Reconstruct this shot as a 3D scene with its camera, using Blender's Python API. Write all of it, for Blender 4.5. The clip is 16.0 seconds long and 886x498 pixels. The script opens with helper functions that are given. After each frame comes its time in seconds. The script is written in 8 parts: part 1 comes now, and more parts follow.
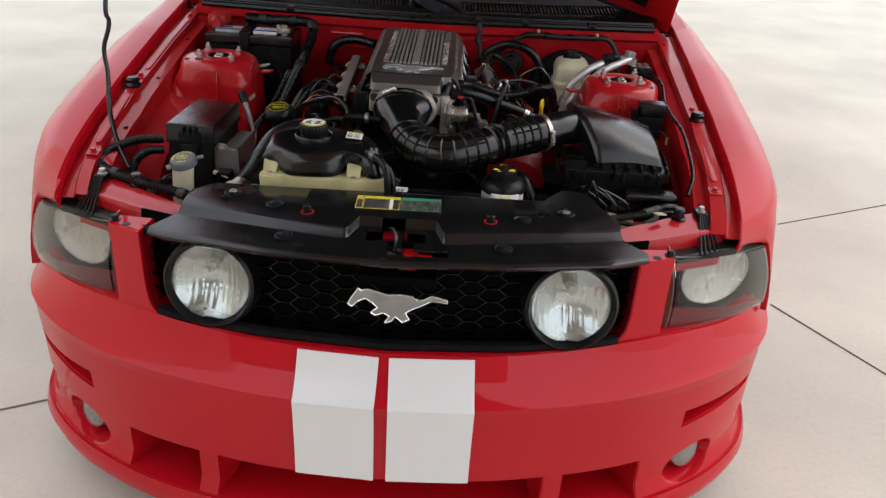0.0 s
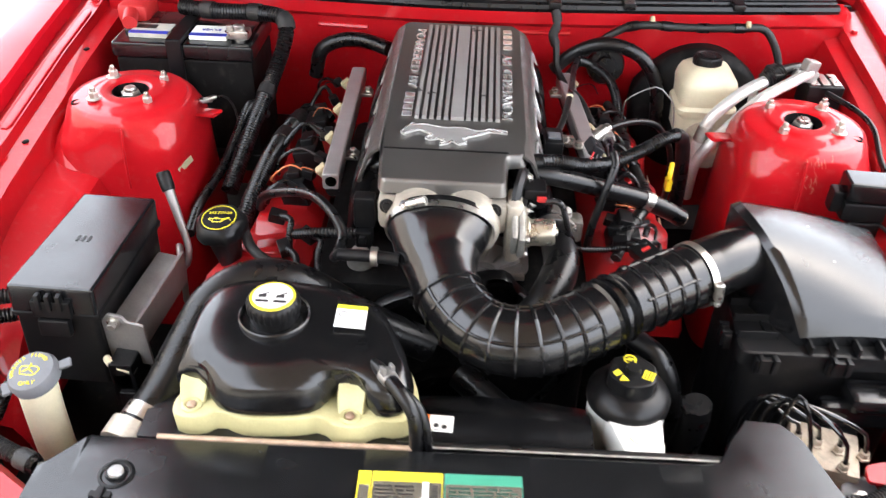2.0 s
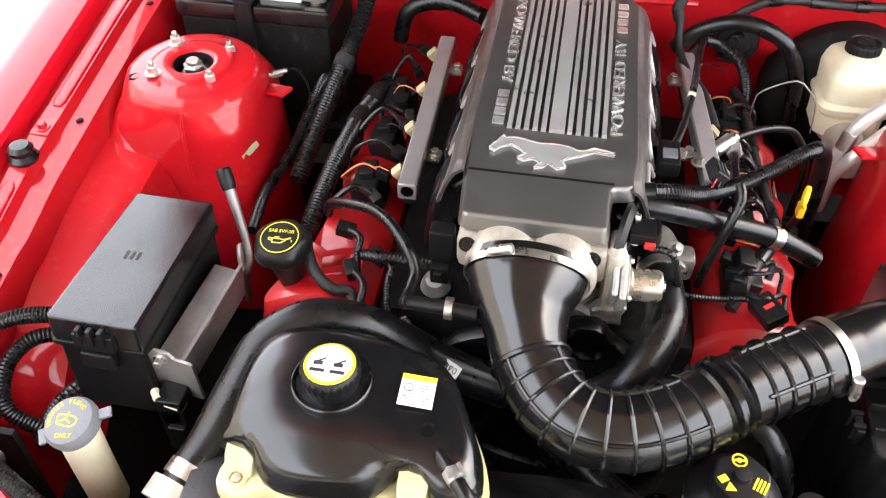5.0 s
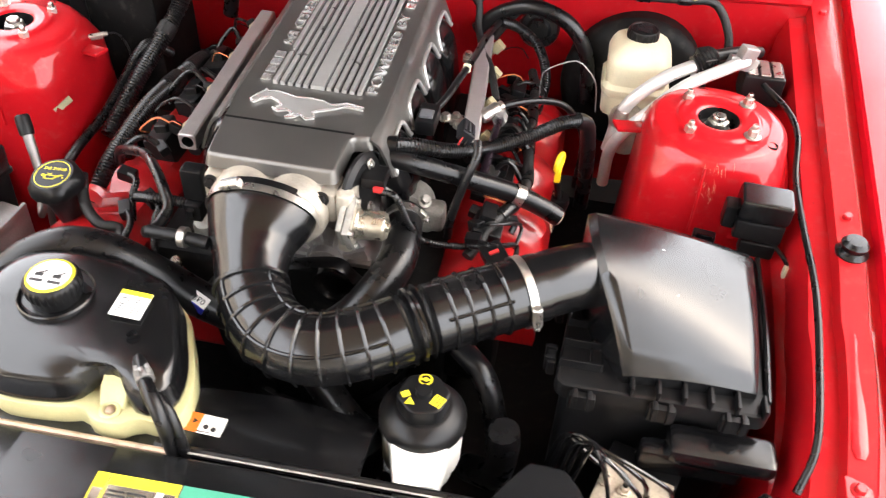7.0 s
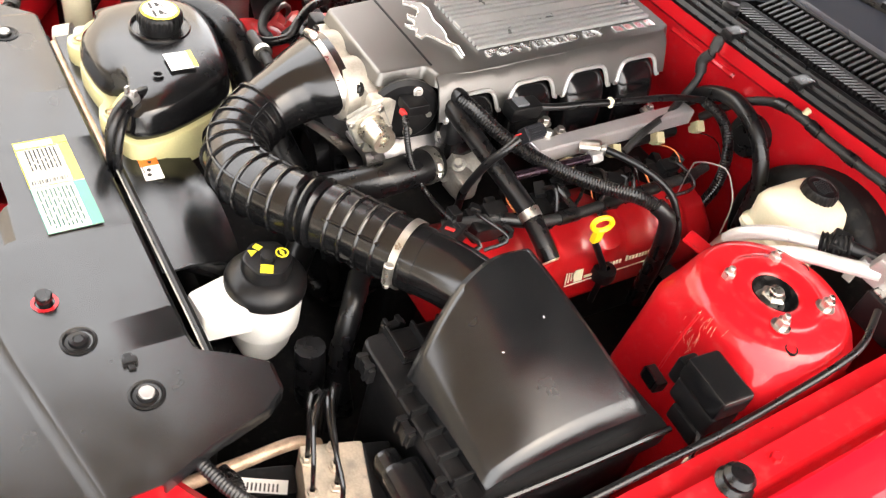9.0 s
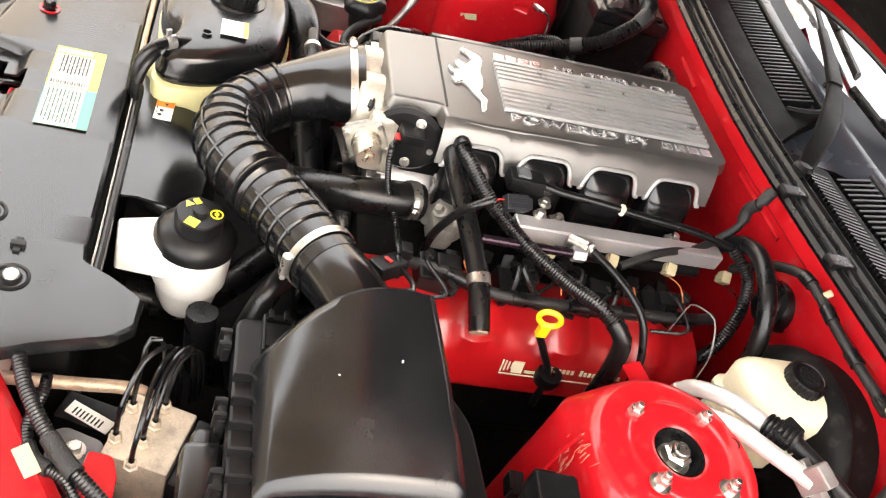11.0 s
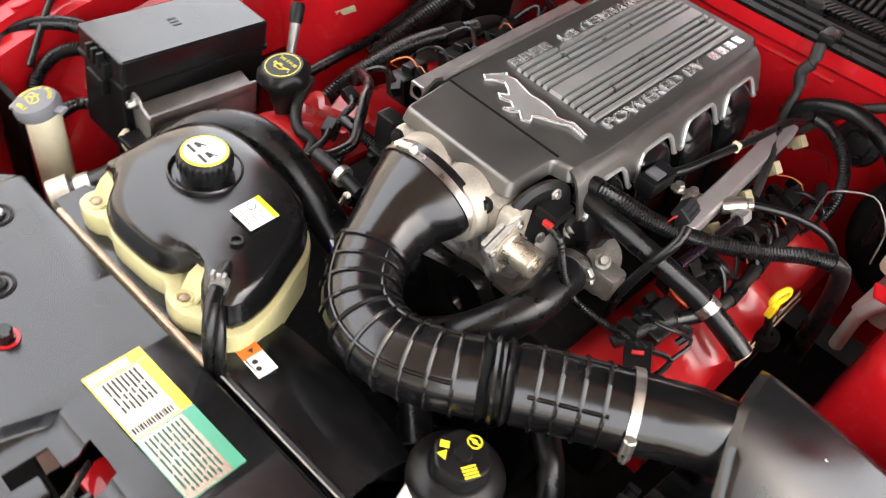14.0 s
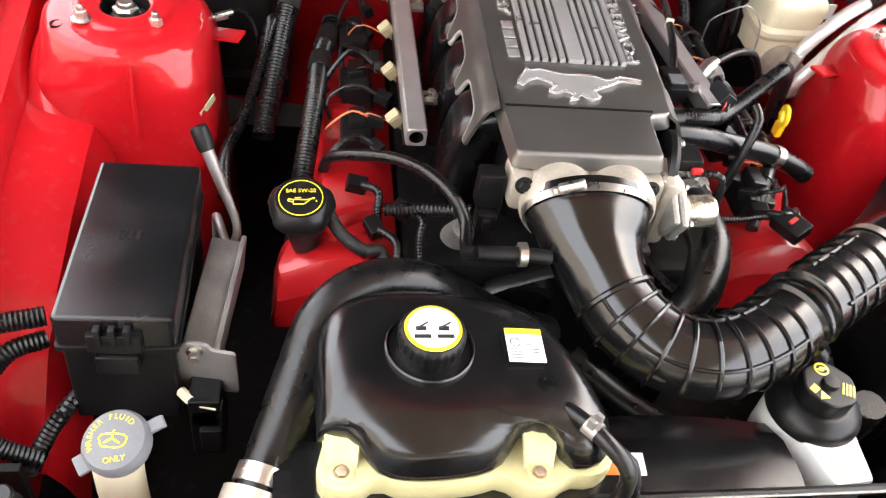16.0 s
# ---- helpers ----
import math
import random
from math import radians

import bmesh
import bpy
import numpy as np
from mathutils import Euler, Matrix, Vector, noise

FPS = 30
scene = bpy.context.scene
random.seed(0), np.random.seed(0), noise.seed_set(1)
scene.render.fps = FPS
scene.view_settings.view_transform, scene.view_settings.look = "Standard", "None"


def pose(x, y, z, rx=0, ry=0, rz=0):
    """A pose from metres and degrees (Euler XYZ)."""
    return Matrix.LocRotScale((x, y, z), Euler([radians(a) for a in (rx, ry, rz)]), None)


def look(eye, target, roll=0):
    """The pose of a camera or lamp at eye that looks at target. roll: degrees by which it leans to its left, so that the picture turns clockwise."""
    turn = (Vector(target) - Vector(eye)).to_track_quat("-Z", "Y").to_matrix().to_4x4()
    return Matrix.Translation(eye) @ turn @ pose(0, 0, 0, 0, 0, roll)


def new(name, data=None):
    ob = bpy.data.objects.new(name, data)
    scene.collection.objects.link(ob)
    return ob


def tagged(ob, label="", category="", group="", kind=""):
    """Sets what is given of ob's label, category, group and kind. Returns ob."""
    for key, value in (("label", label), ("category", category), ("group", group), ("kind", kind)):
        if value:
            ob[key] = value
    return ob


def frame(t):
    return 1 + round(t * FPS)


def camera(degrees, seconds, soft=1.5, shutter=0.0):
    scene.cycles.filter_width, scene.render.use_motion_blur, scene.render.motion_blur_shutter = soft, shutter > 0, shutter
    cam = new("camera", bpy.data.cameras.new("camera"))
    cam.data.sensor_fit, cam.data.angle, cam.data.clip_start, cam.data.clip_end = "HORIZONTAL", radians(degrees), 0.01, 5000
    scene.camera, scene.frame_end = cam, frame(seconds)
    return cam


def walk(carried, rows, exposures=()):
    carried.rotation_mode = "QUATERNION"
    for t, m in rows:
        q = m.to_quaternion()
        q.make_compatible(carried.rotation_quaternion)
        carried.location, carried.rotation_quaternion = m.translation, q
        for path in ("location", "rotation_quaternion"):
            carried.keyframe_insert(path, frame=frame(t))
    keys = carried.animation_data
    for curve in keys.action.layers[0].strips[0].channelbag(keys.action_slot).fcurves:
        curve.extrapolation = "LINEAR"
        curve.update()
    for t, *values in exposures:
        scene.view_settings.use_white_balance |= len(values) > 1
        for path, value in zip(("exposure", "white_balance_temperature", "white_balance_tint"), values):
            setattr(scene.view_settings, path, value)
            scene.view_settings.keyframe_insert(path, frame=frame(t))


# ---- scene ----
cam = camera(55.5, 16.0, 1.2, 0.25)
PATH = [
    (0, (0.127, -1.515, 1.512), (0.105, 0.278, 0.627), 3.4),
    (0.5, (0.1, -1.217, 1.51), (0.069, 0.538, 0.551), 2.1),
    (1, (0.131, -0.901, 1.505), (0.064, 0.798, 0.452), 2.3),
    (1.5, (0.129, -0.636, 1.522), (0.038, 1.014, 0.396), 2.9),
    (2, (0.024, -0.438, 1.545), (-0.038, 1.187, 0.381), 1.7),
    (2.5, (-0.026, -0.317, 1.567), (-0.089, 1.274, 0.356), 2.2),
    (3, (-0.018, -0.216, 1.585), (-0.155, 1.328, 0.32), 3.9),
    (3.5, (-0.012, -0.158, 1.601), (-0.32, 1.306, 0.273), 3.3),
    (6, (0.033, -0.239, 1.609), (-0.171, 1.182, 0.218), -0.8),
    (6.5, (0.166, -0.265, 1.608), (-0.019, 1.199, 0.258), 1.5),
    (7, (0.342, -0.261, 1.596), (0.118, 1.205, 0.254), 3.3),
    (7.5, (0.459, -0.188, 1.575), (0.041, 1.208, 0.206), 2.4),
    (8, (0.603, -0.11, 1.582), (-0.159, 1.105, 0.189), 2.8),
    (8.5, (0.79, -0.058, 1.592), (-0.147, 1.041, 0.208), 10.4),
    (11, (1.041, 0.316, 1.578), (-0.351, 0.921, 0.275), 25.8),
    (11.5, (1.064, 0.319, 1.584), (-0.349, 0.946, 0.316), 25.9),
    (12, (1.059, 0.319, 1.584), (-0.369, 0.961, 0.34), 25.0),
    (12.5, (0.996, 0.292, 1.589), (-0.419, 0.947, 0.337), 21.3),
    (13, (0.853, 0.121, 1.592), (-0.483, 0.883, 0.314), 15.9),
    (13.5, (0.674, -0.03, 1.567), (-0.446, 0.922, 0.211), 13.9),
    (14, (0.448, -0.075, 1.552), (-0.367, 1.087, 0.142), 13.3),
    (14.5, (0.219, -0.131, 1.54), (-0.243, 1.174, 0.097), 11.8),
    (15, (0.003, -0.171, 1.527), (-0.226, 1.168, 0.059), 8.4),
    (15.5, (-0.177, -0.14, 1.519), (-0.161, 1.237, 0.068), 8.2),
    (16, (-0.328, -0.149, 1.518), (-0.021, 1.229, 0.102), 10.3),
]
EXPOSURE = [(0, -1.46, 6350, 10), (0.5, -1.06, 6220, 10), (1.0, -0.21, 6100, 10), (2.0, 0.55, 6250, 10), (3.5, 0.82, 6400, 10), (6.0, 0.76, 6500, 10), (8.5, 0.78, 6950, 10), (11.0, 0.76, 7050, 10), (13.0, 0.6, 7000, 10), (14.0, 0.4, 6700, 10), (14.5, 0.6, 6550, 10), (16.0, 0.75, 6600, 10)]
walk(cam, [(t, look(eye, target, roll)) for t, eye, target, roll in PATH], EXPOSURE)

# ---- light: hazy daylight that comes in under the edges of the added roof ----
SUN_UP, SUN_ROT = 50.0, 70.0
world = bpy.data.worlds.new("sky")
scene.world = world
world.use_nodes = True
wn = world.node_tree.nodes
wl = world.node_tree.links
sky = wn.new("ShaderNodeTexSky")
sky.sky_type = "NISHITA"
sky.sun_disc = False
sky.sun_elevation = radians(SUN_UP)
sky.sun_rotation = radians(SUN_ROT)
sky.air_density, sky.dust_density = 1.0, 9.0
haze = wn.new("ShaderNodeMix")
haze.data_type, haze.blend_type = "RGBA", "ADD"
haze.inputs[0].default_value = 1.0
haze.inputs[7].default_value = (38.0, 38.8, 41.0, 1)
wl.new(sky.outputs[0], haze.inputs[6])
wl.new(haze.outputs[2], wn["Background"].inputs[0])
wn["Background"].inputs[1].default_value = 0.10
sun = new("sun", bpy.data.lights.new("sun", "SUN"))
sun.data.energy = 0.5
sun.data.angle = radians(60)
sun.data.color = (1.0, 0.95, 0.88)
az = radians(SUN_ROT)
to_sun = Vector((math.sin(az) * math.cos(radians(SUN_UP)), math.cos(az) * math.cos(radians(SUN_UP)), math.sin(radians(SUN_UP))))
sun.matrix_world = look(to_sun * 10, (0, 0, 0))

# ---- materials ----
def mat(name, col, rough=0.5, metal=0.0, coat=0.0, var=0.12, scale=18.0, bump=0.0, bscale=350.0, spec=0.5, trans=0.0, rvar=0.08, speck=0.0, rand=0.0, crough=0.04):
    """A procedural surface: colour that varies at two scales, roughness that varies, fine relief."""
    m = bpy.data.materials.new(name)
    m.use_nodes = True
    n, l = m.node_tree.nodes, m.node_tree.links
    b = n["Principled BSDF"]
    b.inputs["Metallic"].default_value = metal
    b.inputs["Coat Weight"].default_value = coat
    b.inputs["Coat Roughness"].default_value = crough
    b.inputs["Specular IOR Level"].default_value = spec
    b.inputs["Transmission Weight"].default_value = trans
    tc = n.new("ShaderNodeTexCoord")
    big, fine = n.new("ShaderNodeTexNoise"), n.new("ShaderNodeTexNoise")
    for t, s, d in ((big, scale, 4.0), (fine, bscale, 3.0)):
        t.inputs["Scale"].default_value = s
        t.inputs["Detail"].default_value = d
        l.new(tc.outputs["Object"], t.inputs["Vector"])
    two = n.new("ShaderNodeMath")
    two.operation = "MULTIPLY_ADD"
    two.inputs[1].default_value = 0.35
    l.new(fine.outputs[0], two.inputs[0])
    l.new(big.outputs[0], two.inputs[2])
    ramp = n.new("ShaderNodeMapRange")
    ramp.inputs[1].default_value, ramp.inputs[2].default_value = 0.4, 0.95
    ramp.inputs[3].default_value, ramp.inputs[4].default_value = 1 - var, 1 + var
    l.new(two.outputs[0], ramp.inputs[0])
    last = ramp.outputs[0]
    if rand:
        info = n.new("ShaderNodeObjectInfo")
        rr = n.new("ShaderNodeMapRange")
        rr.inputs[3].default_value, rr.inputs[4].default_value = 1 - rand, 1 + rand
        l.new(info.outputs["Random"], rr.inputs[0])
        mu = n.new("ShaderNodeMath")
        mu.operation = "MULTIPLY"
        l.new(last, mu.inputs[0])
        l.new(rr.outputs[0], mu.inputs[1])
        last = mu.outputs[0]
    sc = n.new("ShaderNodeVectorMath")
    sc.operation = "SCALE"
    sc.inputs[0].default_value = col[:3]
    l.new(last, sc.inputs["Scale"])
    out = sc.outputs[0]
    if speck:
        sp = n.new("ShaderNodeTexNoise")
        sp.inputs["Scale"].default_value, sp.inputs["Detail"].default_value = 60.0, 8.0
        l.new(tc.outputs["Object"], sp.inputs["Vector"])
        mr = n.new("ShaderNodeMapRange")
        mr.inputs[1].default_value, mr.inputs[2].default_value = 0.56, 0.72
        mr.inputs[4].default_value = speck
        l.new(sp.outputs[0], mr.inputs[0])
        mx = n.new("ShaderNodeMix")
        mx.data_type = "RGBA"
        l.new(mr.outputs[0], mx.inputs[0])
        l.new(out, mx.inputs[6])
        mx.inputs[7].default_value = (0.28, 0.25, 0.21, 1)
        out = mx.outputs[2]
    l.new(out, b.inputs["Base Color"])
    rm = n.new("ShaderNodeMapRange")
    rm.inputs[1].default_value, rm.inputs[2].default_value = 0.3, 0.7
    rm.inputs[3].default_value, rm.inputs[4].default_value = max(0.02, rough - rvar), min(1, rough + rvar)
    l.new(big.outputs[0], rm.inputs[0])
    l.new(rm.outputs[0], b.inputs["Roughness"])
    if bump:
        bp = n.new("ShaderNodeBump")
        bp.inputs["Strength"].default_value = bump
        bp.inputs["Distance"].default_value = 0.002
        l.new(fine.outputs[0], bp.inputs["Height"])
        l.new(bp.outputs[0], b.inputs["Normal"])
    return m


RED = mat("red_paint", (0.50, 0.005, 0.014), 0.45, coat=0.6, crough=0.015, spec=0.03, var=0.06, scale=3, rvar=0.05)
RED_BAY = mat("red_bay_paint", (0.44, 0.007, 0.012), 0.4, coat=0.65, crough=0.05, spec=0.12, var=0.08, scale=9, rvar=0.08, speck=0.06)
RED_BAY.node_tree.nodes["Principled BSDF"].inputs["Coat IOR"].default_value = 1.5
RED_COVER = mat("red_valve_cover", (0.37, 0.006, 0.009), 0.36, coat=0.4, var=0.12, scale=25, bump=0.05)
RED_CAP = mat("red_rubber", (0.45, 0.02, 0.02), 0.5)
WHITE = mat("white_vinyl", (0.78, 0.78, 0.78), 0.3, coat=0.5, var=0.015, scale=5, rvar=0.01)
BLACK = mat("black_plastic", (0.006, 0.006, 0.0065), 0.36, spec=0.26, var=0.25, scale=25, bump=0.05, speck=0.02)
BLACK_GRAIN = mat("black_grained_plastic", (0.0060, 0.0063, 0.0070), 0.21, spec=0.6, var=0.2, scale=14, bump=0.05, bscale=900, speck=0.012)
BLACK_SATIN = mat("black_satin_plastic", (0.0045, 0.0045, 0.005), 0.21, spec=0.6, var=0.2, scale=12, bump=0.02, bscale=700, speck=0.02)
BLACK_DEEP = mat("black_dusty", (0.005, 0.005, 0.005), 0.6, spec=0.15, var=0.4, scale=30, speck=0.05)
RUBBER = mat("black_rubber", (0.0045, 0.0045, 0.005), 0.3, spec=0.4, var=0.25, scale=40, bump=0.04)
LOOM = mat("black_split_loom", (0.0045, 0.0045, 0.005), 0.3, spec=0.45, var=0.2, scale=60)
TAPE = mat("black_cloth_tape", (0.008, 0.008, 0.008), 0.5, var=0.3, scale=80, bump=0.6, bscale=500)
SEAL = mat("rubber_seal", (0.006, 0.006, 0.0065), 0.32, spec=0.4, var=0.25, scale=50, bump=0.2)
PLENUM = mat("silver_grey_paint", (0.178, 0.172, 0.162), 0.36, metal=0.8, var=0.08, scale=20, bump=0.08, bscale=1200)
FIN_SHADE = mat("fin_shade_grey", (0.075, 0.074, 0.072), 0.42, metal=0.7, var=0.1, scale=20)
PLENUM_LIGHT = mat("brushed_silver", (0.50, 0.50, 0.49), 0.34, metal=0.6, var=0.08, scale=30)
LETTER = mat("bright_silver", (0.88, 0.88, 0.88), 0.2, metal=0.8, var=0.05)
ALU = mat("cast_aluminium", (0.49, 0.45, 0.38), 0.46, metal=0.45, var=0.25, scale=35, bump=0.4, bscale=300, speck=0.1)
ALU_RAIL = mat("extruded_aluminium", (0.46, 0.44, 0.435), 0.36, metal=0.6, var=0.12, scale=25, bump=0.1)
PIPE_ALU = mat("drawn_aluminium_pipe", (0.74, 0.73, 0.71), 0.35, metal=0.5, var=0.08, scale=30)
STEEL = mat("zinc_steel", (0.52, 0.50, 0.46), 0.32, metal=0.95, var=0.2, scale=60, bump=0.15)
BRACKET = mat("grey_zinc_bracket", (0.33, 0.32, 0.31), 0.42, metal=0.7, var=0.2, scale=30, bump=0.15)
STAINED = mat("stained_aluminium", (0.50, 0.43, 0.34), 0.45, metal=0.3, var=0.35, scale=28, bump=0.3, speck=0.7)
RUST = mat("rusty_aluminium", (0.50, 0.36, 0.26), 0.5, metal=0.5, var=0.4, scale=45, bump=0.4, speck=0.4)
POLY = mat("yellowed_clear_plastic", (0.54, 0.50, 0.26), 0.4, var=0.16, scale=16, bump=0.1)
POLY_WHITE = mat("cream_plastic", (0.73, 0.67, 0.48), 0.4, var=0.12, scale=18, bump=0.1, speck=0.08)
POLY_MILK = mat("milky_white_plastic", (0.72, 0.72, 0.68), 0.42, var=0.1, scale=22)
YELLOW = mat("yellow_plastic", (0.80, 0.55, 0.015), 0.4, var=0.08)
YELLOW_PRINT = mat("yellow_print", (0.70, 0.60, 0.04), 0.16, var=0.1, scale=90)
GREEN_PRINT = mat("green_print", (0.06, 0.27, 0.18), 0.16)
ORANGE_PRINT = mat("orange_print", (0.80, 0.17, 0.02), 0.5)
BLUE_PRINT = mat("blue_print", (0.02, 0.03, 0.35), 0.5)
PAPER = mat("white_label", (0.78, 0.78, 0.75), 0.5, var=0.05)
PAPER_CREAM = mat("pale_yellow_label", (0.42, 0.40, 0.25), 0.16, var=0.15, scale=60)
FOIL = mat("silver_label_film", (0.40, 0.36, 0.29), 0.2, metal=0.75, var=0.12, scale=40)
GREEN_INK = mat("dark_green_ink", (0.03, 0.08, 0.06), 0.3)
PAPER_GREY = mat("silver_label", (0.45, 0.45, 0.40), 0.4, var=0.15, scale=60)
INK = mat("black_ink", (0.015, 0.015, 0.015), 0.5)
TAN = mat("tan_connector", (0.44, 0.38, 0.23), 0.5, var=0.15)
GREY_CAP = mat("grey_plastic", (0.12, 0.125, 0.135), 0.5, var=0.15, bump=0.2)
CONCRETE = mat("concrete", (0.59, 0.555, 0.475), 0.75, var=0.18, scale=1.3, bump=0.35, bscale=60, spec=0.3, speck=0.09)
STUCCO = mat("tan_stucco", (0.30, 0.26, 0.21), 0.85, var=0.12, scale=3, bump=0.4, bscale=90, spec=0.2)
CREAM_WALL = mat("cream_rendered_wall", (0.76, 0.69, 0.60), 0.85, var=0.1, scale=2, bump=0.3, bscale=90, spec=0.2)
ROOF = mat("added_roof_brown", (0.27, 0.20, 0.135), 0.7, var=0.15, scale=2)
SCUFF = mat("scuffed_primer", (0.50, 0.30, 0.20), 0.6, var=0.3, scale=60)
SHADE_BLACK = mat("matt_shade_black", (0.003, 0.003, 0.003), 0.8, spec=0.05, var=0.3)
FOG = mat("hazy_fog_lamp_lens", (0.20, 0.195, 0.18), 0.25, coat=0.5, var=0.1, scale=40)
JOINT = mat("dark_joint", (0.16, 0.145, 0.125), 0.9)
REFLECT_DULL = mat("dulled_reflector", (0.50, 0.495, 0.475), 0.3, metal=0.45, var=0.06)
ALU_DARK = mat("dull_cast_aluminium", (0.34, 0.33, 0.30), 0.5, metal=0.5, var=0.35, scale=40, bump=0.5, bscale=250, speck=0.25)
ZINC = mat("yellowish_zinc", (0.52, 0.48, 0.39), 0.3, metal=0.85, var=0.15, scale=50)
PLUM = mat("plum_anodised_metal", (0.028, 0.016, 0.024), 0.25, metal=0.7, var=0.1)
BLUE_PLUG = mat("dark_grey_connector", (0.013, 0.014, 0.017), 0.35, var=0.15)
LENS_GREY = mat("smoked_headlamp_housing", (0.22, 0.213, 0.195), 0.4, metal=0.3, var=0.1)
REFLECT = mat("faceted_reflector", (0.70, 0.685, 0.66), 0.24, metal=1.0, var=0.05)
AMBER = mat("dark_red_marker_lens", (0.16, 0.014, 0.02), 0.35, spec=0.2)
COWL = mat("matt_black_cowl_plastic", (0.005, 0.005, 0.0055), 0.5, spec=0.1, var=0.3, scale=20, bump=0.15, bscale=800, speck=0.025)
DASH = mat("dark_blue_grey_glass_frit", (0.008, 0.010, 0.016), 0.5, spec=0.2, var=0.15, scale=8)
MOULDING = mat("blue_grey_moulding", (0.035, 0.042, 0.055), 0.24, spec=0.6, var=0.12, scale=9)
INTERIOR = mat("dark_interior", (0.03, 0.03, 0.032), 0.7)
PINK = mat("orange_wire", (0.55, 0.16, 0.06), 0.45)
TYRE = mat("tyre_rubber", (0.02, 0.02, 0.02), 0.75, var=0.3, bump=0.4)


def glass_mat(name, tint=(0.9, 0.95, 0.95), rough=0.02):
    m = bpy.data.materials.new(name)
    m.use_nodes = True
    b = m.node_tree.nodes["Principled BSDF"]
    b.inputs["Base Color"].default_value = (*tint, 1)
    b.inputs["Roughness"].default_value = rough
    b.inputs["Transmission Weight"].default_value = 1.0
    b.inputs["IOR"].default_value = 1.45
    return m


GLASS = glass_mat("clear_glass")
WINDSCREEN = glass_mat("reflective_windscreen", (0.85, 0.9, 0.9), 0.01)
WINDSCREEN.node_tree.nodes["Principled BSDF"].inputs["IOR"].default_value = 2.1
LENS = glass_mat("hazy_polycarbonate", (0.88, 0.87, 0.82), 0.0)
LENS.node_tree.nodes["Principled BSDF"].inputs["IOR"].default_value = 1.25

# ---- building helpers: every mesh is made in world coordinates ----
BASES = {}


def finish(name, bm, material, angle=38):
    bmesh.ops.recalc_face_normals(bm, faces=bm.faces[:])
    me = bpy.data.meshes.new(name)
    bm.to_mesh(me)
    bm.free()
    for p in me.polygons:
        p.use_smooth = True
    me.set_sharp_from_angle(angle=radians(angle))
    me.materials.append(material)
    return me


def thing(name, at, label, category, group="", kind=""):
    """An Empty at the base of a thing; part() hangs its meshes under it."""
    ob = new(name)
    ob.empty_display_size = 0.05
    ob.location = at
    BASES[ob.name] = Vector(at)
    return tagged(ob, label, category, group, kind)


def part(name, bm, material, parent=None, label="", angle=38):
    ob = new(name, finish(name, bm, material, angle))
    if parent is not None:
        ob.parent = parent
        ob.matrix_parent_inverse = Matrix.Translation(-BASES.get(parent.name, Vector((0, 0, 0))))
    if 5 < len(ob.data.polygons) < 4000:
        even = ob.modifiers.new("even_normals", "WEIGHTED_NORMAL")
        even.keep_sharp = True
    return tagged(ob, label)


def B():
    return bmesh.new()


def box(bm, x0, x1, y0, y1, z0, z1, bev=0.004, m=None, seg=2):
    t = bmesh.new()
    bmesh.ops.create_cube(t, size=1)
    for v in t.verts:
        v.co = Vector(((x0 + x1) / 2 + v.co.x * (x1 - x0), (y0 + y1) / 2 + v.co.y * (y1 - y0), (z0 + z1) / 2 + v.co.z * (z1 - z0)))
    if bev:
        bmesh.ops.bevel(t, geom=t.edges[:], offset=bev, segments=seg, affect="EDGES", profile=0.5)
    merge(bm, t, m)


def merge(bm, t, m=None):
    if m is not None:
        bmesh.ops.transform(t, matrix=m, verts=t.verts[:])
    me = bpy.data.meshes.new("t")
    t.to_mesh(me)
    t.free()
    bm.from_mesh(me)
    bpy.data.meshes.remove(me)


def basis(p0, p1):
    """A frame at p0 whose z points to p1."""
    d = Vector(p1) - Vector(p0)
    return Matrix.Translation(p0) @ d.to_track_quat("Z", "Y").to_matrix().to_4x4()


def lathe(bm, profile, m, seg=24, flat=1.0):
    """Turns a profile of (radius, height) round the z axis of m."""
    rings = []
    for r, z in profile:
        if r < 1e-6:
            rings.append([bm.verts.new(m @ Vector((0, 0, z)))])
        else:
            rings.append([bm.verts.new(m @ Vector((r * math.cos(2 * math.pi * k / seg), flat * r * math.sin(2 * math.pi * k / seg), z))) for k in range(seg)])
    for a, b in zip(rings, rings[1:]):
        for k in range(seg):
            q = [a[k % len(a)], a[(k + 1) % len(a)], b[(k + 1) % len(b)], b[k % len(b)]]
            q = [v for n, v in enumerate(q) if v not in q[:n]]
            if len(q) > 2:
                bm.faces.new(q)


def knurled(bm, profile, m, n, depth, share=0.5):
    """A lathed cap whose sides carry n ridges; profile of (radius, height, ridged or not)."""
    seg, rings = 8 * n, []
    for r, z, on in profile:
        if r < 1e-6:
            rings.append([bm.verts.new(m @ Vector((0, 0, z)))])
        else:
            rings.append([bm.verts.new(m @ Vector(((r + on * depth * (k % 8 < 8 * share)) * math.cos(2 * math.pi * k / seg), (r + on * depth * (k % 8 < 8 * share)) * math.sin(2 * math.pi * k / seg), z))) for k in range(seg)])
    for a, b in zip(rings, rings[1:]):
        for k in range(seg):
            q = [a[k % len(a)], a[(k + 1) % len(a)], b[(k + 1) % len(b)], b[k % len(b)]]
            q = [v for n2, v in enumerate(q) if v not in q[:n2]]
            if len(q) > 2:
                bm.faces.new(q)


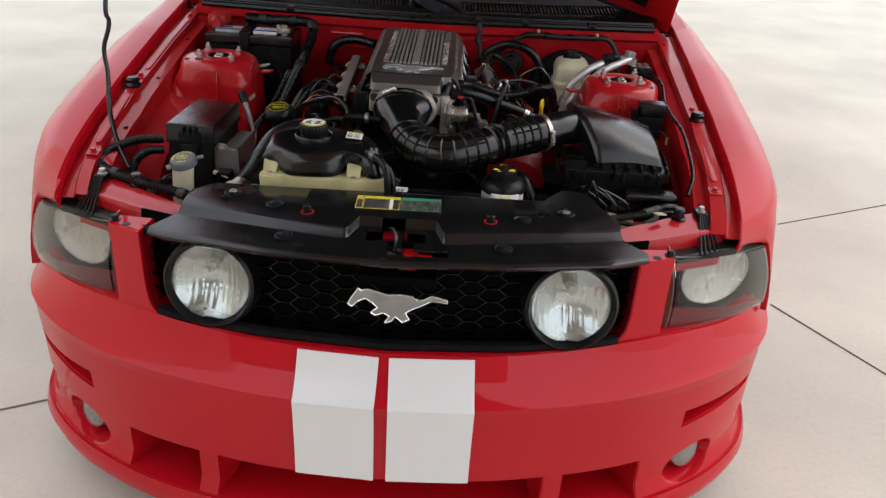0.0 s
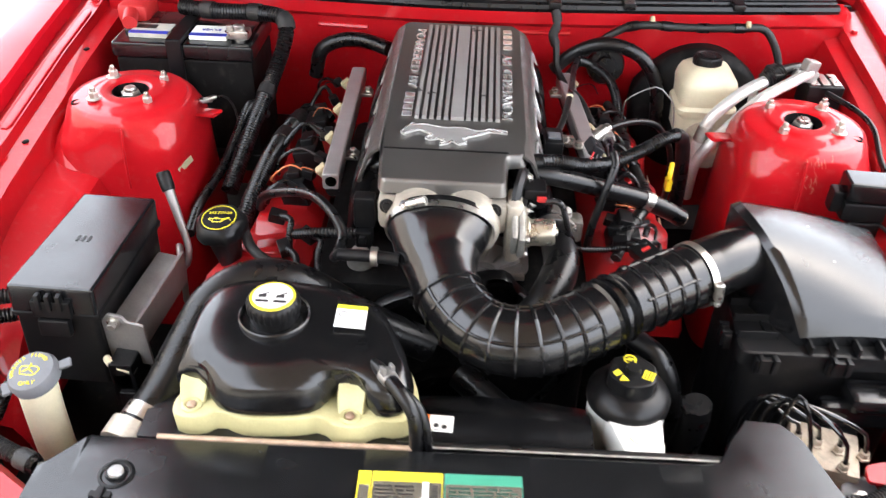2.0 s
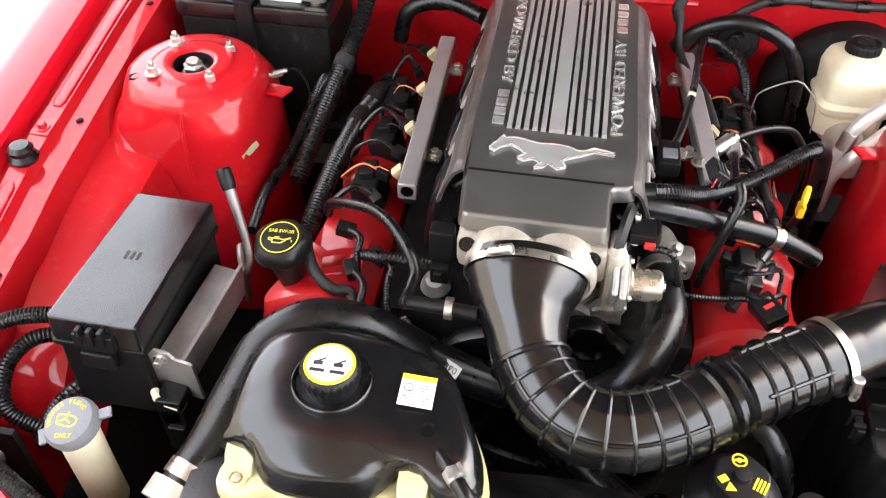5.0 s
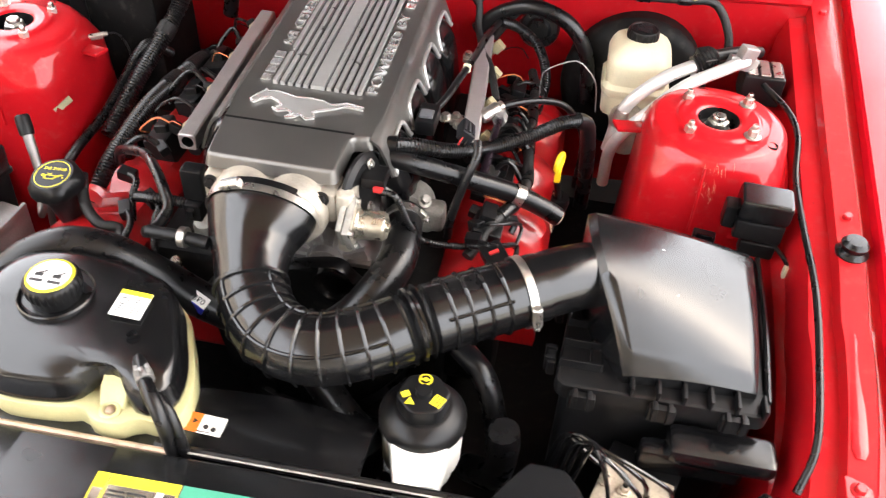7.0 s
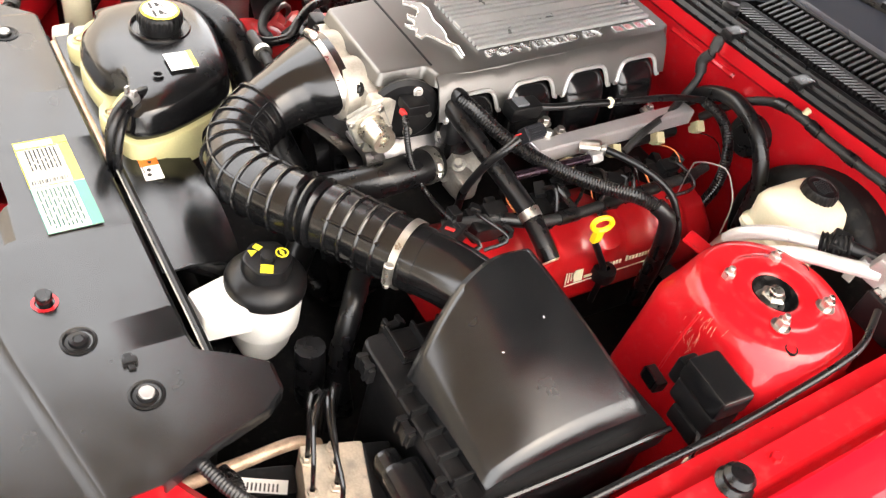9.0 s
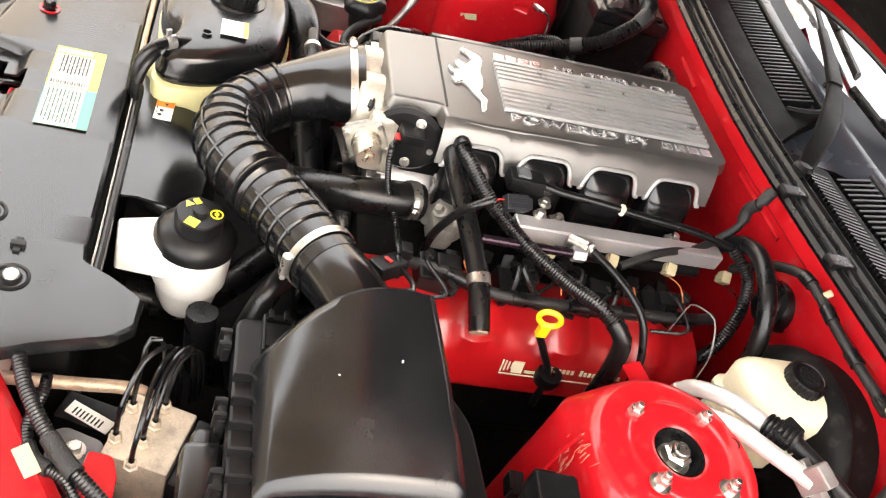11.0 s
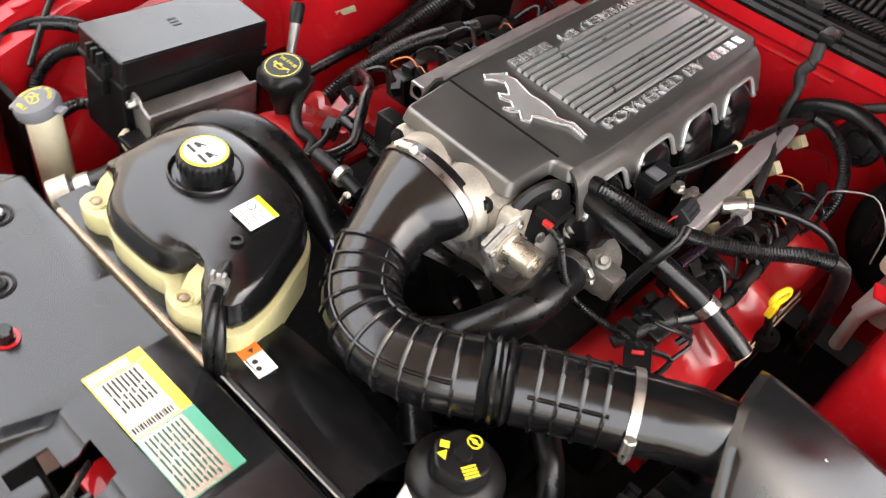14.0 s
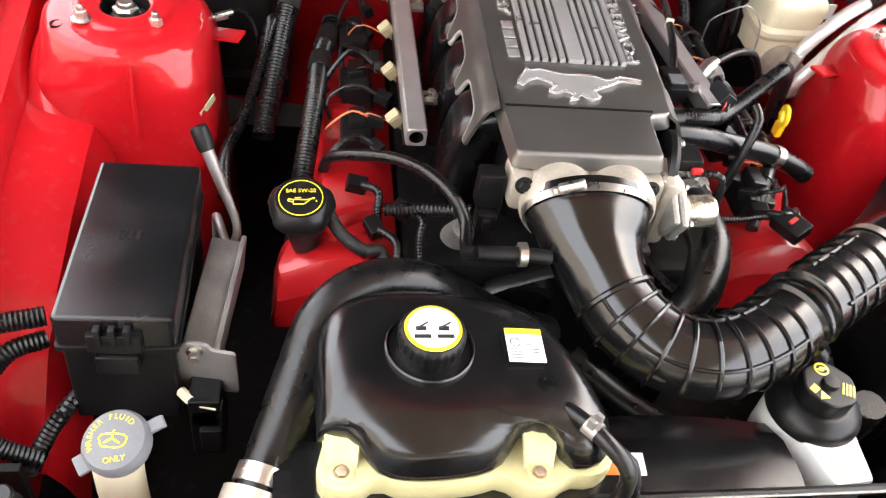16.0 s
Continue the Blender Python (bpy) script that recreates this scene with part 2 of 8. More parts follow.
def cyl(bm, p0, p1, r0, r1=None, seg=18, bev=0.0015):
    r1 = r0 if r1 is None else r1
    h = (Vector(p1) - Vector(p0)).length
    bev = min(bev, r0 * 0.4, r1 * 0.4, h * 0.4)
    lathe(bm, [(0, 0), (r0 - bev, 0), (r0, bev), (r1, h - bev), (r1 - bev, h), (0, h)], basis(p0, p1), seg)


def smooth_path(pts, n):
    """n points, evenly spaced, on a smooth curve through pts."""
    P = [Vector(p) for p in pts]
    P = [2 * P[0] - P[1]] + P + [2 * P[-1] - P[-2]]
    out = []
    for i in range(1, len(P) - 2):
        for k in range(24):
            t = k / 24
            a, b, c, d = P[i - 1 : i + 3]
            out.append(0.5 * (2 * b + (c - a) * t + (2 * a - 5 * b + 4 * c - d) * t * t + (3 * b - a - 3 * c + d) * t**3))
    out.append(P[-2])
    s = [0.0]
    for a, b in zip(out, out[1:]):
        s.append(s[-1] + (b - a).length)
    res, j = [], 0
    for k in range(n):
        w = s[-1] * k / (n - 1)
        while j < len(s) - 2 and s[j + 1] < w:
            j += 1
        f = (w - s[j]) / max(1e-9, s[j + 1] - s[j])
        res.append(out[j].lerp(out[j + 1], min(1, f)))
    return res, s[-1]


def frames_along(path):
    t0 = (path[1] - path[0]).normalized()
    up = Vector((0, 0, 1)) if abs(t0.z) < 0.9 else Vector((0, 1, 0))
    nrm = (up - t0 * up.dot(t0)).normalized()
    res = []
    for k, p in enumerate(path):
        t = (path[min(k + 1, len(path) - 1)] - path[max(k - 1, 0)]).normalized()
        nrm = (nrm - t * nrm.dot(t)).normalized()
        res.append((p, t, nrm, t.cross(nrm)))
    return res


def tube(bm, pts, r, seg=12, step=0.012, rib=0.0, pitch=0.0055, caps=True, power=1.0):
    """A round tube through pts; r is a number or a function of the way along (0 to 1) and the metres; rib: split loom's ridges."""
    _, length = smooth_path(pts, 3)
    if rib:
        step = pitch / 2
    n = max(4, int(length / step) + 1)
    path, length = smooth_path(pts, n)
    rings = []
    for k, (p, t, a, b) in enumerate(frames_along(path)):
        u = k / (n - 1)
        rr = r(u, u * length) if callable(r) else r
        ra, rb = rr if isinstance(rr, tuple) else (rr, rr)
        if rib and k % 2:
            ra, rb = ra - rib, rb - rib
        ring = []
        for j in range(seg):
            c, d = math.cos(2 * math.pi * j / seg), math.sin(2 * math.pi * j / seg)
            if power != 1.0:
                c, d = math.copysign(abs(c) ** power, c), math.copysign(abs(d) ** power, d)
            ring.append(bm.verts.new(p + a * ra * c + b * rb * d))
        rings.append(ring)
    for x, y in zip(rings, rings[1:]):
        for j in range(seg):
            bm.faces.new((x[j], x[(j + 1) % seg], y[(j + 1) % seg], y[j]))
    if caps:
        bm.faces.new(rings[0][::-1])
        bm.faces.new(rings[-1])


def shrink(outline, d):
    """The outline moved inwards by d."""
    k = len(outline)
    area = sum(outline[i][0] * outline[(i + 1) % k][1] - outline[(i + 1) % k][0] * outline[i][1] for i in range(k))
    s = 1 if area > 0 else -1
    out = []
    for i in range(k):
        p, a, b = Vector(outline[i]), Vector(outline[i - 1]), Vector(outline[(i + 1) % k])
        e, g = p - a, b - p
        n = Vector((0, 0))
        for w in (e, g):
            if w.length > 1e-7:
                w = w.normalized()
                n += Vector((-w.y, w.x)) * s
        n = n.normalized() if n.length > 1e-6 else Vector((0, 0))
        out.append((p.x + n.x * d, p.y + n.y * d))
    return out


def prism(bm, outline, z0, z1, bev=0.004, m=None, seg=2):
    """An outline of (x, y), drawn up from z0 to z1, with rounded top edges."""
    t = bmesh.new()
    rings = [(outline, z0), (outline, z1 - bev)]
    if bev:
        rings += [(shrink(outline, bev * 0.3), z1 - bev * 0.3), (shrink(outline, bev), z1), (shrink(outline, bev * 1.15), z1)]
    vs = [[t.verts.new((x, y, z)) for x, y in o] for o, z in rings]
    k = len(outline)
    t.faces.new(vs[0][::-1])
    t.faces.new(vs[-1])
    for a, b in zip(vs, vs[1:]):
        for i in range(k):
            t.faces.new((a[i], a[(i + 1) % k], b[(i + 1) % k], b[i]))
    merge(bm, t, m)


def sheet(bm, grid, thick=0.0):
    """A surface from rows of points; with a thickness it becomes a shell that grows along -normal."""
    t = bmesh.new()
    vs = [[t.verts.new(p) for p in row] for row in grid]
    for a, b in zip(vs, vs[1:]):
        for k in range(len(a) - 1):
            t.faces.new((a[k], a[k + 1], b[k + 1], b[k]))
    if thick:
        t.normal_update()
        bmesh.ops.solidify(t, geom=t.faces[:], thickness=thick)
    merge(bm, t)


def rounded(points, r=0.01, n=4):
    """An outline with its corners rounded."""
    out, k = [], len(points)
    for i in range(k):
        p, a, b = Vector(points[i]), Vector(points[i - 1]), Vector(points[(i + 1) % k])
        d = min(r, (a - p).length * 0.45, (b - p).length * 0.45)
        p0, p1 = p + (a - p).normalized() * d, p + (b - p).normalized() * d
        for j in range(n + 1):
            t = j / n
            q = p0 * (1 - t) ** 2 + p * 2 * t * (1 - t) + p1 * t * t
            out.append((q.x, q.y))
    return out


def interp(x, xs, ys):
    return float(np.interp(x, xs, ys))


def text_mesh(words, size, m, depth=0.0006):
    """Words in the built-in font as a bmesh, centred on m, reading along its x."""
    cu = bpy.data.curves.new("words", "FONT")
    cu.body, cu.size, cu.extrude, cu.align_x, cu.align_y = words, size, depth, "CENTER", "CENTER"
    ob = bpy.data.objects.new("words", cu)
    me = bpy.data.meshes.new_from_object(ob)
    bm = bmesh.new()
    bm.from_mesh(me)
    bmesh.ops.transform(bm, matrix=m, verts=bm.verts[:])
    bpy.data.objects.remove(ob)
    bpy.data.meshes.remove(me)
    return bm


def bolt(bm, p, axis=(0, 0, 1), r=0.008, h=0.012, stud=0.0):
    """A hexagonal bolt head on a washer, with a stud if wanted."""
    m = basis(p, Vector(p) + Vector(axis))
    lathe(bm, [(0, 0), (r * 1.5, 0), (r * 1.5, 0.0015), (r, 0.002), (0, 0.002)], m, 16)
    lathe(bm, [(r, 0.002), (r, h - 0.0015), (r * 0.85, h), (0, h)], m, 6)
    if stud:
        lathe(bm, [(r * 0.55, h), (r * 0.55, h + stud), (r * 0.4, h + stud + 0.002), (0, h + stud + 0.002)], m, 12)

# ---- ground: one concrete sheet with saw-cut joints ----
ground_bm = B()
R = 400.0
t = bmesh.new()
bmesh.ops.create_grid(t, x_segments=1, y_segments=1, size=R)
merge(ground_bm, t, pose(0, 0, 0))
ground = tagged(part("ground", ground_bm, CONCRETE), "pale dusty concrete slab with saw-cut joints", "ground", kind="structure")
joint_bm = B()
for p, d in (((1.326, 1.259), (0.245, -0.426)), ((1.593, 2.02), (0.61, 0.316)), ((-1.113, 0.346), (0.1, 0.056))):
    u = Vector((d[0], d[1], 0)).normalized()
    v = Vector((-u.y, u.x, 0)) * 0.003
    c = Vector((p[0], p[1], 0.0))
    a, b = (c - u * 0.0, c + u * 60) if p[0] > 0 else (c - u * 60, c + u * 0.4)
    q = [a - v, b - v, b + v, a + v]
    lo = [joint_bm.verts.new((w.x, w.y, 0.0005)) for w in q]
    hi = [joint_bm.verts.new((w.x, w.y, 0.003)) for w in q]
    joint_bm.faces.new(hi)
    for k in range(4):
        joint_bm.faces.new((lo[k], lo[(k + 1) % 4], hi[(k + 1) % 4], hi[k]))
tagged(part("ground_joint", joint_bm, JOINT), "dark filled saw-cut joint lines in the concrete", "joint", kind="structure")

# ---- unseen, added to shape light: a roof open at the sides and walls beyond ----
bm = B()
box(bm, -0.9, 1.35, -6.8, 9.0, 2.8, 3.0, 0.01)
tagged(part("ceiling", bm, ROOF), "unseen plain brown roof added over the car to shape light", "ceiling", kind="structure")
for x in (-0.82, 1.25):
    for y in (5.2, 8.8):
        bm = B()
        box(bm, x - 0.08, x + 0.08, y - 0.08, y + 0.08, 0.0, 2.8, 0.01)
        tagged(part("added_post", bm, ROOF), "unseen plain brown post added to hold the roof", "post", kind="structure")
# unseen wall, kept pale for the reflections on shield and glass
bm = B()
box(bm, -5.75, -5.5, -7.0, 3.4, 0.0, 4.0, 0.01)
tagged(part("added_wall_west", bm, CREAM_WALL), "unseen plain cream wall beside the yard, added for its reflection", "wall", kind="structure")
# unseen wall, added behind the camera to hold back light from the front
bm = B()
box(bm, -5.5, 3.1, -7.0, -6.8, 0.0, 3.0, 0.01)
tagged(part("added_wall_south", bm, STUCCO), "unseen plain tan stuccoed wall added in front to cut light", "wall", kind="structure")

# ---- the car's body ----
car = thing("car", (0, 2.2, 0), "red sports coupe with its hood propped open and white stripes", "car")

PX = [0, 0.25, 0.5, 0.68, 0.80, 0.89, 0.938, 0.950]
PY = [-0.125, -0.105, -0.04, 0.050, 0.145, 0.262, 0.42, 0.60]
plan, _len = smooth_path([(x, y, 0) for x, y in zip(PX, PY)], 60)
plan_x, plan_y = [p.x for p in plan], [p.y for p in plan]


def plan_at(u):
    """A point of the bumper's plan and its inward way; u from -1 to 1."""
    k = abs(u) * (len(plan) - 1)
    i = min(int(k), len(plan) - 2)
    p = plan[i].lerp(plan[i + 1], k - i)
    d = (plan[i + 1] - plan[i]).normalized()
    n = Vector((-d.y, d.x, 0))
    s = 1 if u >= 0 else -1
    return Vector((p.x * s, p.y, 0)), Vector((n.x * s, n.y, 0))


def inset(z):
    return interp(z, [0.085, 0.10, 0.125, 0.15, 0.19, 0.265, 0.33, 0.44, 0.46, 0.467, 0.50, 0.555, 0.65, 0.76], [0.02, -0.004, -0.012, -0.004, 0.012, 0.010, 0.008, 0.0, -0.004, 0.004, 0.026, 0.050, 0.050, 0.048])


def bumper_point(u, z, deeper=0.0):
    p, n = plan_at(u)
    q = p + n * (inset(z) + deeper)
    return Vector((q.x, q.y, z))


def top_of(x):
    return interp(abs(x), [0, 0.3, 0.45, 0.53, 0.611, 0.75, 0.89, 0.93, 0.951], [0.553, 0.556, 0.562, 0.566, 0.564, 0.55, 0.534, 0.53, 0.53])


def pillar_edge(z):
    """Where the pillar beside the grille begins at height z."""
    return interp(z, [0.555, 0.560, 0.567, 0.582, 0.61, 0.67, 0.752], [0.44, 0.482, 0.503, 0.519, 0.528, 0.530, 0.530])


def band(bm, u0, u1, zs, n, thick=0.006, deeper=0.0):
    grid = []
    for i in range(n + 1):
        u = u0 + (u1 - u0) * i / n
        grid.append([bumper_point(u, z(u) if callable(z) else z, deeper) for z in zs])
    sheet(bm, grid, thick)


def columns(xs):
    return [math.copysign(np.interp(abs(x), plan_x, np.linspace(0, 1, len(plan))), x) for x in xs]


def upper(f):
    return lambda u: 0.467 + (top_of(plan_at(u)[0].x) - 0.467) * f


bm = B()
half = sorted(set([0.0] + list(np.linspace(0.02, 0.45, 24)) + list(np.linspace(0.46, 0.62, 17)) + list(np.linspace(0.63, 0.9499, 30))))
us = columns([-x for x in half[:0:-1]] + half)
sheet(bm, [[bumper_point(u, z(u) if callable(z) else z) for z in [0.44, 0.46, 0.467] + [upper(f) for f in (0.15, 0.4, 0.7, 1.0)]] for u in us], 0.006)
slot_lo = lambda u: 0.326 + 0.020 * (abs(plan_at(u)[0].x) - 0.675) / 0.195
slot_hi = lambda u: 0.376 - 0.010 * (abs(plan_at(u)[0].x) - 0.675) / 0.195
edges = [-1] + columns([-0.87, -0.675, 0.675, 0.87]) + [1]
for n, (a, b) in enumerate(zip(edges, edges[1:])):
    k = max(8, int(abs(b - a) * 60))
    if n in (1, 3):
        band(bm, a, b, [0.265, 0.29, slot_lo], k)
        band(bm, a, b, [slot_hi, 0.39, 0.44], k)
        for e in (slot_lo, slot_hi):
            sheet(bm, [[bumper_point(a + (b - a) * i / k, e(a + (b - a) * i / k), d) for d in (0.0, 0.045)] for i in range(k + 1)], 0.003)
        for e in (a, b):
            sheet(bm, [[bumper_point(e, z, d) for d in (0.0, 0.045)] for z in (slot_lo(e), slot_hi(e))], 0.003)
        band(bm, a, b, [lambda u: slot_lo(u) - 0.01, lambda u: slot_hi(u) + 0.01], k, 0.004, 0.045)
    else:
        band(bm, a, b, [0.265, 0.33, 0.39, 0.44], k)
# edge that turns back round the grille and the lamps
sheet(bm, [[Vector((p.x, p.y + 0.001, p.z - 0.001)), Vector((p.x, p.y + 0.028, p.z - 0.002)), Vector((p.x, p.y + 0.055, p.z - 0.004))] for p in (bumper_point(u, top_of(plan_at(u)[0].x)) for u in us)], 0.003)
bmesh.ops.remove_doubles(bm, verts=bm.verts[:], dist=0.0015)
bumper = part("front_bumper", bm, RED, car, "glossy red bumper cover with a sharp crease")
# upright pillars between the grille and the lamps
for sd in (-1, 1):
    bm = B()
    zs = [0.556, 0.560, 0.566, 0.575, 0.586, 0.60, 0.625, 0.65, 0.69, 0.72, 0.745, 0.7525]
    front = []
    for z in zs:
        xl = pillar_edge(z)
        front.append([bumper_point(columns([sd * (xl + (0.609 - xl) * f)])[0], z, -0.0008) for f in (0, 0.12, 0.35, 0.65, 0.9, 1)])
    sheet(bm, front, 0.004)
    sheet(bm, [[r[0] + Vector((0, d, 0)) for d in (0.002, 0.03, 0.06)] for r in front], 0.003)
    sheet(bm, [[r[-1] + Vector((0, d, 0)) for d in (0.002, 0.03, 0.06)] for r in front], 0.003)
    part("grille_pillar", bm, RED, bumper)
# lower openings with pillars between them
u_of = lambda x: math.copysign(np.interp(abs(x), plan_x, np.linspace(0, 1, len(plan))), x)
for a, b in ((0.588, 0.63), (0.362, 0.404)):
    for s in (-1, 1):
        bm = B()
        band(bm, u_of(s * a), u_of(s * b), [0.15, 0.17, 0.19, 0.23, 0.265], 8, 0.001)
        for e in (a, b):
            sheet(bm, [[bumper_point(u_of(s * e), z, d) for d in (0.001, 0.03, 0.10)] for z in (0.15, 0.17, 0.19, 0.23, 0.265)], 0.003)
        part("intake_pillar", bm, RED, bumper)
for s in (-1, 1):
    bm = B()
    band(bm, u_of(s * 0.865), u_of(s * 0.9499), [0.15, 0.17, 0.19, 0.23, 0.265], 12, 0.001)
    part("bumper_corner", bm, RED, bumper)
bm = B()
band(bm, -1, 1, [0.085, 0.10, 0.125, 0.15], 100, 0.008)
grid = []
for i in range(61):
    u = -0.7 + 1.4 * i / 60
    grid.append([bumper_point(u, 0.15, -0.002), bumper_point(u, 0.152, 0.14)])
sheet(bm, grid, 0.004)
part("front_lip", bm, RED, bumper, "red lower splitter lip")
bm = B()
for u0, u1 in ((u_of(-0.72), u_of(0.72)),):
    grid = [[bumper_point(u0 + (u1 - u0) * i / 40, z, 0.15) for z in (0.10, 0.30)] for i in range(41)]
    sheet(bm, grid, 0.004)
    grid = [[bumper_point(u0 + (u1 - u0) * i / 40, 0.268, 0.006), bumper_point(u0 + (u1 - u0) * i / 40, 0.275, 0.15)] for i in range(41)]
    sheet(bm, grid, 0.004)
part("intake_backing", bm, RED, bumper, "red recessed back of the lower intakes")
# fog lamp pods: an oval recess pressed into each corner
for s in (-1, 1):
    bm = B()
    g = []
    for k in range(57):
        a = 2 * math.pi * k / 56
        ca, sa = math.cos(a), math.sin(a)
        w = min((0.137 if ca > 0 else 0.098) / max(1e-6, abs(ca)), (0.065 if sa > 0 else 0.05) / max(1e-6, abs(sa)))
        ox, oz = 0.068 * ca - 0.012 * sa, 0.045 * sa + 0.014 * ca
        col = []
        for f, d in ((1.0, 0.0), (0.5, 0.0), (0.12, 0.0), (0.0, 0.002), (-0.04, 0.010), (-0.14, 0.035), (-0.24, 0.06), (-0.6, 0.066), (-0.98, 0.068)):
            x = ox + (w * ca - ox) * f if f > 0 else ox * (1 + f)
            z = oz + (w * sa - oz) * f if f > 0 else oz * (1 + f)
            col.append(bumper_point(u_of(s * (0.728 + x)), 0.20 + z, d))
        g.append(col)
    sheet(bm, g, 0.001)
    pod = part("fog_lamp_pod", bm, RED, bumper, "red oval fog lamp recess")
    c = bumper_point(u_of(s * 0.735), 0.222, 0.022)
    _, n = plan_at(u_of(s * 0.735))
    bm = B()
    lathe(bm, [(0.0, 0.010), (0.02, 0.009), (0.040, 0.005), (0.049, -0.002), (0.049, -0.03), (0, -0.03)], basis(c, c - n + Vector((0, 0, 0.3))), 28)
    part("fog_lamp", bm, FOG, bumper, "hazy grey round fog lamp")
# stripes over the bumper
for a, b in ((-0.178, -0.010), (0.016, 0.192)):
    bm = B()
    band(bm, u_of(a), u_of(b), [0.2655, 0.33, 0.44, 0.46, 0.467] + [upper(f) for f in (0.15, 0.4, 0.7, 0.985)], 14, 0.003, -0.0095)
    part("white_stripe", bm, WHITE, bumper, "white vinyl racing stripe")

# nub tops of the pillars beside the grille
for s in (-1, 1):
    bm = B()
    f0, f1 = bumper_point(u_of(0.529), 0.75), bumper_point(u_of(0.607), 0.75)
    prism(bm, [(s * x, y) for x, y in ((f0.x, f0.y - 0.001), (f1.x, f1.y - 0.001), (f1.x - 0.008, f1.y + 0.034), (f0.x - 0.008, f0.y + 0.062))][:: s], 0.744, 0.7545, 0.003)
    part("bumper_tab", bm, RED, bumper)
    bm = B()
    bolt(bm, (s * 0.578, 0.058, 0.7545), r=0.008)
    cyl(bm, (s * 0.548, 0.042, 0.7535), (s * 0.548, 0.042, 0.7555), 0.009)
    part("screw", bm, BLACK, bumper)

def ridged_dish(bm, m, radius, depth, pitch, ridge):
    """A dished round reflector whose face is pressed into upright ridges."""
    rows = []
    for i in range(0, 23):
        rr = radius * i / 22
        row = []
        for k in range(73):
            a = 2 * math.pi * k / 72
            x, y = rr * math.cos(a), rr * math.sin(a)
            z = -0.012 - depth * (1 - (rr / radius) ** 2) + ridge * abs(math.sin(math.pi * x / pitch)) * (0.25 if abs(y) < 0.02 and abs(x) < 0.03 else 1.0)
            row.append(m @ Vector((x, y, z)))
        rows.append(row)
    sheet(bm, rows)


# ---- grille with round lamps ----
grille = thing("grille", (0, 0.0, 0.54), "black honeycomb grille with two round lamps and a chrome emblem", "grille")


def grille_y(x):
    return interp(abs(x), [0, 0.25, 0.45, 0.56], [-0.042, -0.024, 0.014, 0.05])


def grille_bottom(x):
    return interp(abs(x), [0, 0.3, 0.45, 0.50, 0.53], [0.556, 0.559, 0.563, 0.568, 0.60])


# matt black sheet paints the deep shade behind the mesh
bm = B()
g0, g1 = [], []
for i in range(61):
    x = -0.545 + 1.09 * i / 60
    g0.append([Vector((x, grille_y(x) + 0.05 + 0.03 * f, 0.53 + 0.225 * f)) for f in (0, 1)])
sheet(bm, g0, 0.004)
part("backing", bm, SHADE_BLACK, grille, "black sheet standing in for the shade behind the mesh")
bm = B()
top = [Vector((x, grille_y(x) + 0.006, 0.744)) for x in np.linspace(-0.515, 0.515, 40)]
tube(bm, top, (lambda u, w: (0.012, 0.010)), 8, 0.02)
bot = [Vector((x, grille_y(x) - 0.010, grille_bottom(x) + 0.004)) for x in np.linspace(-0.485, 0.485, 40)]
tube(bm, bot, (lambda u, w: (0.013, 0.014)), 8, 0.02)
part("grille_frame", bm, COWL, grille, "black plastic surround")
# honeycomb of thin walls: each row a flat-topped wave that touches the next
bm = B()
PERIOD, RISE = 0.086, 0.0150
row, z = 0, 0.560
while z < 0.735:
    shift = PERIOD / 2 if row % 2 else 0.0
    xs = [k * PERIOD + shift + o for k in range(-8, 9) for o in (-0.36 * PERIOD, -0.14 * PERIOD, 0.14 * PERIOD, 0.36 * PERIOD)]
    zs = [z, z + RISE, z + RISE, z] * 17
    for (xa, za), (xb, zb) in zip(zip(xs, zs), list(zip(xs, zs))[1:]):
        if max(abs(xa), abs(xb)) > 0.53 or min(za, zb) < grille_bottom(xa) or min(math.hypot((xa + xb) / 2 - 0.006 - c, (za + zb) / 2 - 0.657) for c in (-0.373, 0.373)) < 0.094:
            continue
        q = [(x, grille_y(x) + 0.012 + 0.09 * (zz - 0.53), zz) for x, zz in ((xa, za), (xb, zb))]
        ring0, ring1 = [[bm.verts.new(Vector(p) + Vector(o)) for o in ((0, 0, 0.0006), (0, 0, -0.0006), (0, 0.009, -0.0006), (0, 0.009, 0.0006))] for p in q]
        for j in range(4):
            bm.faces.new((ring0[j], ring0[(j + 1) % 4], ring1[(j + 1) % 4], ring1[j]))
    z += RISE
    row += 1
tagged(part("honeycomb_mesh", bm, BLACK_SATIN, grille, "black honeycomb mesh"), kind="stuff")
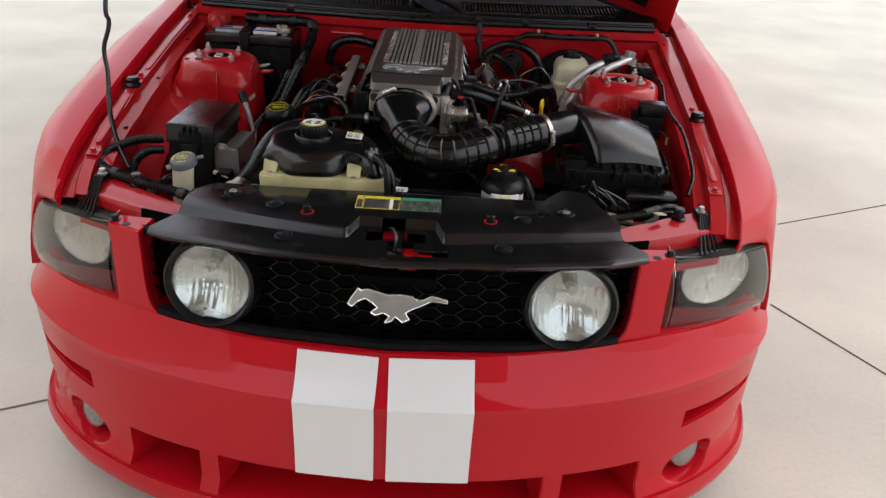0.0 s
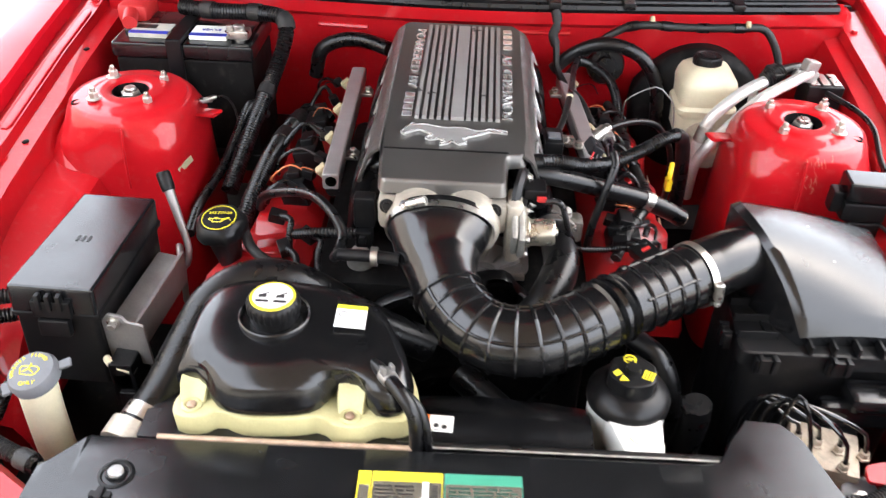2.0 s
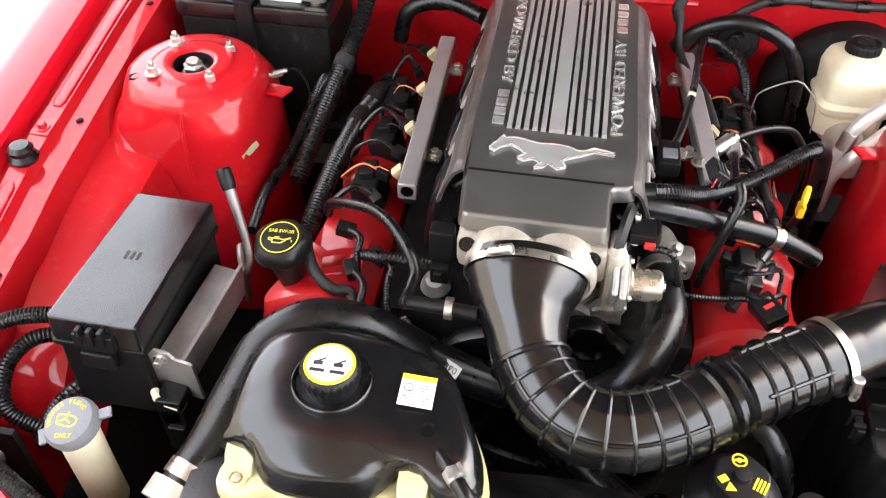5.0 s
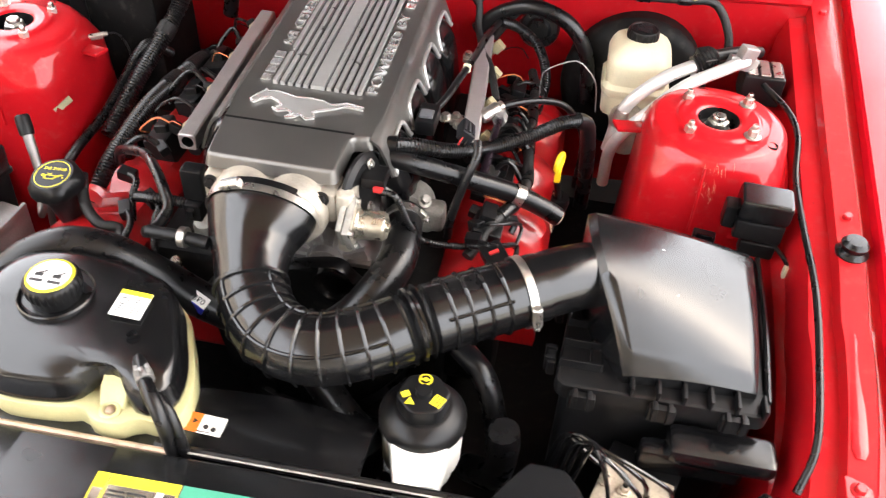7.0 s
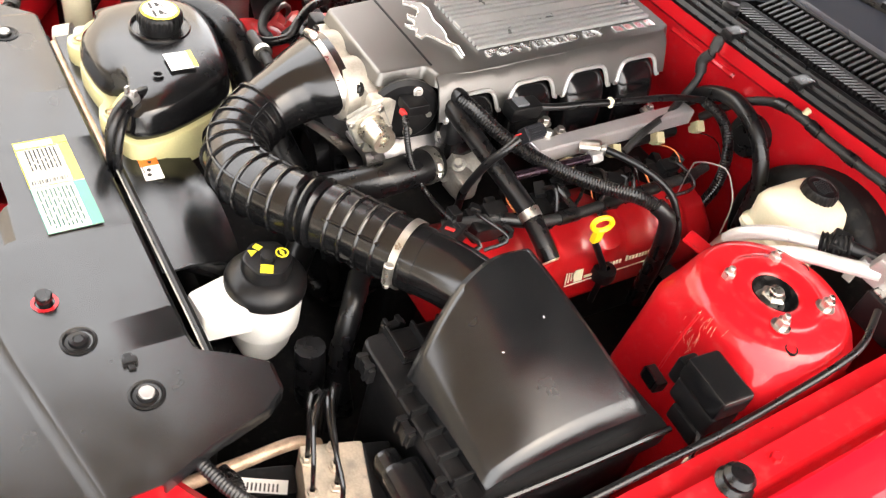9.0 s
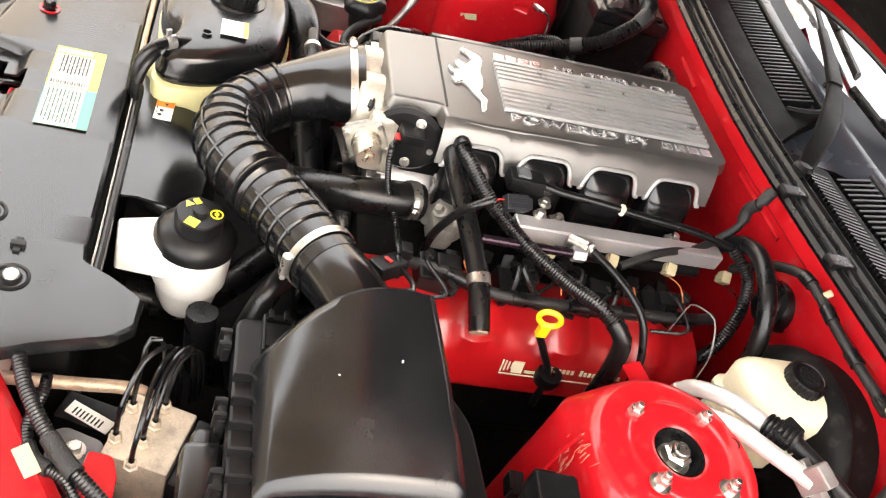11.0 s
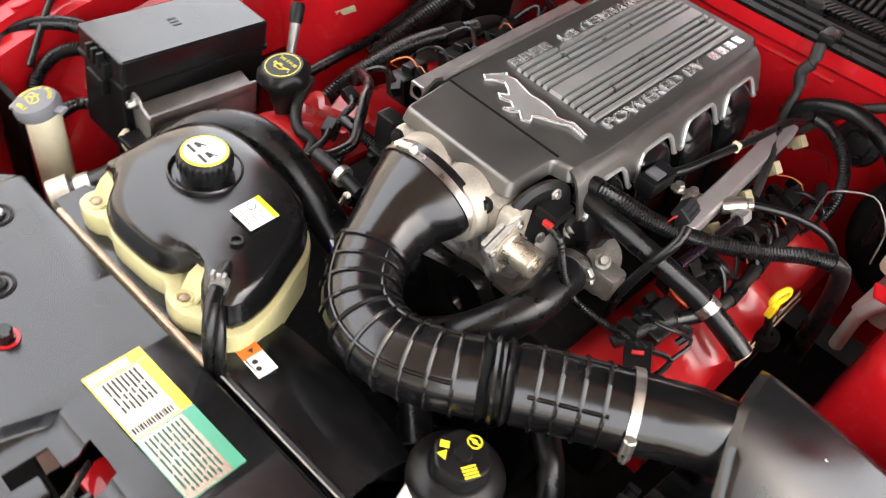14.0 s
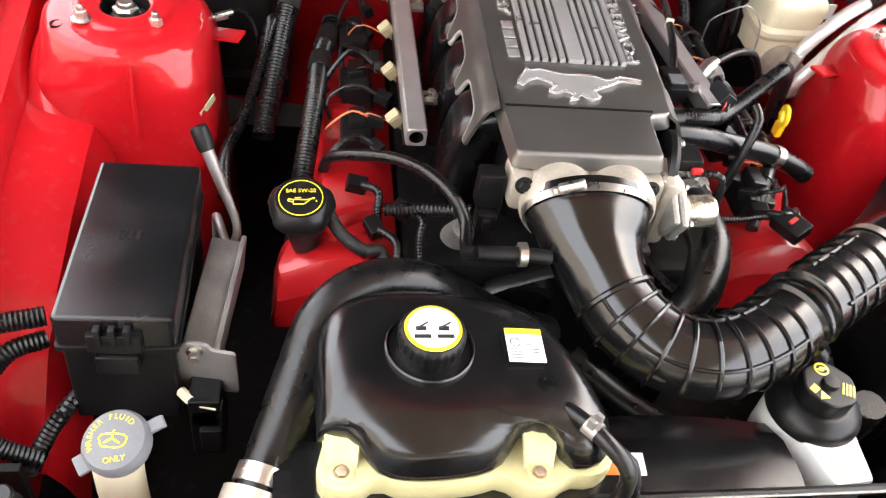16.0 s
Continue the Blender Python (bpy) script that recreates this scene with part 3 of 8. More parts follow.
for s in (-1, 1):
    c = Vector((s * 0.373 + 0.006, grille_y(0.376) - 0.018, 0.657))
    m = basis(c, c + Vector((s * 0.10, -1, 0.10)))
    bm = B()
    lathe(bm, [(0.098, -0.06), (0.099, -0.02), (0.097, 0.0), (0.091, 0.006), (0.085, -0.004), (0.083, -0.03)], m, 48)
    lamp = part("round_lamp", bm, BLACK, grille, "round clear lamp in a black bezel")
    bm = B()
    ridged_dish(bm, m, 0.083, 0.040, 0.0125, 0.0024)
    part("reflector", bm, REFLECT, lamp, "bright ridged reflector")
    bm = B()
    lathe(bm, [(0.0, 0.002), (0.04, 0.0), (0.07, -0.005), (0.083, -0.010), (0.083, -0.0125), (0.07, -0.0075), (0.04, -0.0025), (0.0, -0.0005)], m, 40)
    lens = part("lens", bm, GLASS, lamp, "clear glass lens")
    lens.visible_shadow = False
    bm = B()
    cyl(bm, m @ Vector((0, 0.035, -0.045)), m @ Vector((0, 0.035, -0.012)), 0.011)
    part("bulb_shield", bm, STEEL, lamp)


EMBLEM = []


def emblem_rim(bm, width, m, r):
    """A bead round the silhouette; its bright metal stands in for edge glints."""
    for a, b in zip(EMBLEM, EMBLEM[1:] + EMBLEM[:1]):
        tube(bm, [m @ Vector((a[0] * width, a[1] * width, 0)), m @ Vector((b[0] * width, b[1] * width, 0))], r, 6, 0.01)


def emblem(bm, width, m, depth):
    """A plain running-animal silhouette plate, width metres long, lying in the x-y plane of m."""
    pts = [(-0.50, -0.03), (-0.47, 0.03), (-0.42, 0.10), (-0.40, 0.14), (-0.37, 0.11), (-0.30, 0.13), (-0.20, 0.10), (-0.10, 0.07), (0.02, 0.08), (0.14, 0.06), (0.21, 0.02), (0.27, 0.03), (0.34, 0.07), (0.42, 0.05), (0.50, 0.03), (0.50, 0.0), (0.42, 0.01), (0.34, 0.02), (0.27, -0.02), (0.21, -0.05), (0.14, -0.08), (0.08, -0.12), (0.12, -0.19), (0.05, -0.22), (-0.02, -0.16), (-0.06, -0.21), (-0.13, -0.23), (-0.08, -0.16), (-0.14, -0.12), (-0.22, -0.15), (-0.27, -0.12), (-0.20, -0.07), (-0.26, -0.01), (-0.33, 0.03), (-0.40, 0.0), (-0.46, -0.06)]
    EMBLEM[:] = pts
    prism(bm, [(x * width, y * width) for x, y in pts[::-1]], 0, depth, depth * 0.45, m)


# duller plate and brighter rim paint the shading of the chrome
bm = B()
emblem(bm, 0.197, pose(0.0255, -0.064, 0.674, 82, 0, 4), 0.006)
badge = part("chrome_emblem", bm, BRACKET, grille, "chrome galloping emblem")
bm = B()
emblem_rim(bm, 0.197, pose(0.0255, -0.064, 0.674, 82, 0, 4) @ pose(0, 0, 0.0055), 0.0013)
part("emblem_rim", bm, LETTER, badge, "chrome rim, paler to paint its glint")

# ---- headlamps ----
for s in (-1, 1):
    hl = thing("headlamp", (s * 0.75, 0.25, 0.55), "hazy clear wedge-shaped headlamp beside the grille", "headlamp", "pair of headlamps")
    q = {"it": (0.606, 0.118, 0.718), "ib": (0.610, 0.083, 0.562), "ot": (0.872, 0.318, 0.668), "ob": (0.892, 0.300, 0.530)}
    cv = lambda k: Vector((s * q[k][0], q[k][1], q[k][2]))

    def lampface(deep, u0=0.0, u1=1.0, v0=0.0, v1=1.0, n=10):
        g = []
        for i in range(n + 1):
            u = u0 + (u1 - u0) * i / n
            col = []
            for j in range(7):
                v = v0 + (v1 - v0) * j / 6
                p = cv("it").lerp(cv("ot"), u).lerp(cv("ib").lerp(cv("ob"), u), v)
                bulge = 0.022 * math.sin(math.pi * u) + 0.012 * math.sin(math.pi * v)
                out = Vector((s * 0.62, -0.78, 0.1))
                col.append(p + out * (bulge - deep))
            g.append(col)
        return g

    bm = B()
    sheet(bm, lampface(0.0), 0.003)
    lens = part("lens", bm, LENS, hl, "scuffed clear lens")
    lens.visible_shadow = False
    bm = B()
    sheet(bm, lampface(0.11), 0.003)
    rims = [lampface(d) for d in (0.006, 0.04, 0.08, 0.112)]
    edge = [(i, 0) for i in range(10)] + [(10, j) for j in range(6)] + [(i, 6) for i in range(10, 0, -1)] + [(0, j) for j in range(6, -1, -1)]
    sheet(bm, [[r[i][j] for r in rims] for i, j in edge], 0.002)
    part("housing", bm, LENS_GREY, hl, "smoky grey inner housing")
    bm = B()
    face = lampface(0.012, 0.0, 1.0, 0.0, 1.0, 16)
    sheet(bm, [[col[6].lerp(col[0], h * (0.30 - 0.27 * i / 16)) for h in (0.02, 0.35, 0.7, 1.0)] for i, col in enumerate(face)], 0.004)
    part("turn_signal", bm, AMBER, hl, "dark red lower turn signal")
    c = Vector((s * 0.744, 0.226, 0.630))
    m = basis(c, c + Vector((s * 0.50, -0.86, 0.14))) @ Matrix.Diagonal((1.16, 0.78, 1.0, 1.0))
    bm = B()
    ridged_dish(bm, m, 0.090, 0.030, 0.0125, 0.003)
    tube(bm, [m @ Vector((0.088 * math.cos(k * math.pi / 24), 0.088 * math.sin(k * math.pi / 24), -0.011)) for k in range(49)], 0.0022, 6, 0.01)
    part("reflector", bm, REFLECT_DULL, hl, "round bright ridged reflector")
    bm = B()
    prism(bm, [(s * x, y) for x, y in ((0.615, 0.13), (0.76, 0.20), (0.83, 0.29), (0.76, 0.33), (0.60, 0.20))][::s], 0.700, 0.716, 0.006)
    part("upper_housing", bm, BLACK, hl, "black upper housing shelf")
    # added dark plate, keeps bright ground from showing through the gap
    bm = B()
    box(bm, min(s * 0.60, s * 0.778), max(s * 0.60, s * 0.778), 0.290, 0.300, 0.52, 0.748, 0.002)
    part("gap_filler_plate", bm, BLACK_DEEP, hl, "dark filler plate added to block the gap behind the lamp")
    # slotted black mounting bracket with a stud
    bm = B()
    for k in range(5):
        x = 0.672 + k * 0.012
        tube(bm, [(s * x, 0.155 + k * 0.007, 0.712), (s * (0.69 + (k - 2) * 0.004), 0.255, 0.765)], 0.0032, 6)
    box(bm, s * 0.69 - 0.014, s * 0.69 + 0.014, 0.255, 0.295, 0.757, 0.768, 0.002)
    br = part("mounting_bracket", bm, BLACK, hl)
    bm = B()
    bolt(bm, (s * 0.69, 0.275, 0.767), r=0.008)
    part("mounting_bolt", bm, STEEL, hl)

# ---- fenders ----
FY = [0.14, 0.22, 0.35, 0.64, 1.0, 1.45, 1.75]
FIX = [0.752, 0.765, 0.772, 0.779, 0.788, 0.812, 0.835]
RX = [0.752, 0.768, 0.785, 0.800, 0.806, 0.822, 0.83]
FIZ = [0.742, 0.778, 0.825, 0.885, 0.942, 0.985, 0.99]
FOX = [0.905, 0.912, 0.925, 0.938, 0.945, 0.935, 0.93]


def fender_section(y, s):
    ix, iz, ox = interp(y, FY, FIX), interp(y, FY, FIZ), interp(y, FY, FOX)
    arch = 0.0
    d = abs(y - 0.87)
    low = 0.30 if d > 0.36 else 0.36 + math.sqrt(max(0, 0.36**2 - d * d)) * 0.98
    if y <= 0.52:
        low = 0.53
    dr = interp(y, [0.14, 0.35, 0.5], [0.068, 0.075, 0.085])
    rows = [(ix, iz - 0.03), (ix, iz - 0.004), (ix + 0.004, iz), (ix + 0.35 * (ox - ix), iz + 0.003), (ix + 0.62 * (ox - ix), iz - 0.25 * dr), (ix + 0.85 * (ox - ix), iz - 0.55 * dr), (ox - 0.004, iz - dr)]
    top = iz - dr
    for f in (0.2, 0.4, 0.6, 0.8, 1.0):
        z = top + (low - top) * f if low < top else top - 0.002 * f
        bulge = ox + 0.006 * math.sin(math.pi * min(1, f))
        rows.append((bulge, z))
    return [Vector((s * x, y, z)) for x, z in rows]


for s in (-1, 1):
    bm = B()
    ys = sorted(set([0.52 + (1.75 - 0.52) * i / 60 for i in range(61)] + [1.22, 1.23]))
    tip = [Vector((s * x, y, z)) for x, y, z in ((0.767, 0.200, 0.710), (0.765, 0.197, 0.729), (0.768, 0.198, 0.733), (0.797, 0.235, 0.726), (0.827, 0.268, 0.717), (0.858, 0.302, 0.704), (0.880, 0.322, 0.675), (0.890, 0.320, 0.642), (0.897, 0.317, 0.61), (0.903, 0.314, 0.575), (0.907, 0.312, 0.54), (0.909, 0.310, 0.50))]
    back = fender_section(0.52, s)
    rows = [[p + Vector((-s * (0.004 if k < 6 else 0.014), 0.006, (-0.020 if 0 < k < 6 else 0.0))) for k, p in enumerate(tip)]]
    for i in range(13):
        w = i / 13
        rows.append([Vector((a.x + (b.x - a.x) * math.sin(w * math.pi / 2), a.y + (b.y - a.y) * w, a.z + (b.z - a.z) * math.sqrt(w))) for a, b in zip(tip, back)])
    sheet(bm, rows + [fender_section(y, s) for y in ys], 0.004)
    part("fender", bm, RED, car, "glossy red front fender")
    # flange and inner rail with a stepped lip along the bay
    bm = B()
    g = []
    for i in range(41):
        y = 0.212 + (1.32 - 0.212) * i / 40
        w = min(1.0, max(0.0, (y - 0.198) / 0.322))
        ix = 0.768 + 0.029 * math.sin(w * math.pi / 2) if w < 1 else interp(y, FY, FIX)
        iz = 0.733 + 0.127 * math.sqrt(w) if w < 1 else interp(y, FY, FIZ)
        lip = ix
        ix = interp(y, FY, RX) if w >= 1 else ix
        g.append([Vector((s * x, y, z)) for x, z in ((lip + 0.001, iz - 0.026), (lip - 0.008, iz - 0.030), (ix - 0.034, iz - 0.030), (ix - 0.040, iz - 0.020), (ix - 0.066, iz - 0.022), (ix - 0.070, iz - 0.040), (ix - 0.098, iz - 0.046), (ix - 0.108, iz - 0.08), (ix - 0.115, iz - 0.30), (ix - 0.13, 0.48))])
    sheet(bm, g, 0.004)
    apron = part("inner_apron", bm, RED_BAY, car, "red inner fender apron")
    for y in (0.655,):
        ix, iz = interp(y, FY, RX), interp(y, FY, FIZ)
        bm = B()
        lathe(bm, [(0.0, 0), (0.020, 0), (0.022, 0.006), (0.016, 0.012), (0.018, 0.02), (0.013, 0.026), (0, 0.027)], pose(s * (ix - 0.052), y, iz - 0.024), 20)
        part("bump_stop", bm, RUBBER, apron, "black rubber hood stop")
    for y in (0.33, 0.715, 1.205):
        ix, iz = interp(y, FY, RX), interp(y, FY, FIZ)
        m0 = pose(s * (ix - 0.053), y, iz - 0.0225, 8, 0, 0)
        bm = B()
        box(bm, -0.015, 0.015, -0.016, 0.016, 0.0, 0.0035, 0.0015, m0)
        pad = part("bolt_pad", bm, RED_BAY, apron)
        bm = B()
        lathe(bm, [(0.0105, 0.0035), (0.0105, 0.005), (0.007, 0.0055)], m0, 16)
        lathe(bm, [(0.0068, 0.0045), (0.0068, 0.010), (0.0055, 0.0115), (0, 0.0115)], m0, 6)
        part("fender_bolt", bm, RED_BAY, pad)
    for y0, y1 in ((0.365, 0.61), (0.76, 1.165)):
        bm = B()
        tube(bm, [(s * (interp(y, FY, RX) - 0.053), y, interp(y, FY, FIZ) - 0.0215) for y in np.linspace(y0, y1, 12)], (lambda u, w: (0.0042, 0.010) if 0.02 < u < 0.98 else (0.003, 0.005)), 12, 0.01, power=0.6)
        part("rail_bead", bm, RED_BAY, apron)
    for y in (0.31, 0.48, 0.76, 1.05):
        bm = B()
        lathe(bm, [(0.006, -0.002), (0.006, 0.001), (0, 0.001)], pose(s * (interp(y, FY, RX) - 0.083), y, interp(y, FY, FIZ) - 0.042, 0, s * 12, 0), 12)
        part("rail_hole", bm, BLACK_DEEP, apron)
    # radiator support between the cover and the fender
    bm = B()
    g = []
    for x in np.linspace(0.36, 0.735, 16):
        f, k = 0.109 + 0.48 * (x - 0.482), 0.165 + 0.64 * (x - 0.469)
        g.append([Vector((s * x, f + (k - f) * v, z)) for v, z in ((-0.02, 0.66), (0.0, 0.730), (0.06, 0.742), (0.30, 0.744), (0.40, 0.750), (0.85, 0.754), (1.0, 0.746), (1.03, 0.66))])
    sheet(bm, g, 0.004)
    part("radiator_support", bm, RED_BAY, car, "red pressed-steel radiator support")

# strut towers
def squeeze(p, c, s):
    """The tower is round at its top and four-sided, with rounded corners, below."""
    dx, dy = p.x - c.x, p.y - c.y
    r = math.hypot(dx, dy)
    w = min(1.0, max(0.0, (0.896 - p.z) / 0.05))
    if r < 0.09 or w <= 0:
        return p.copy()
    k = ((abs(dx) / r) ** 5 + (abs(dy) / r) ** 5) ** -0.2
    k = 1 + (k - 1) * w
    return Vector((c.x + dx * k, c.y + dy * k, p.z))


for s in (-1, 1):
    c = Vector((s * 0.578, 0.881, 0.0))
    bm = B()
    prof = [(0.031, 0.893), (0.031, 0.905), (0.036, 0.908), (0.060, 0.909), (0.066, 0.905), (0.088, 0.903), (0.096, 0.901), (0.103, 0.895), (0.107, 0.884), (0.109, 0.862), (0.110, 0.83), (0.112, 0.78), (0.118, 0.66), (0.125, 0.48)]
    fine = [(interp(q, range(len(prof)), [p[0] for p in prof]), interp(q, range(len(prof)), [p[1] for p in prof])) for q in np.linspace(0, len(prof) - 1, 3 * len(prof))]
    lathe(bm, fine, pose(c.x, c.y, 0), 96)
    for v in bm.verts:
        v.co = squeeze(v.co, c, s)
    # stepped shoulder that joins the tower to the apron outboard
    g = []
    for k in range(25):
        y = c.y - 0.115 + 0.23 * k / 24
        e = math.cos(math.pi / 2 * abs(2 * k / 24 - 1)) ** 0.6
        g.append([Vector((c.x + s * x, y, z)) for x, z in ((0.04, 0.77 + 0.05 * e), (0.085, 0.78 + 0.094 * e), (0.10, 0.78 + 0.090 * e), (0.112, 0.78 + 0.080 * e), (0.120, 0.78 + 0.067 * e), (0.15, 0.78 + 0.060 * e))])
    sheet(bm, g, 0.003)
    tower = part("strut_tower", bm, RED_BAY, car, "red strut tower with chipped paint")
    for dx, dy in ((0.075, -0.05), (-0.02, 0.08)):
        bm = B()
        lathe(bm, [(0.0085, -0.004), (0.0085, 0.0012), (0.007, 0.0014), (0.006, -0.001), (0, -0.001)], pose(c.x + s * dx, c.y + dy, 0.902), 14)
        part("drain_hole", bm, BLACK_DEEP, tower, "small dark hole")
    bm = B()
    tube(bm, [squeeze(Vector((c.x - s * 0.02, c.y + y, z)), c, s) for y, z in ((-0.108, 0.886), (-0.1165, 0.84), (-0.1195, 0.78))], 0.0022, 6)
    part("pressed_bead", bm, RED_BAY, tower)
    if s > 0:
        random.seed(8)
        bm = B()
        for k in range(34):
            q0, z0 = radians(random.gauss(-93, 5.5)), random.uniform(0.838, 0.897)
            q1, z1 = q0 + radians(random.uniform(-1.5, 2.5)), z0 - random.uniform(0.004, 0.014)
            hw = radians(random.uniform(0.02, 0.08))
            lo, hi = [], []
            for f in (0.0, 0.5, 1.0):
                q, z = q0 + (q1 - q0) * f, z0 + (z1 - z0) * f
                r = interp(z, [0.78, 0.83, 0.858, 0.88, 0.893, 0.90], [0.1195, 0.1175, 0.1145, 0.1115, 0.1065, 0.0985]) + 0.0006
                for row, e in ((lo, -hw), (hi, hw)):
                    row.append(squeeze(Vector((c.x + math.cos(q + e) * r, c.y + math.sin(q + e) * r, z)), c, s) + Vector((0, -0.0008, 0)))
            sheet(bm, [lo, hi], 0.0004)
        tagged(part("paint_scratches", bm, SCUFF, tower, "pale scuffs through the red paint"), kind="stuff")
    for dx, dy in ((-0.045, -0.045), (0.045, -0.042), (-0.045, 0.045), (0.045, 0.045)):
        bm = B()
        bolt(bm, (c.x + dx, c.y + dy, 0.902 + (0.006 if dx * s > 0 else 0)), r=0.0085, h=0.013, stud=0.006)
        part("strut_nut", bm, STEEL, tower, "zinc nut on a stud")
    bm = B()
    lathe(bm, [(0.020, 0.880), (0.020, 0.890), (0.011, 0.891), (0.011, 0.908), (0.009, 0.911), (0, 0.911)], pose(c.x, c.y, 0), 24)
    lathe(bm, [(0.017, 0.889), (0.017, 0.901), (0.014, 0.904), (0, 0.904)], pose(c.x, c.y, 0), 6)
    part("strut_rod", bm, STEEL, tower)
    bm = B()
    lathe(bm, [(0.0305, 0.9055), (0.030, 0.886), (0.0, 0.884)], pose(c.x, c.y, 0), 24)
    part("strut_bushing", bm, RUBBER, tower)
    bm = B()
    box(bm, -0.03, 0.028, -0.014, 0.014, -0.003, 0.003, 0.002, pose(c.x - s * 0.122, c.y + 0.012, 0.862, 0, s * 8, s * 20))
    part("tower_tab", bm, RED_BAY, tower)
    if s < 0:
        bm = B()
        box(bm, -0.0008, 0.0008, -0.017, 0.017, -0.006, 0.006, 0, pose(c.x + 0.1065, c.y - 0.080, 0.808, 0, 2, -30) @ pose(0, 0, 0, 22, 0, 0))
        part("paint_label", bm, PAPER_CREAM, tower, "small cream inspection label")
    # wheelhouse shelf in front of the tower
    bm = B()
    g = []
    for y in np.linspace(0.36, 0.80, 23):
        z = interp(y, [0.36, 0.40, 0.45, 0.52, 0.62, 0.72, 0.80], [0.62, 0.68, 0.722, 0.750, 0.772, 0.786, 0.792])
        xi = 0.585 if s < 0 else 0.662
        row = []
        for q in np.linspace(0, 1, 9):
            row.append(Vector((s * (xi + (0.708 - xi) * q), y, z + 0.03 * q * q - 0.10 * (1 - min(1, q / 0.3)) ** 2)))
        g.append(row)
    sheet(bm, g, 0.003)
    part("wheelhouse", bm, RED_BAY, car, "red wheelhouse panel in front of the strut tower")

# firewall, cowl and bay floor
bm = B()
fy = lambda x: 1.165 + 0.10 * abs(x) ** 1.5
sheet(bm, [[Vector((x, fy(x) + dy, z)) for dy, z in ((0.05, 0.50), (0.04, 0.70), (0.02, 0.83), (0.0, 0.86), (0.0, 0.945), (-0.012, 0.955), (-0.012, 0.975), (0.02, 0.982))] for x in np.linspace(-0.74, 0.74, 50)], 0.004)
for x0, x1, z in ((-0.30, -0.20, 0.925), (-0.30, -0.17, 0.885), (0.05, 0.2, 0.93)):
    tube(bm, [(x0, fy(x0) - 0.002, z), (x1, fy(x1) - 0.002, z)], 0.006, 8)
firewall = part("firewall", bm, RED_BAY, car, "red painted firewall")
bm = B()
for off, r in ((0.0, 0.010), (0.018, 0.007), (0.034, 0.009)):
    tube(bm, [(x, fy(x) - 0.012 + off, 0.985 + off * 0.3) for x in np.linspace(-0.72, 0.72, 16)], r, 8, 0.03)
for x in (-0.43, 0.164, 0.307, 0.52):
    box(bm, x - 0.012, x + 0.012, fy(x) - 0.026, fy(x) + 0.03, 0.986, 0.999, 0.003)
part("cowl_seal", bm, SEAL, car, "black ribbed cowl weatherstrip")
bm = B()
cz = lambda y: 0.992 + (y - 1.19) * 0.16


def cowl_rear(x):
    """Depth of the cowl panel behind the firewall: cut back in a pocket for the wiper arm."""
    return interp(x, [-0.74, -0.055, -0.015, 0.03, 0.075, 0.10, 0.16, 0.74], [0.165, 0.165, 0.10, 0.042, 0.042, 0.10, 0.168, 0.175])


g = []
for x in [-0.74 + 0.01 * k for k in range(149)]:
    row = []
    for d, low in ((0.028, 0), (0.036, -0.006), (0.06, 0), (0.088, 0), (0.0885, 1), (0.158, 1), (0.1585, 0), (0.165, 0), (0.175, 0), (0.18, 1)):
        open_here = -0.62 < x < -0.065 or 0.11 < x < 0.66
        d = min(d, cowl_rear(x))
        row.append(Vector((x, fy(x) + d, cz(fy(x) + d) - (0.020 * low if low < 0 or open_here or d >= cowl_rear(x) - 1e-6 else 0))))
    g.append(row)
sheet(bm, g)
cowl = part("cowl_panel", bm, COWL, car, "black plastic cowl panel")
for x0, x1, d0, d1, step in ((-0.60, -0.070, 0.089, 0.152, 0.0118), (0.118, 0.65, 0.094, 0.156, 0.0118)):
    for k in range(int((x1 - x0) / step)):
        x = x0 + k * step
        y = fy(x)
        bm = B()
        box(bm, -0.0026, 0.0026, d0 - 0.12, d1 - 0.12, -0.013, 0.0015, 0.001, pose(x, y + 0.12, cz(y + 0.12), 9.1, 0, 4))
        part("louvre", bm, BLACK, cowl)
for x0, x1, d0, d1, step in ((0.10, 0.60, 0.046, 0.082, 0.0085),):
    for k in range(int((x1 - x0) / step)):
        x = x0 + k * step
        bm = B()
        box(bm, -0.002, 0.002, d0, d1, -0.002, 0.0045, 0, pose(x, fy(x), cz(fy(x) + 0.06), 0, 0, -14))
        part("fine_louvre", bm, BLACK, cowl)
bm = B()
for x0, x1 in ((-0.625, -0.06), (0.105, 0.66)):
    edge = [(x, fy(x) + 0.1615, cz(fy(x) + 0.16) + 0.002) for x in np.linspace(x0, x1 - 0.012, 30)]
    edge += [(x1 - 0.003, fy(x1) + 0.150, cz(fy(x1) + 0.15) + 0.002), (x1, fy(x1) + 0.125, cz(fy(x1) + 0.12) + 0.002), (x1 - 0.004, fy(x1) + 0.088, cz(fy(x1) + 0.09) + 0.002)]
    tube(bm, edge, 0.0035, 8)
part("louvre_frame", bm, BLACK, cowl)
bm = B()
sheet(bm, [[Vector((x, y, z)) for y, z in ((0.12, 0.42), (1.25, 0.42))] for x in (-0.70, 0.70)], 0.01)
part("bay_floor", bm, BLACK_DEEP, car, "dark undertray under the engine")

# windscreen, cabin and rear body
bm = B()
wsx = lambda f: 0.74 - 0.12 * f
sheet(bm, [[Vector((u * wsx(f), 1.47 - 0.10 * (1 - abs(u) ** 2) * (1 - f) + 0.62 * f + 0.06 * u * u, 1.015 + 0.34 * f)) for f in np.linspace(0, 1, 8)] for u in np.linspace(-1, 1, 20)], 0.005)
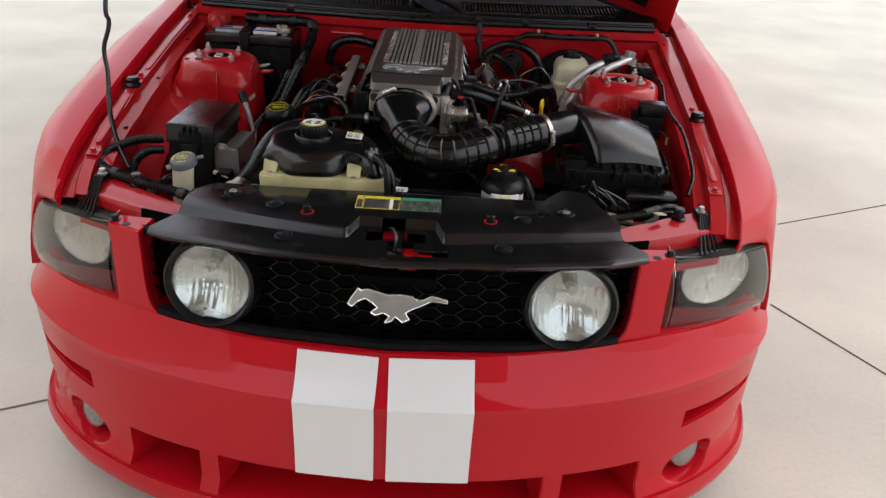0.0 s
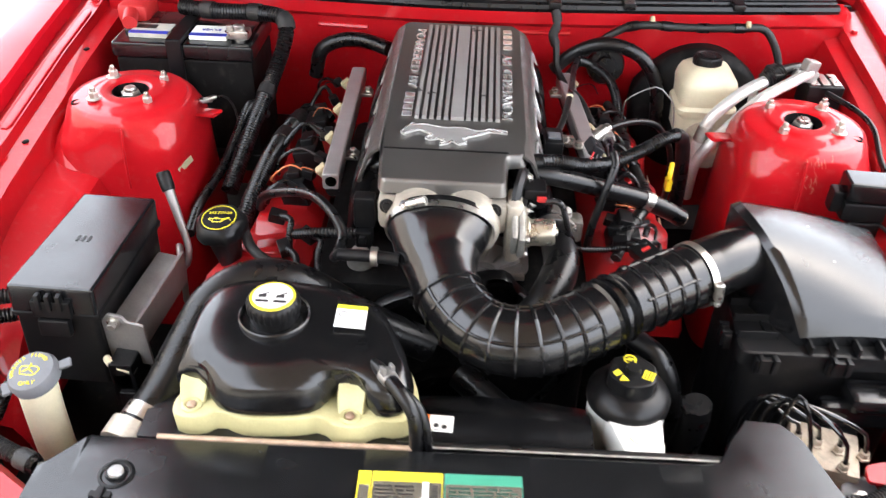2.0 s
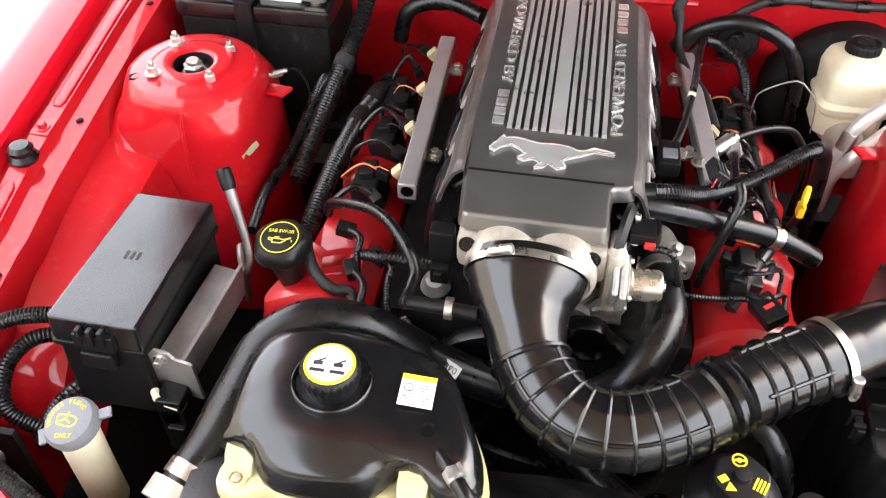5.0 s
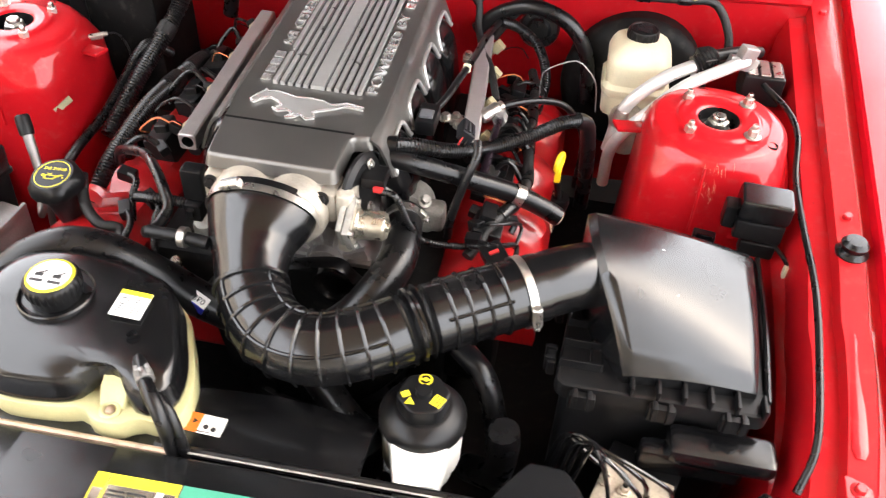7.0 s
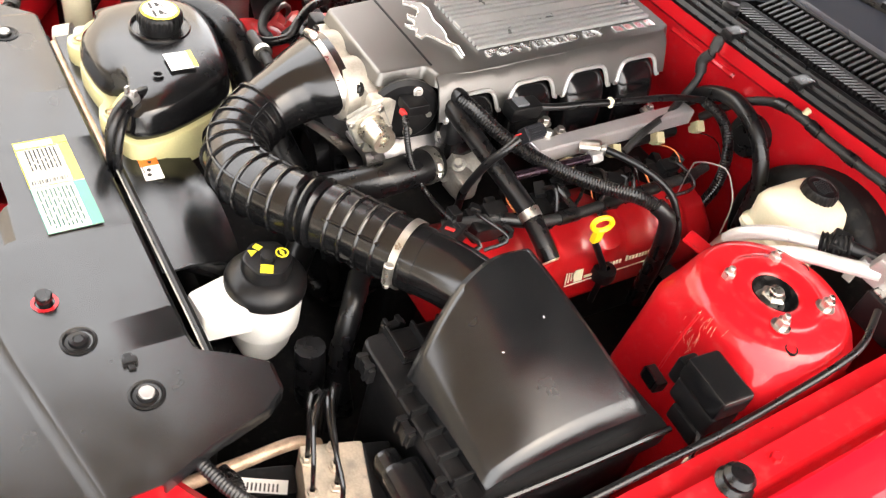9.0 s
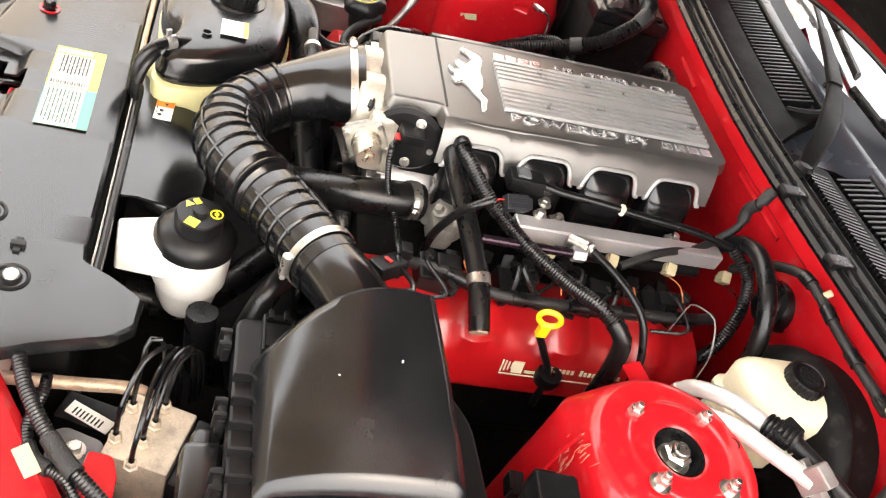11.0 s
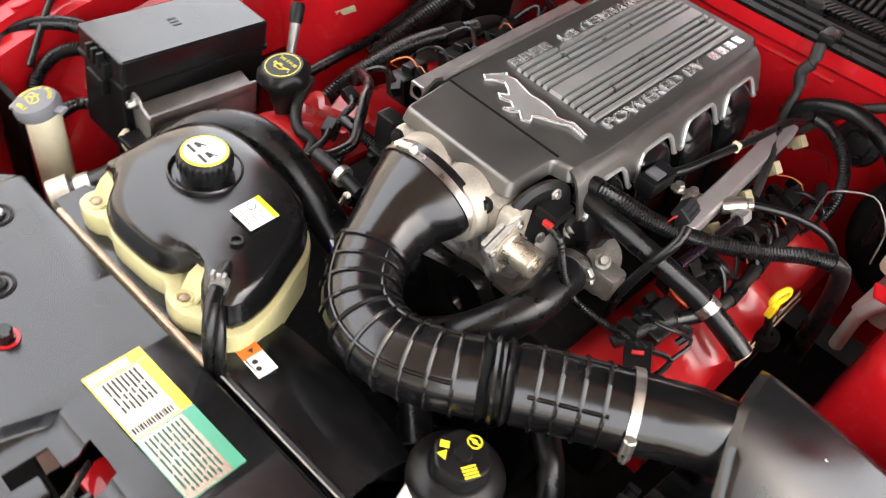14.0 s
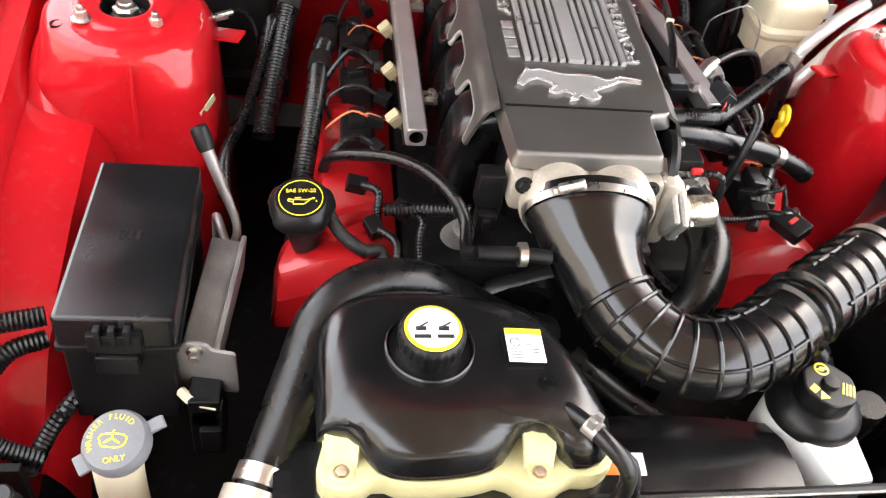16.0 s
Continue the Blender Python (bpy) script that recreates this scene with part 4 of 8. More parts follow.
ws = part("windscreen", bm, WINDSCREEN, car, "raked glass windscreen")
ws.visible_shadow = False
bm = B()
sheet(bm, [[Vector((u * 0.735, 1.44 - 0.09 * (1 - u * u) + d, z)) for d, z in ((-0.16, 0.955), (-0.06, 0.975), (-0.035, 0.992), (-0.012, 1.012), (0.0, 1.016), (0.005, 1.008))] for u in np.linspace(-1, 1, 30)], 0.003)
part("windscreen_moulding", bm, MOULDING, car, "blue-grey glossy moulding at the foot of the windscreen")
bm = B()
sheet(bm, [[Vector((u * 0.735, 1.44 - 0.09 * (1 - u * u) + d, 1.009 + d * 0.45)) for d in (0.003, 0.5 * interp(u, [-1, -0.2, 0.25, 1], [0.035, 0.035, 0.10, 0.10]), interp(u, [-1, -0.2, 0.25, 1], [0.035, 0.035, 0.10, 0.10]))] for u in np.linspace(-1, 1, 30)], 0.003)
part("windscreen_frit", bm, DASH, car, "dark blue lower glass edge")
bm = B()
sheet(bm, [[Vector((x, y, z)) for y, z in ((1.56, 0.96), (1.9, 0.99), (2.0, 0.8))] for x in (-0.70, 0.70)], 0.01)
part("dashboard", bm, INTERIOR, car, "dark dashboard")
bm = B()
cab = []
for y, hw, zr, zs in ((2.05, 0.62, 1.345, 0.97), (2.3, 0.62, 1.385, 0.97), (2.7, 0.61, 1.38, 0.98), (3.1, 0.60, 1.31, 0.99), (3.5, 0.60, 1.17, 1.0), (3.75, 0.62, 1.06, 1.01)):
    cab.append([Vector((x, y, z)) for x, z in ((-hw, zr - 0.04), (-hw * 0.85, zr - 0.008), (-hw * 0.4, zr), (0, zr + 0.004), (hw * 0.4, zr), (hw * 0.85, zr - 0.008), (hw, zr - 0.04))])
sheet(bm, cab, 0.02)
for s in (-1, 1):
    tube(bm, [(s * 0.75, 1.52, 1.01), (s * 0.69, 1.78, 1.18), (s * 0.625, 2.07, 1.33)], 0.025, 8, 0.03)
    sheet(bm, [[Vector((s * 0.60, y, z)), Vector((s * 0.80, y + 0.05, 0.99))] for y, z in ((3.0, 1.30), (3.3, 1.24), (3.75, 1.06))], 0.01)
part("roof", bm, RED, car, "red roof and pillars")
bm = B()
for s in (-1, 1):
    side = []
    for y in np.linspace(1.74, 4.66, 60):
        hw = interp(y, [1.74, 2.6, 3.6, 4.3, 4.66], [0.935, 0.93, 0.94, 0.90, 0.80])
        d = abs(y - 3.60)
        low = 0.26 if d > 0.36 else 0.36 + math.sqrt(max(0, 0.36**2 - d * d))
        side.append([Vector((s * (hw - 0.09), y, 0.995)), Vector((s * (hw - 0.03), y, 0.96)), Vector((s * hw, y, 0.82)), Vector((s * (hw + 0.005), y, max(low, 0.6))), Vector((s * (hw - 0.02), y, low))])
    sheet(bm, side, 0.01)
sheet(bm, [[Vector((x, y, z)) for y, z in ((3.7, 1.03), (4.0, 1.03), (4.6, 1.02), (4.70, 0.98), (4.74, 0.6), (4.68, 0.28))] for x in np.linspace(-0.83, 0.83, 8)], 0.01)
part("rear_body", bm, RED, car, "red doors, quarter panels and tail")
bm = B()
sheet(bm, [[Vector((x, y, 0.24)) for y in (1.2, 4.6)] for x in (-0.86, 0.86)], 0.02)
sheet(bm, [[Vector((x, y, z)) for y, z in ((1.35, 0.25), (1.35, 0.95))] for x in (-0.8, 0.8)], 0.01)
part("floor_pan", bm, INTERIOR, car)
for s in (-1, 1):
    bm = B()
    sheet(bm, [[Vector((s * (0.80 - 0.17 * f), 2.0 + y, 1.0 + 0.33 * f)) for f in (0, 0.5, 1)] for y in np.linspace(-0.1, 1.15, 8)], 0.005)
    part("side_window", bm, GLASS, car)
    for y in (0.87, 3.60):
        bm = B()
        m = basis((s * 0.70, y, 0.335), (s * 1.0, y, 0.335))
        lathe(bm, [(0.22, 0.0), (0.31, 0.01), (0.333, 0.03), (0.335, 0.10), (0.333, 0.19), (0.31, 0.215), (0.235, 0.22), (0.225, 0.20), (0.22, 0.0)], m, 48)
        wheel = part("wheel", bm, TYRE, car, "black tyre on a silver spoked rim")
        bm = B()
        lathe(bm, [(0.232, 0.20), (0.22, 0.205), (0.215, 0.15), (0.215, 0.03)], m, 48)
        lathe(bm, [(0.0, 0.20), (0.05, 0.20), (0.06, 0.17), (0.06, 0.08)], m, 24)
        for k in range(5):
            a = 2 * math.pi * k / 5
            tube(bm, [m @ Vector((0.04 * math.cos(a), 0.04 * math.sin(a), 0.18)), m @ Vector((0.22 * math.cos(a), 0.22 * math.sin(a), 0.19))], 0.022, 8, 0.05)
        part("rim", bm, PLENUM_LIGHT, wheel)

# hood, propped open
hood = thing("hood", (0, 1.30, 1.02), "open red hood with a black underside, propped up", "hood")
HA = radians(52.0)
hd = Vector((0, -math.cos(HA), math.sin(HA)))
hn = Vector((0, math.sin(HA), math.cos(HA)))


def hood_point(x, d, up):
    lift = 0.155 * (1 - min(1.0, abs(x) / 0.79) ** 2)
    return Vector((x, 1.35, 0.99 + lift)) + hd * d + hn * up


bm = B()
g = []
for i in range(31):
    u = -1 + 2 * i / 30
    col = []
    for d in np.linspace(-0.02, 1.28, 16):
        hw = interp(d, [0, 0.6, 1.28], [0.80, 0.785, 0.74])
        crown = 0.01 * (1 - abs(u) ** 3) + 0.02 * math.sin(math.pi * max(0, d) / 1.3)
        col.append(hood_point(u * hw, d, crown))
    g.append(col)
sheet(bm, g, 0.004)
part("outer_skin", bm, RED, hood, "glossy red outer skin")
bm = B()
g = []
for i in range(31):
    u = -1 + 2 * i / 30
    col = []
    for d in np.linspace(0.0, 1.26, 16):
        hw = interp(d, [0, 0.6, 1.28], [0.79, 0.775, 0.73])
        rim = 0.02 if abs(u) > 0.93 or d > 1.2 else 0.0
        col.append(hood_point(u * hw, d, 0.01 * (1 - abs(u) ** 3) - 0.022 - rim))
    g.append(col)
sheet(bm, g, 0.004)
part("inner_panel", bm, RED_BAY, hood, "red inner panel rim")
bm = B()
sheet(bm, [[hood_point(u * 0.70, d, 0.01 * (1 - abs(u * 0.9) ** 3) - 0.036) for d in np.linspace(0.06, 1.15, 12)] for u in np.linspace(-1, 1, 24)], 0.012)
part("insulation_pad", bm, BLACK_DEEP, hood, "black felt insulation pad")
bm = B()
tube(bm, [hood_point(u * 0.78, -0.014, 0.01 * (1 - abs(u) ** 3) - 0.020) for u in np.linspace(-1, 1, 30)], 0.006, 8, 0.02)
part("rear_seal", bm, SEAL, hood, "black rubber seal along the rear edge")
prop = thing("hood_prop", (-0.70, 0.33, 0.76), "thin black hood prop rod standing in its socket", "prop rod")
bm = B()
tube(bm, [(-0.655, 0.345, 0.755), (-0.70, 0.40, 0.80), (-0.735, 0.46, 0.86), (-0.742, 0.49, 0.94), (-0.748, 0.50, 1.0), (-0.732, 0.51, 1.06), (-0.735, 0.53, 1.15), tuple(hood_point(-0.72, 0.85, -0.03))], 0.0055, 10)
part("rod", bm, BLACK_SATIN, prop)

# ---- radiator cover (black sight shield over the radiator) ----
shield = thing("radiator_cover", (0, 0.15, 0.74), "black plastic radiator sight shield with push pins", "engine cover")


def shield_rear(x):
    return interp(x, [-0.44, -0.405, -0.3, 0.30, 0.325, 0.345, 0.37, 0.41, 0.43, 0.45, 0.475], [0.17, 0.213, 0.213, 0.222, 0.226, 0.262, 0.296, 0.294, 0.27, 0.20, 0.14])


def shield_step(x):
    return interp(abs(x - 0.01), [0, 0.10, 0.26, 0.45, 0.50], [0.0, 0.013, 0.041, 0.082, 0.095])


def shield_front(x):
    return interp(abs(x), [0, 0.25, 0.45, 0.56], [-0.078, -0.058, -0.02, 0.03])


LATCH_CUTS = ((-0.049, 0.073, 0.006, 0.052), (-0.021, 0.026, 0.047, 0.101), (0.0, 0.05, -0.046, 0.012), (0.03, 0.120, -0.044, -0.020))
bm = B()
t = bmesh.new()
g = []
for x in np.linspace(-0.445, 0.475, 231):
    step, rear = shield_step(x), shield_rear(x)
    step = max(step, interp(abs(x - 0.011), [0, 0.080, 0.102], [0.079, 0.077, 0.0]))
    w = 1 + 0.10 * max(0, abs(x) - 0.1) / 0.35
    xf = x * w
    front = shield_front(xf)
    rows = [(x, rear, 0.770), (x, rear, 0.786), (x, rear - 0.005, 0.790), (x, (rear + step) / 2, 0.791), (x, step + 0.006, 0.789), (x, step, 0.785), (x + (xf - x) * 0.1, step - 0.008, 0.774)]
    for k in range(34):
        f = k / 33
        rows.append((x + (xf - x) * (0.18 + 0.82 * f), step - 0.014 + (front + 0.02 - step + 0.014) * f, 0.772 - 0.006 * f))
    rows += [(xf, front + 0.006, 0.7645), (xf, front + 0.001, 0.761), (xf, front, 0.757), (xf, front + 0.004, 0.751)]
    g.append([t.verts.new(r) for r in rows])
for a, c in zip(g, g[1:]):
    for k in range(len(a) - 1):
        q = (a[k], a[k + 1], c[k + 1], c[k])
        mx, my = sum(v.co.x for v in q) / 4, sum(v.co.y for v in q) / 4
        if not any(x0 < mx < x1 and y0 < my < y1 for x0, x1, y0, y1 in LATCH_CUTS):
            t.faces.new(q)
t.normal_update()
bmesh.ops.solidify(t, geom=t.faces[:], thickness=0.004)
merge(bm, t)
part("panel", bm, BLACK_GRAIN, shield)
# hood latch down in its cut-out
# black box paints the shade under the opening
bm = B()
box(bm, -0.06, 0.10, -0.035, 0.11, 0.69, 0.712, 0.003)
part("latch_shade_box", bm, SHADE_BLACK, shield, "black box standing in for the shade below the latch opening")
bm = B()
box(bm, -0.020, 0.032, 0.060, 0.10, 0.735, 0.752, 0.004)
box(bm, 0.030, 0.088, -0.040, -0.012, 0.748, 0.757, 0.003)
box(bm, 0.026, 0.058, -0.02, 0.07, 0.72, 0.742, 0.004)
part("red_support_behind", bm, RED_BAY, shield, "red metal seen through the opening")
bm = B()
tube(bm, [(-0.012, 0.075, 0.765), (0.004, 0.055, 0.775), (0.012, 0.03, 0.762), (0.010, 0.0, 0.75)], 0.004, 8)
box(bm, 0.016, 0.026, -0.02, 0.06, 0.74, 0.770, 0.003)
box(bm, -0.036, -0.008, 0.0, 0.035, 0.735, 0.760, 0.004)
box(bm, -0.006, 0.014, 0.005, 0.05, 0.73, 0.752, 0.003)
part("latch", bm, BLACK_SATIN, shield, "black metal hood latch lever")
for x, y, z in ((-0.353, 0.155, 0.790), (-0.252, 0.107, 0.790), (0.366, 0.154, 0.790), (0.270, 0.108, 0.790), (-0.212, 0.0, 0.770), (0.229, 0.004, 0.770)):
    bm = B()
    lathe(bm, [(0.019, 0.0), (0.020, 0.002), (0.017, 0.003), (0.0155, 0.001), (0.0145, 0.0005)], pose(x, y, z), 24)
    lathe(bm, [(0.0145, 0.0005), (0.011, 0.001), (0.010, 0.005), (0.006, 0.006), (0.005, 0.0045), (0, 0.0045)], pose(x, y, z), 20)
    pin = part("push_pin", bm, BLACK, shield)
    if abs(x) > 0.3:
        bm = B()
        lathe(bm, [(0.009, 0.0055), (0.008, 0.0075), (0, 0.008)], pose(x, y, z), 16)
        part("bolt_head", bm, BRACKET, pin, "zinc bolt head")
for x, y in ((-0.179, 0.080), (0.203, 0.088)):
    bm = B()
    lathe(bm, [(0.0145, 0.0), (0.015, 0.0012), (0.011, 0.0014), (0.011, -0.001), (0, -0.001)], pose(x, y, 0.7905), 20)
    part("hole", bm, RED_BAY, shield, "hole with red metal below")
    bm = B()
    lathe(bm, [(0.008, 0.0), (0.009, 0.008), (0.0095, 0.015), (0.008, 0.017), (0, 0.017)], pose(x, y, 0.790), 16)
    part("rubber_stop", bm, RUBBER, shield)
for x, y in ((-0.36, 0.126), (0.318, 0.150)):
    bm = B()
    box(bm, x - 0.004, x + 0.004, y - 0.008, y + 0.008, 0.790, 0.797, 0.001)
    box(bm, x - 0.012, x + 0.012, y - 0.004, y + 0.004, 0.790, 0.794, 0.001)
    part("clip", bm, BLACK, shield)
# warning label
bm = B()
m0 = pose(0.006, 0.147, 0.7925, 0.5, 0, 1.5) @ Matrix.Diagonal((0.97, 1.52, 1, 1))
box(bm, -0.094, 0.094, -0.022, 0.022, 0, 0.0008, 0, m0)
lab = part("label_sheet", bm, FOIL, shield, "yellow and green refrigerant warning label")
for x0, x1, y0, y1, mt in ((-0.094, -0.079, 0.010, 0.022, YELLOW_PRINT), (-0.0775, 0.003, 0.0135, 0.022, YELLOW_PRINT), (0.005, 0.094, 0.0125, 0.022, GREEN_PRINT)):
    bm = B()
    box(bm, x0, x1, y0, y1, 0.0008, 0.0012, 0, m0)
    part("print_block", bm, mt, lab)
for x0, x1, y0, y1, mt in ((-0.094, -0.0925, -0.022, 0.010, YELLOW_PRINT), (-0.0925, -0.079, -0.022, -0.021, YELLOW_PRINT), (-0.080, -0.079, -0.021, 0.010, YELLOW_PRINT), (-0.0775, 0.003, -0.022, -0.021, YELLOW_PRINT), (-0.0775, -0.0765, -0.021, 0.0135, YELLOW_PRINT), (0.002, 0.003, -0.021, 0.0135, YELLOW_PRINT), (0.005, 0.006, -0.022, 0.0125, GREEN_PRINT), (0.093, 0.094, -0.022, 0.0125, GREEN_PRINT), (0.006, 0.093, -0.022, -0.0213, GREEN_PRINT)):
    bm = B()
    box(bm, x0, x1, y0, y1, 0.0008, 0.0012, 0, m0)
    part("print_border", bm, mt, lab)
random.seed(5)
for x0, x1, rows in ((-0.074, -0.026, 8), (0.010, 0.088, 9)):
    for k in range(rows):
        y = 0.009 - k * 0.0033
        a = x0
        while a < x1 - 0.006:
            w = random.uniform(0.008, 0.026)
            bm = B()
            box(bm, a, min(a + w, x1 - random.uniform(0, 0.004)), y - 0.0007, y + 0.0007, 0.0008, 0.0013, 0, m0)
            part("print_line", bm, INK if x0 < 0 else GREEN_INK, lab)
            a += w + 0.003
for k in range(15):
    bm = B()
    y = 0.010 - k * 0.0020
    box(bm, -0.010, -0.002, y - 0.0004 - 0.0003 * (k % 3), y + 0.0004, 0.0008, 0.0013, 0, m0)
    part("code_bar", bm, INK, lab)
bm = B()
box(bm, -0.020, -0.0125, -0.0205, 0.0205, 0.0008, 0.0011, 0, m0)
part("clear_band", bm, PAPER, lab, "white band across the label")

# pale metal strip and seal behind the cover
strip = thing("support_strip", (0, 0.22, 0.76), "thin pale metal edge strip behind the radiator cover", "trim strip")
bm = B()
tube(bm, [(x, shield_rear(min(x, 0.28)) + 0.006, 0.782) for x in np.linspace(-0.33, -0.03, 14)], (lambda u, w: (0.004, 0.0045)), 8, 0.02)
part("strip", bm, RUST, strip)
seal = thing("edge_seal", (0, 0.23, 0.76), "black rubber edge seal with a pale line", "seal")
bm = B()
tube(bm, [(x, shield_rear(min(x, 0.28)) + 0.015, 0.777) for x in np.linspace(-0.05, 0.36, 20)], 0.006, 8, 0.02)
part("strip", bm, SEAL, seal)
bm = B()
tube(bm, [(x, shield_rear(min(x, 0.28)) + 0.009, 0.783) for x in np.linspace(-0.028, 0.34, 18)], 0.0014, 6, 0.02)
part("pale_line", bm, ALU_DARK, seal, "thin pale edge line")

# ---- radiator and fan shroud ----
rad = thing("radiator", (0, 0.28, 0.42), "black radiator and fan shroud with a warning sticker", "radiator")
bm = B()
box(bm, -0.40, 0.40, 0.17, 0.225, 0.43, 0.755, 0.006)
part("core", bm, BLACK_DEEP, rad)
bm = B()
sheet(bm, [[Vector((x, y, z)) for y, z in ((0.228, 0.768), (0.262, 0.771), (0.30, 0.765), (0.345 - 0.25 * abs(x - 0.05) ** 1.5, 0.745), (0.36 - 0.25 * abs(x - 0.05) ** 1.5, 0.68), (0.36, 0.45))] for x in np.linspace(-0.36, 0.185, 24)], 0.004)
part("fan_shroud", bm, BLACK_SATIN, rad)
bm = B()
tube(bm, [(0.135, 0.262, 0.752), (0.16, 0.30, 0.742), (0.17, 0.36, 0.69)], 0.022, 12)
part("shroud_rib", bm, BLACK_SATIN, rad)
m0 = pose(-0.010, 0.272, 0.7745, 3, 0, -2) @ Matrix.Diagonal((0.84, 0.82, 1, 1))
bm = B()
box(bm, -0.031, 0.031, -0.0155, 0.0155, 0, 0.001, 0, m0)
st = part("warning_sticker", bm, PAPER, rad, "orange and white fan warning sticker")
bm = B()
box(bm, -0.031, -0.004, -0.0155, 0.0155, 0.001, 0.0015, 0, m0)
part("orange_field", bm, ORANGE_PRINT, st)
bm = B()
lathe(bm, [(0.005, 0.0015), (0.005, 0.002), (0, 0.002)], m0 @ pose(-0.012, 0.002, 0), 3)
lathe(bm, [(0.004, 0.001), (0.004, 0.0015), (0, 0.0015)], m0 @ pose(0.006, -0.004, 0), 8)
lathe(bm, [(0.004, 0.001), (0.004, 0.0015), (0, 0.0015)], m0 @ pose(0.018, -0.006, 0), 8)
part("pictograms", bm, INK, st)

# ---- coolant expansion tank ----
tank = thing("coolant_tank", (-0.19, 0.33, 0.74), "black-topped coolant expansion tank with yellowed plastic base", "coolant tank")


def tank_outline(f, ease=0):
    pts = [(-0.318, 0.280), (-0.320, 0.32), (-0.323, 0.37), (-0.315, 0.412), (-0.288, 0.434), (-0.22, 0.440), (-0.125, 0.427), (-0.086, 0.402), (-0.063, 0.362), (-0.040, 0.31), (-0.036, 0.268), (-0.055, 0.250), (-0.082, 0.252), (-0.096, 0.276), (-0.124, 0.278), (-0.142, 0.256), (-0.17, 0.244), (-0.23, 0.240), (-0.265, 0.250), (-0.280, 0.270), (-0.298, 0.278)]
    pts = [Vector(p) for p in pts]
    for _ in range(ease):
        pts = [p * 0.5 + (pts[i - 1] + pts[(i + 1) % len(pts)]) * 0.25 for i, p in enumerate(pts)]
    c = Vector((-0.178, 0.345))
    return [c + (p - c) * f for p in pts]


def loft_outline(bm, rings, cap_top=True, cap_bottom=True, sub=3):
    """Joins rings of (outline, z or a function of the point) into one smooth body."""
    vs = []
    for o, z in rings:
        o3, _ = smooth_path([(p[0], p[1], 0) for p in list(o) + [o[0]]], len(o) * sub + 1)
        vs.append([bm.verts.new((p.x, p.y, z(p.x, p.y) if callable(z) else z)) for p in o3[:-1]])
    n = len(vs[0])
    for a, b in zip(vs, vs[1:]):
        for k in range(n):
            bm.faces.new((a[k], a[(k + 1) % n], b[(k + 1) % n], b[k]))
    if cap_bottom:
        bm.faces.new(vs[0][::-1])
    if cap_top:
        c = vs[-1]
        mid = sum((v.co for v in c), Vector()) / n
        mid.z = max(v.co.z for v in c)
        m = bm.verts.new(mid)
        for k in range(n):
            bm.faces.new((c[k], c[(k + 1) % n], m))


tz = lambda base, slope: (lambda x, y: base + slope * (y - 0.355))
def rim(base):
    """The black shell's edge rises in an arch over each mounting lug."""
    return lambda x, y: base + (0.020 * (math.exp(-(((x + 0.108) / 0.022) ** 2)) + math.exp(-(((x + 0.296) / 0.020) ** 2))) if y < 0.30 else 0.0)


bm = B()
loft_outline(bm, [(tank_outline(0.995), rim(0.804)), (tank_outline(1.010), rim(0.808)), (tank_outline(1.014), rim(0.813)), (tank_outline(1.012), rim(0.819)), (tank_outline(0.992), rim(0.823)), (tank_outline(0.975), tz(0.842, 0.03)), (tank_outline(0.948, 1), tz(0.853, 0.06)), (tank_outline(0.90, 3), tz(0.860, 0.08)), (tank_outline(0.82, 7), tz(0.8645, 0.09)), (tank_outline(0.70, 14), tz(0.866, 0.09)), (tank_outline(0.5, 24), tz(0.867, 0.09)), (tank_outline(0.25, 40), tz(0.867, 0.09))])
part("upper_shell", bm, BLACK_SATIN, tank, "satin black upper shell")
low = [(-0.314, 0.285), (-0.316, 0.33), (-0.319, 0.378), (-0.311, 0.414), (-0.286, 0.436), (-0.22, 0.446), (-0.124, 0.433), (-0.080, 0.406), (-0.056, 0.364), (-0.032, 0.31), (-0.026, 0.264), (-0.046, 0.245), (-0.072, 0.245), (-0.086, 0.235), (-0.106, 0.231), (-0.126, 0.235), (-0.142, 0.246), (-0.17, 0.240), (-0.23, 0.236), (-0.262, 0.246), (-0.276, 0.237), (-0.296, 0.233), (-0.314, 0.238), (-0.320, 0.255)]
lowf = lambda f: [Vector((-0.178, 0.345)) + (Vector(p) - Vector((-0.178, 0.345))) * f for p in low]
bm = B()
loft_outline(bm, [(lowf(0.95), 0.735), (lowf(0.98), 0.742), (lowf(0.99), 0.77), (lowf(1.0), 0.795), (lowf(0.992), 0.8015), (lowf(0.97), 0.803), (lowf(0.85), 0.8035)])
part("lower_shell", bm, POLY, tank, "yellowed translucent lower shell")
for x, y in ((-0.296, 0.254), (-0.106, 0.250)):
    bm = B()
    sheet(bm, [[Vector((x + a * w, y + 0.010 + d - 0.007 * a * a, z)) for d, z, w in ((0.0, 0.803, 0.015), (0.005, 0.810, 0.016), (0.013, 0.820, 0.017), (0.026, 0.827, 0.017))] for a in np.linspace(-1, 1, 11)], 0.003)
    lug = part("mounting_lug", bm, POLY, tank)
    bm = B()
    lathe(bm, [(0.0125, 0.8025), (0.0125, 0.8055), (0.0095, 0.8065), (0.0075, 0.8055), (0.0070, 0.803)], pose(x, y - 0.002, 0), 20)
    part("lug_ring", bm, POLY, lug)
    bm = B()
    lathe(bm, [(0.0060, 0.803), (0.0060, 0.8065), (0.0045, 0.8075), (0, 0.8075)], pose(x, y - 0.002, 0), 6)
    part("mounting_bolt", bm, RUST, lug)
CAPC = Vector((-0.212, 0.351, 0.0))
bm = B()
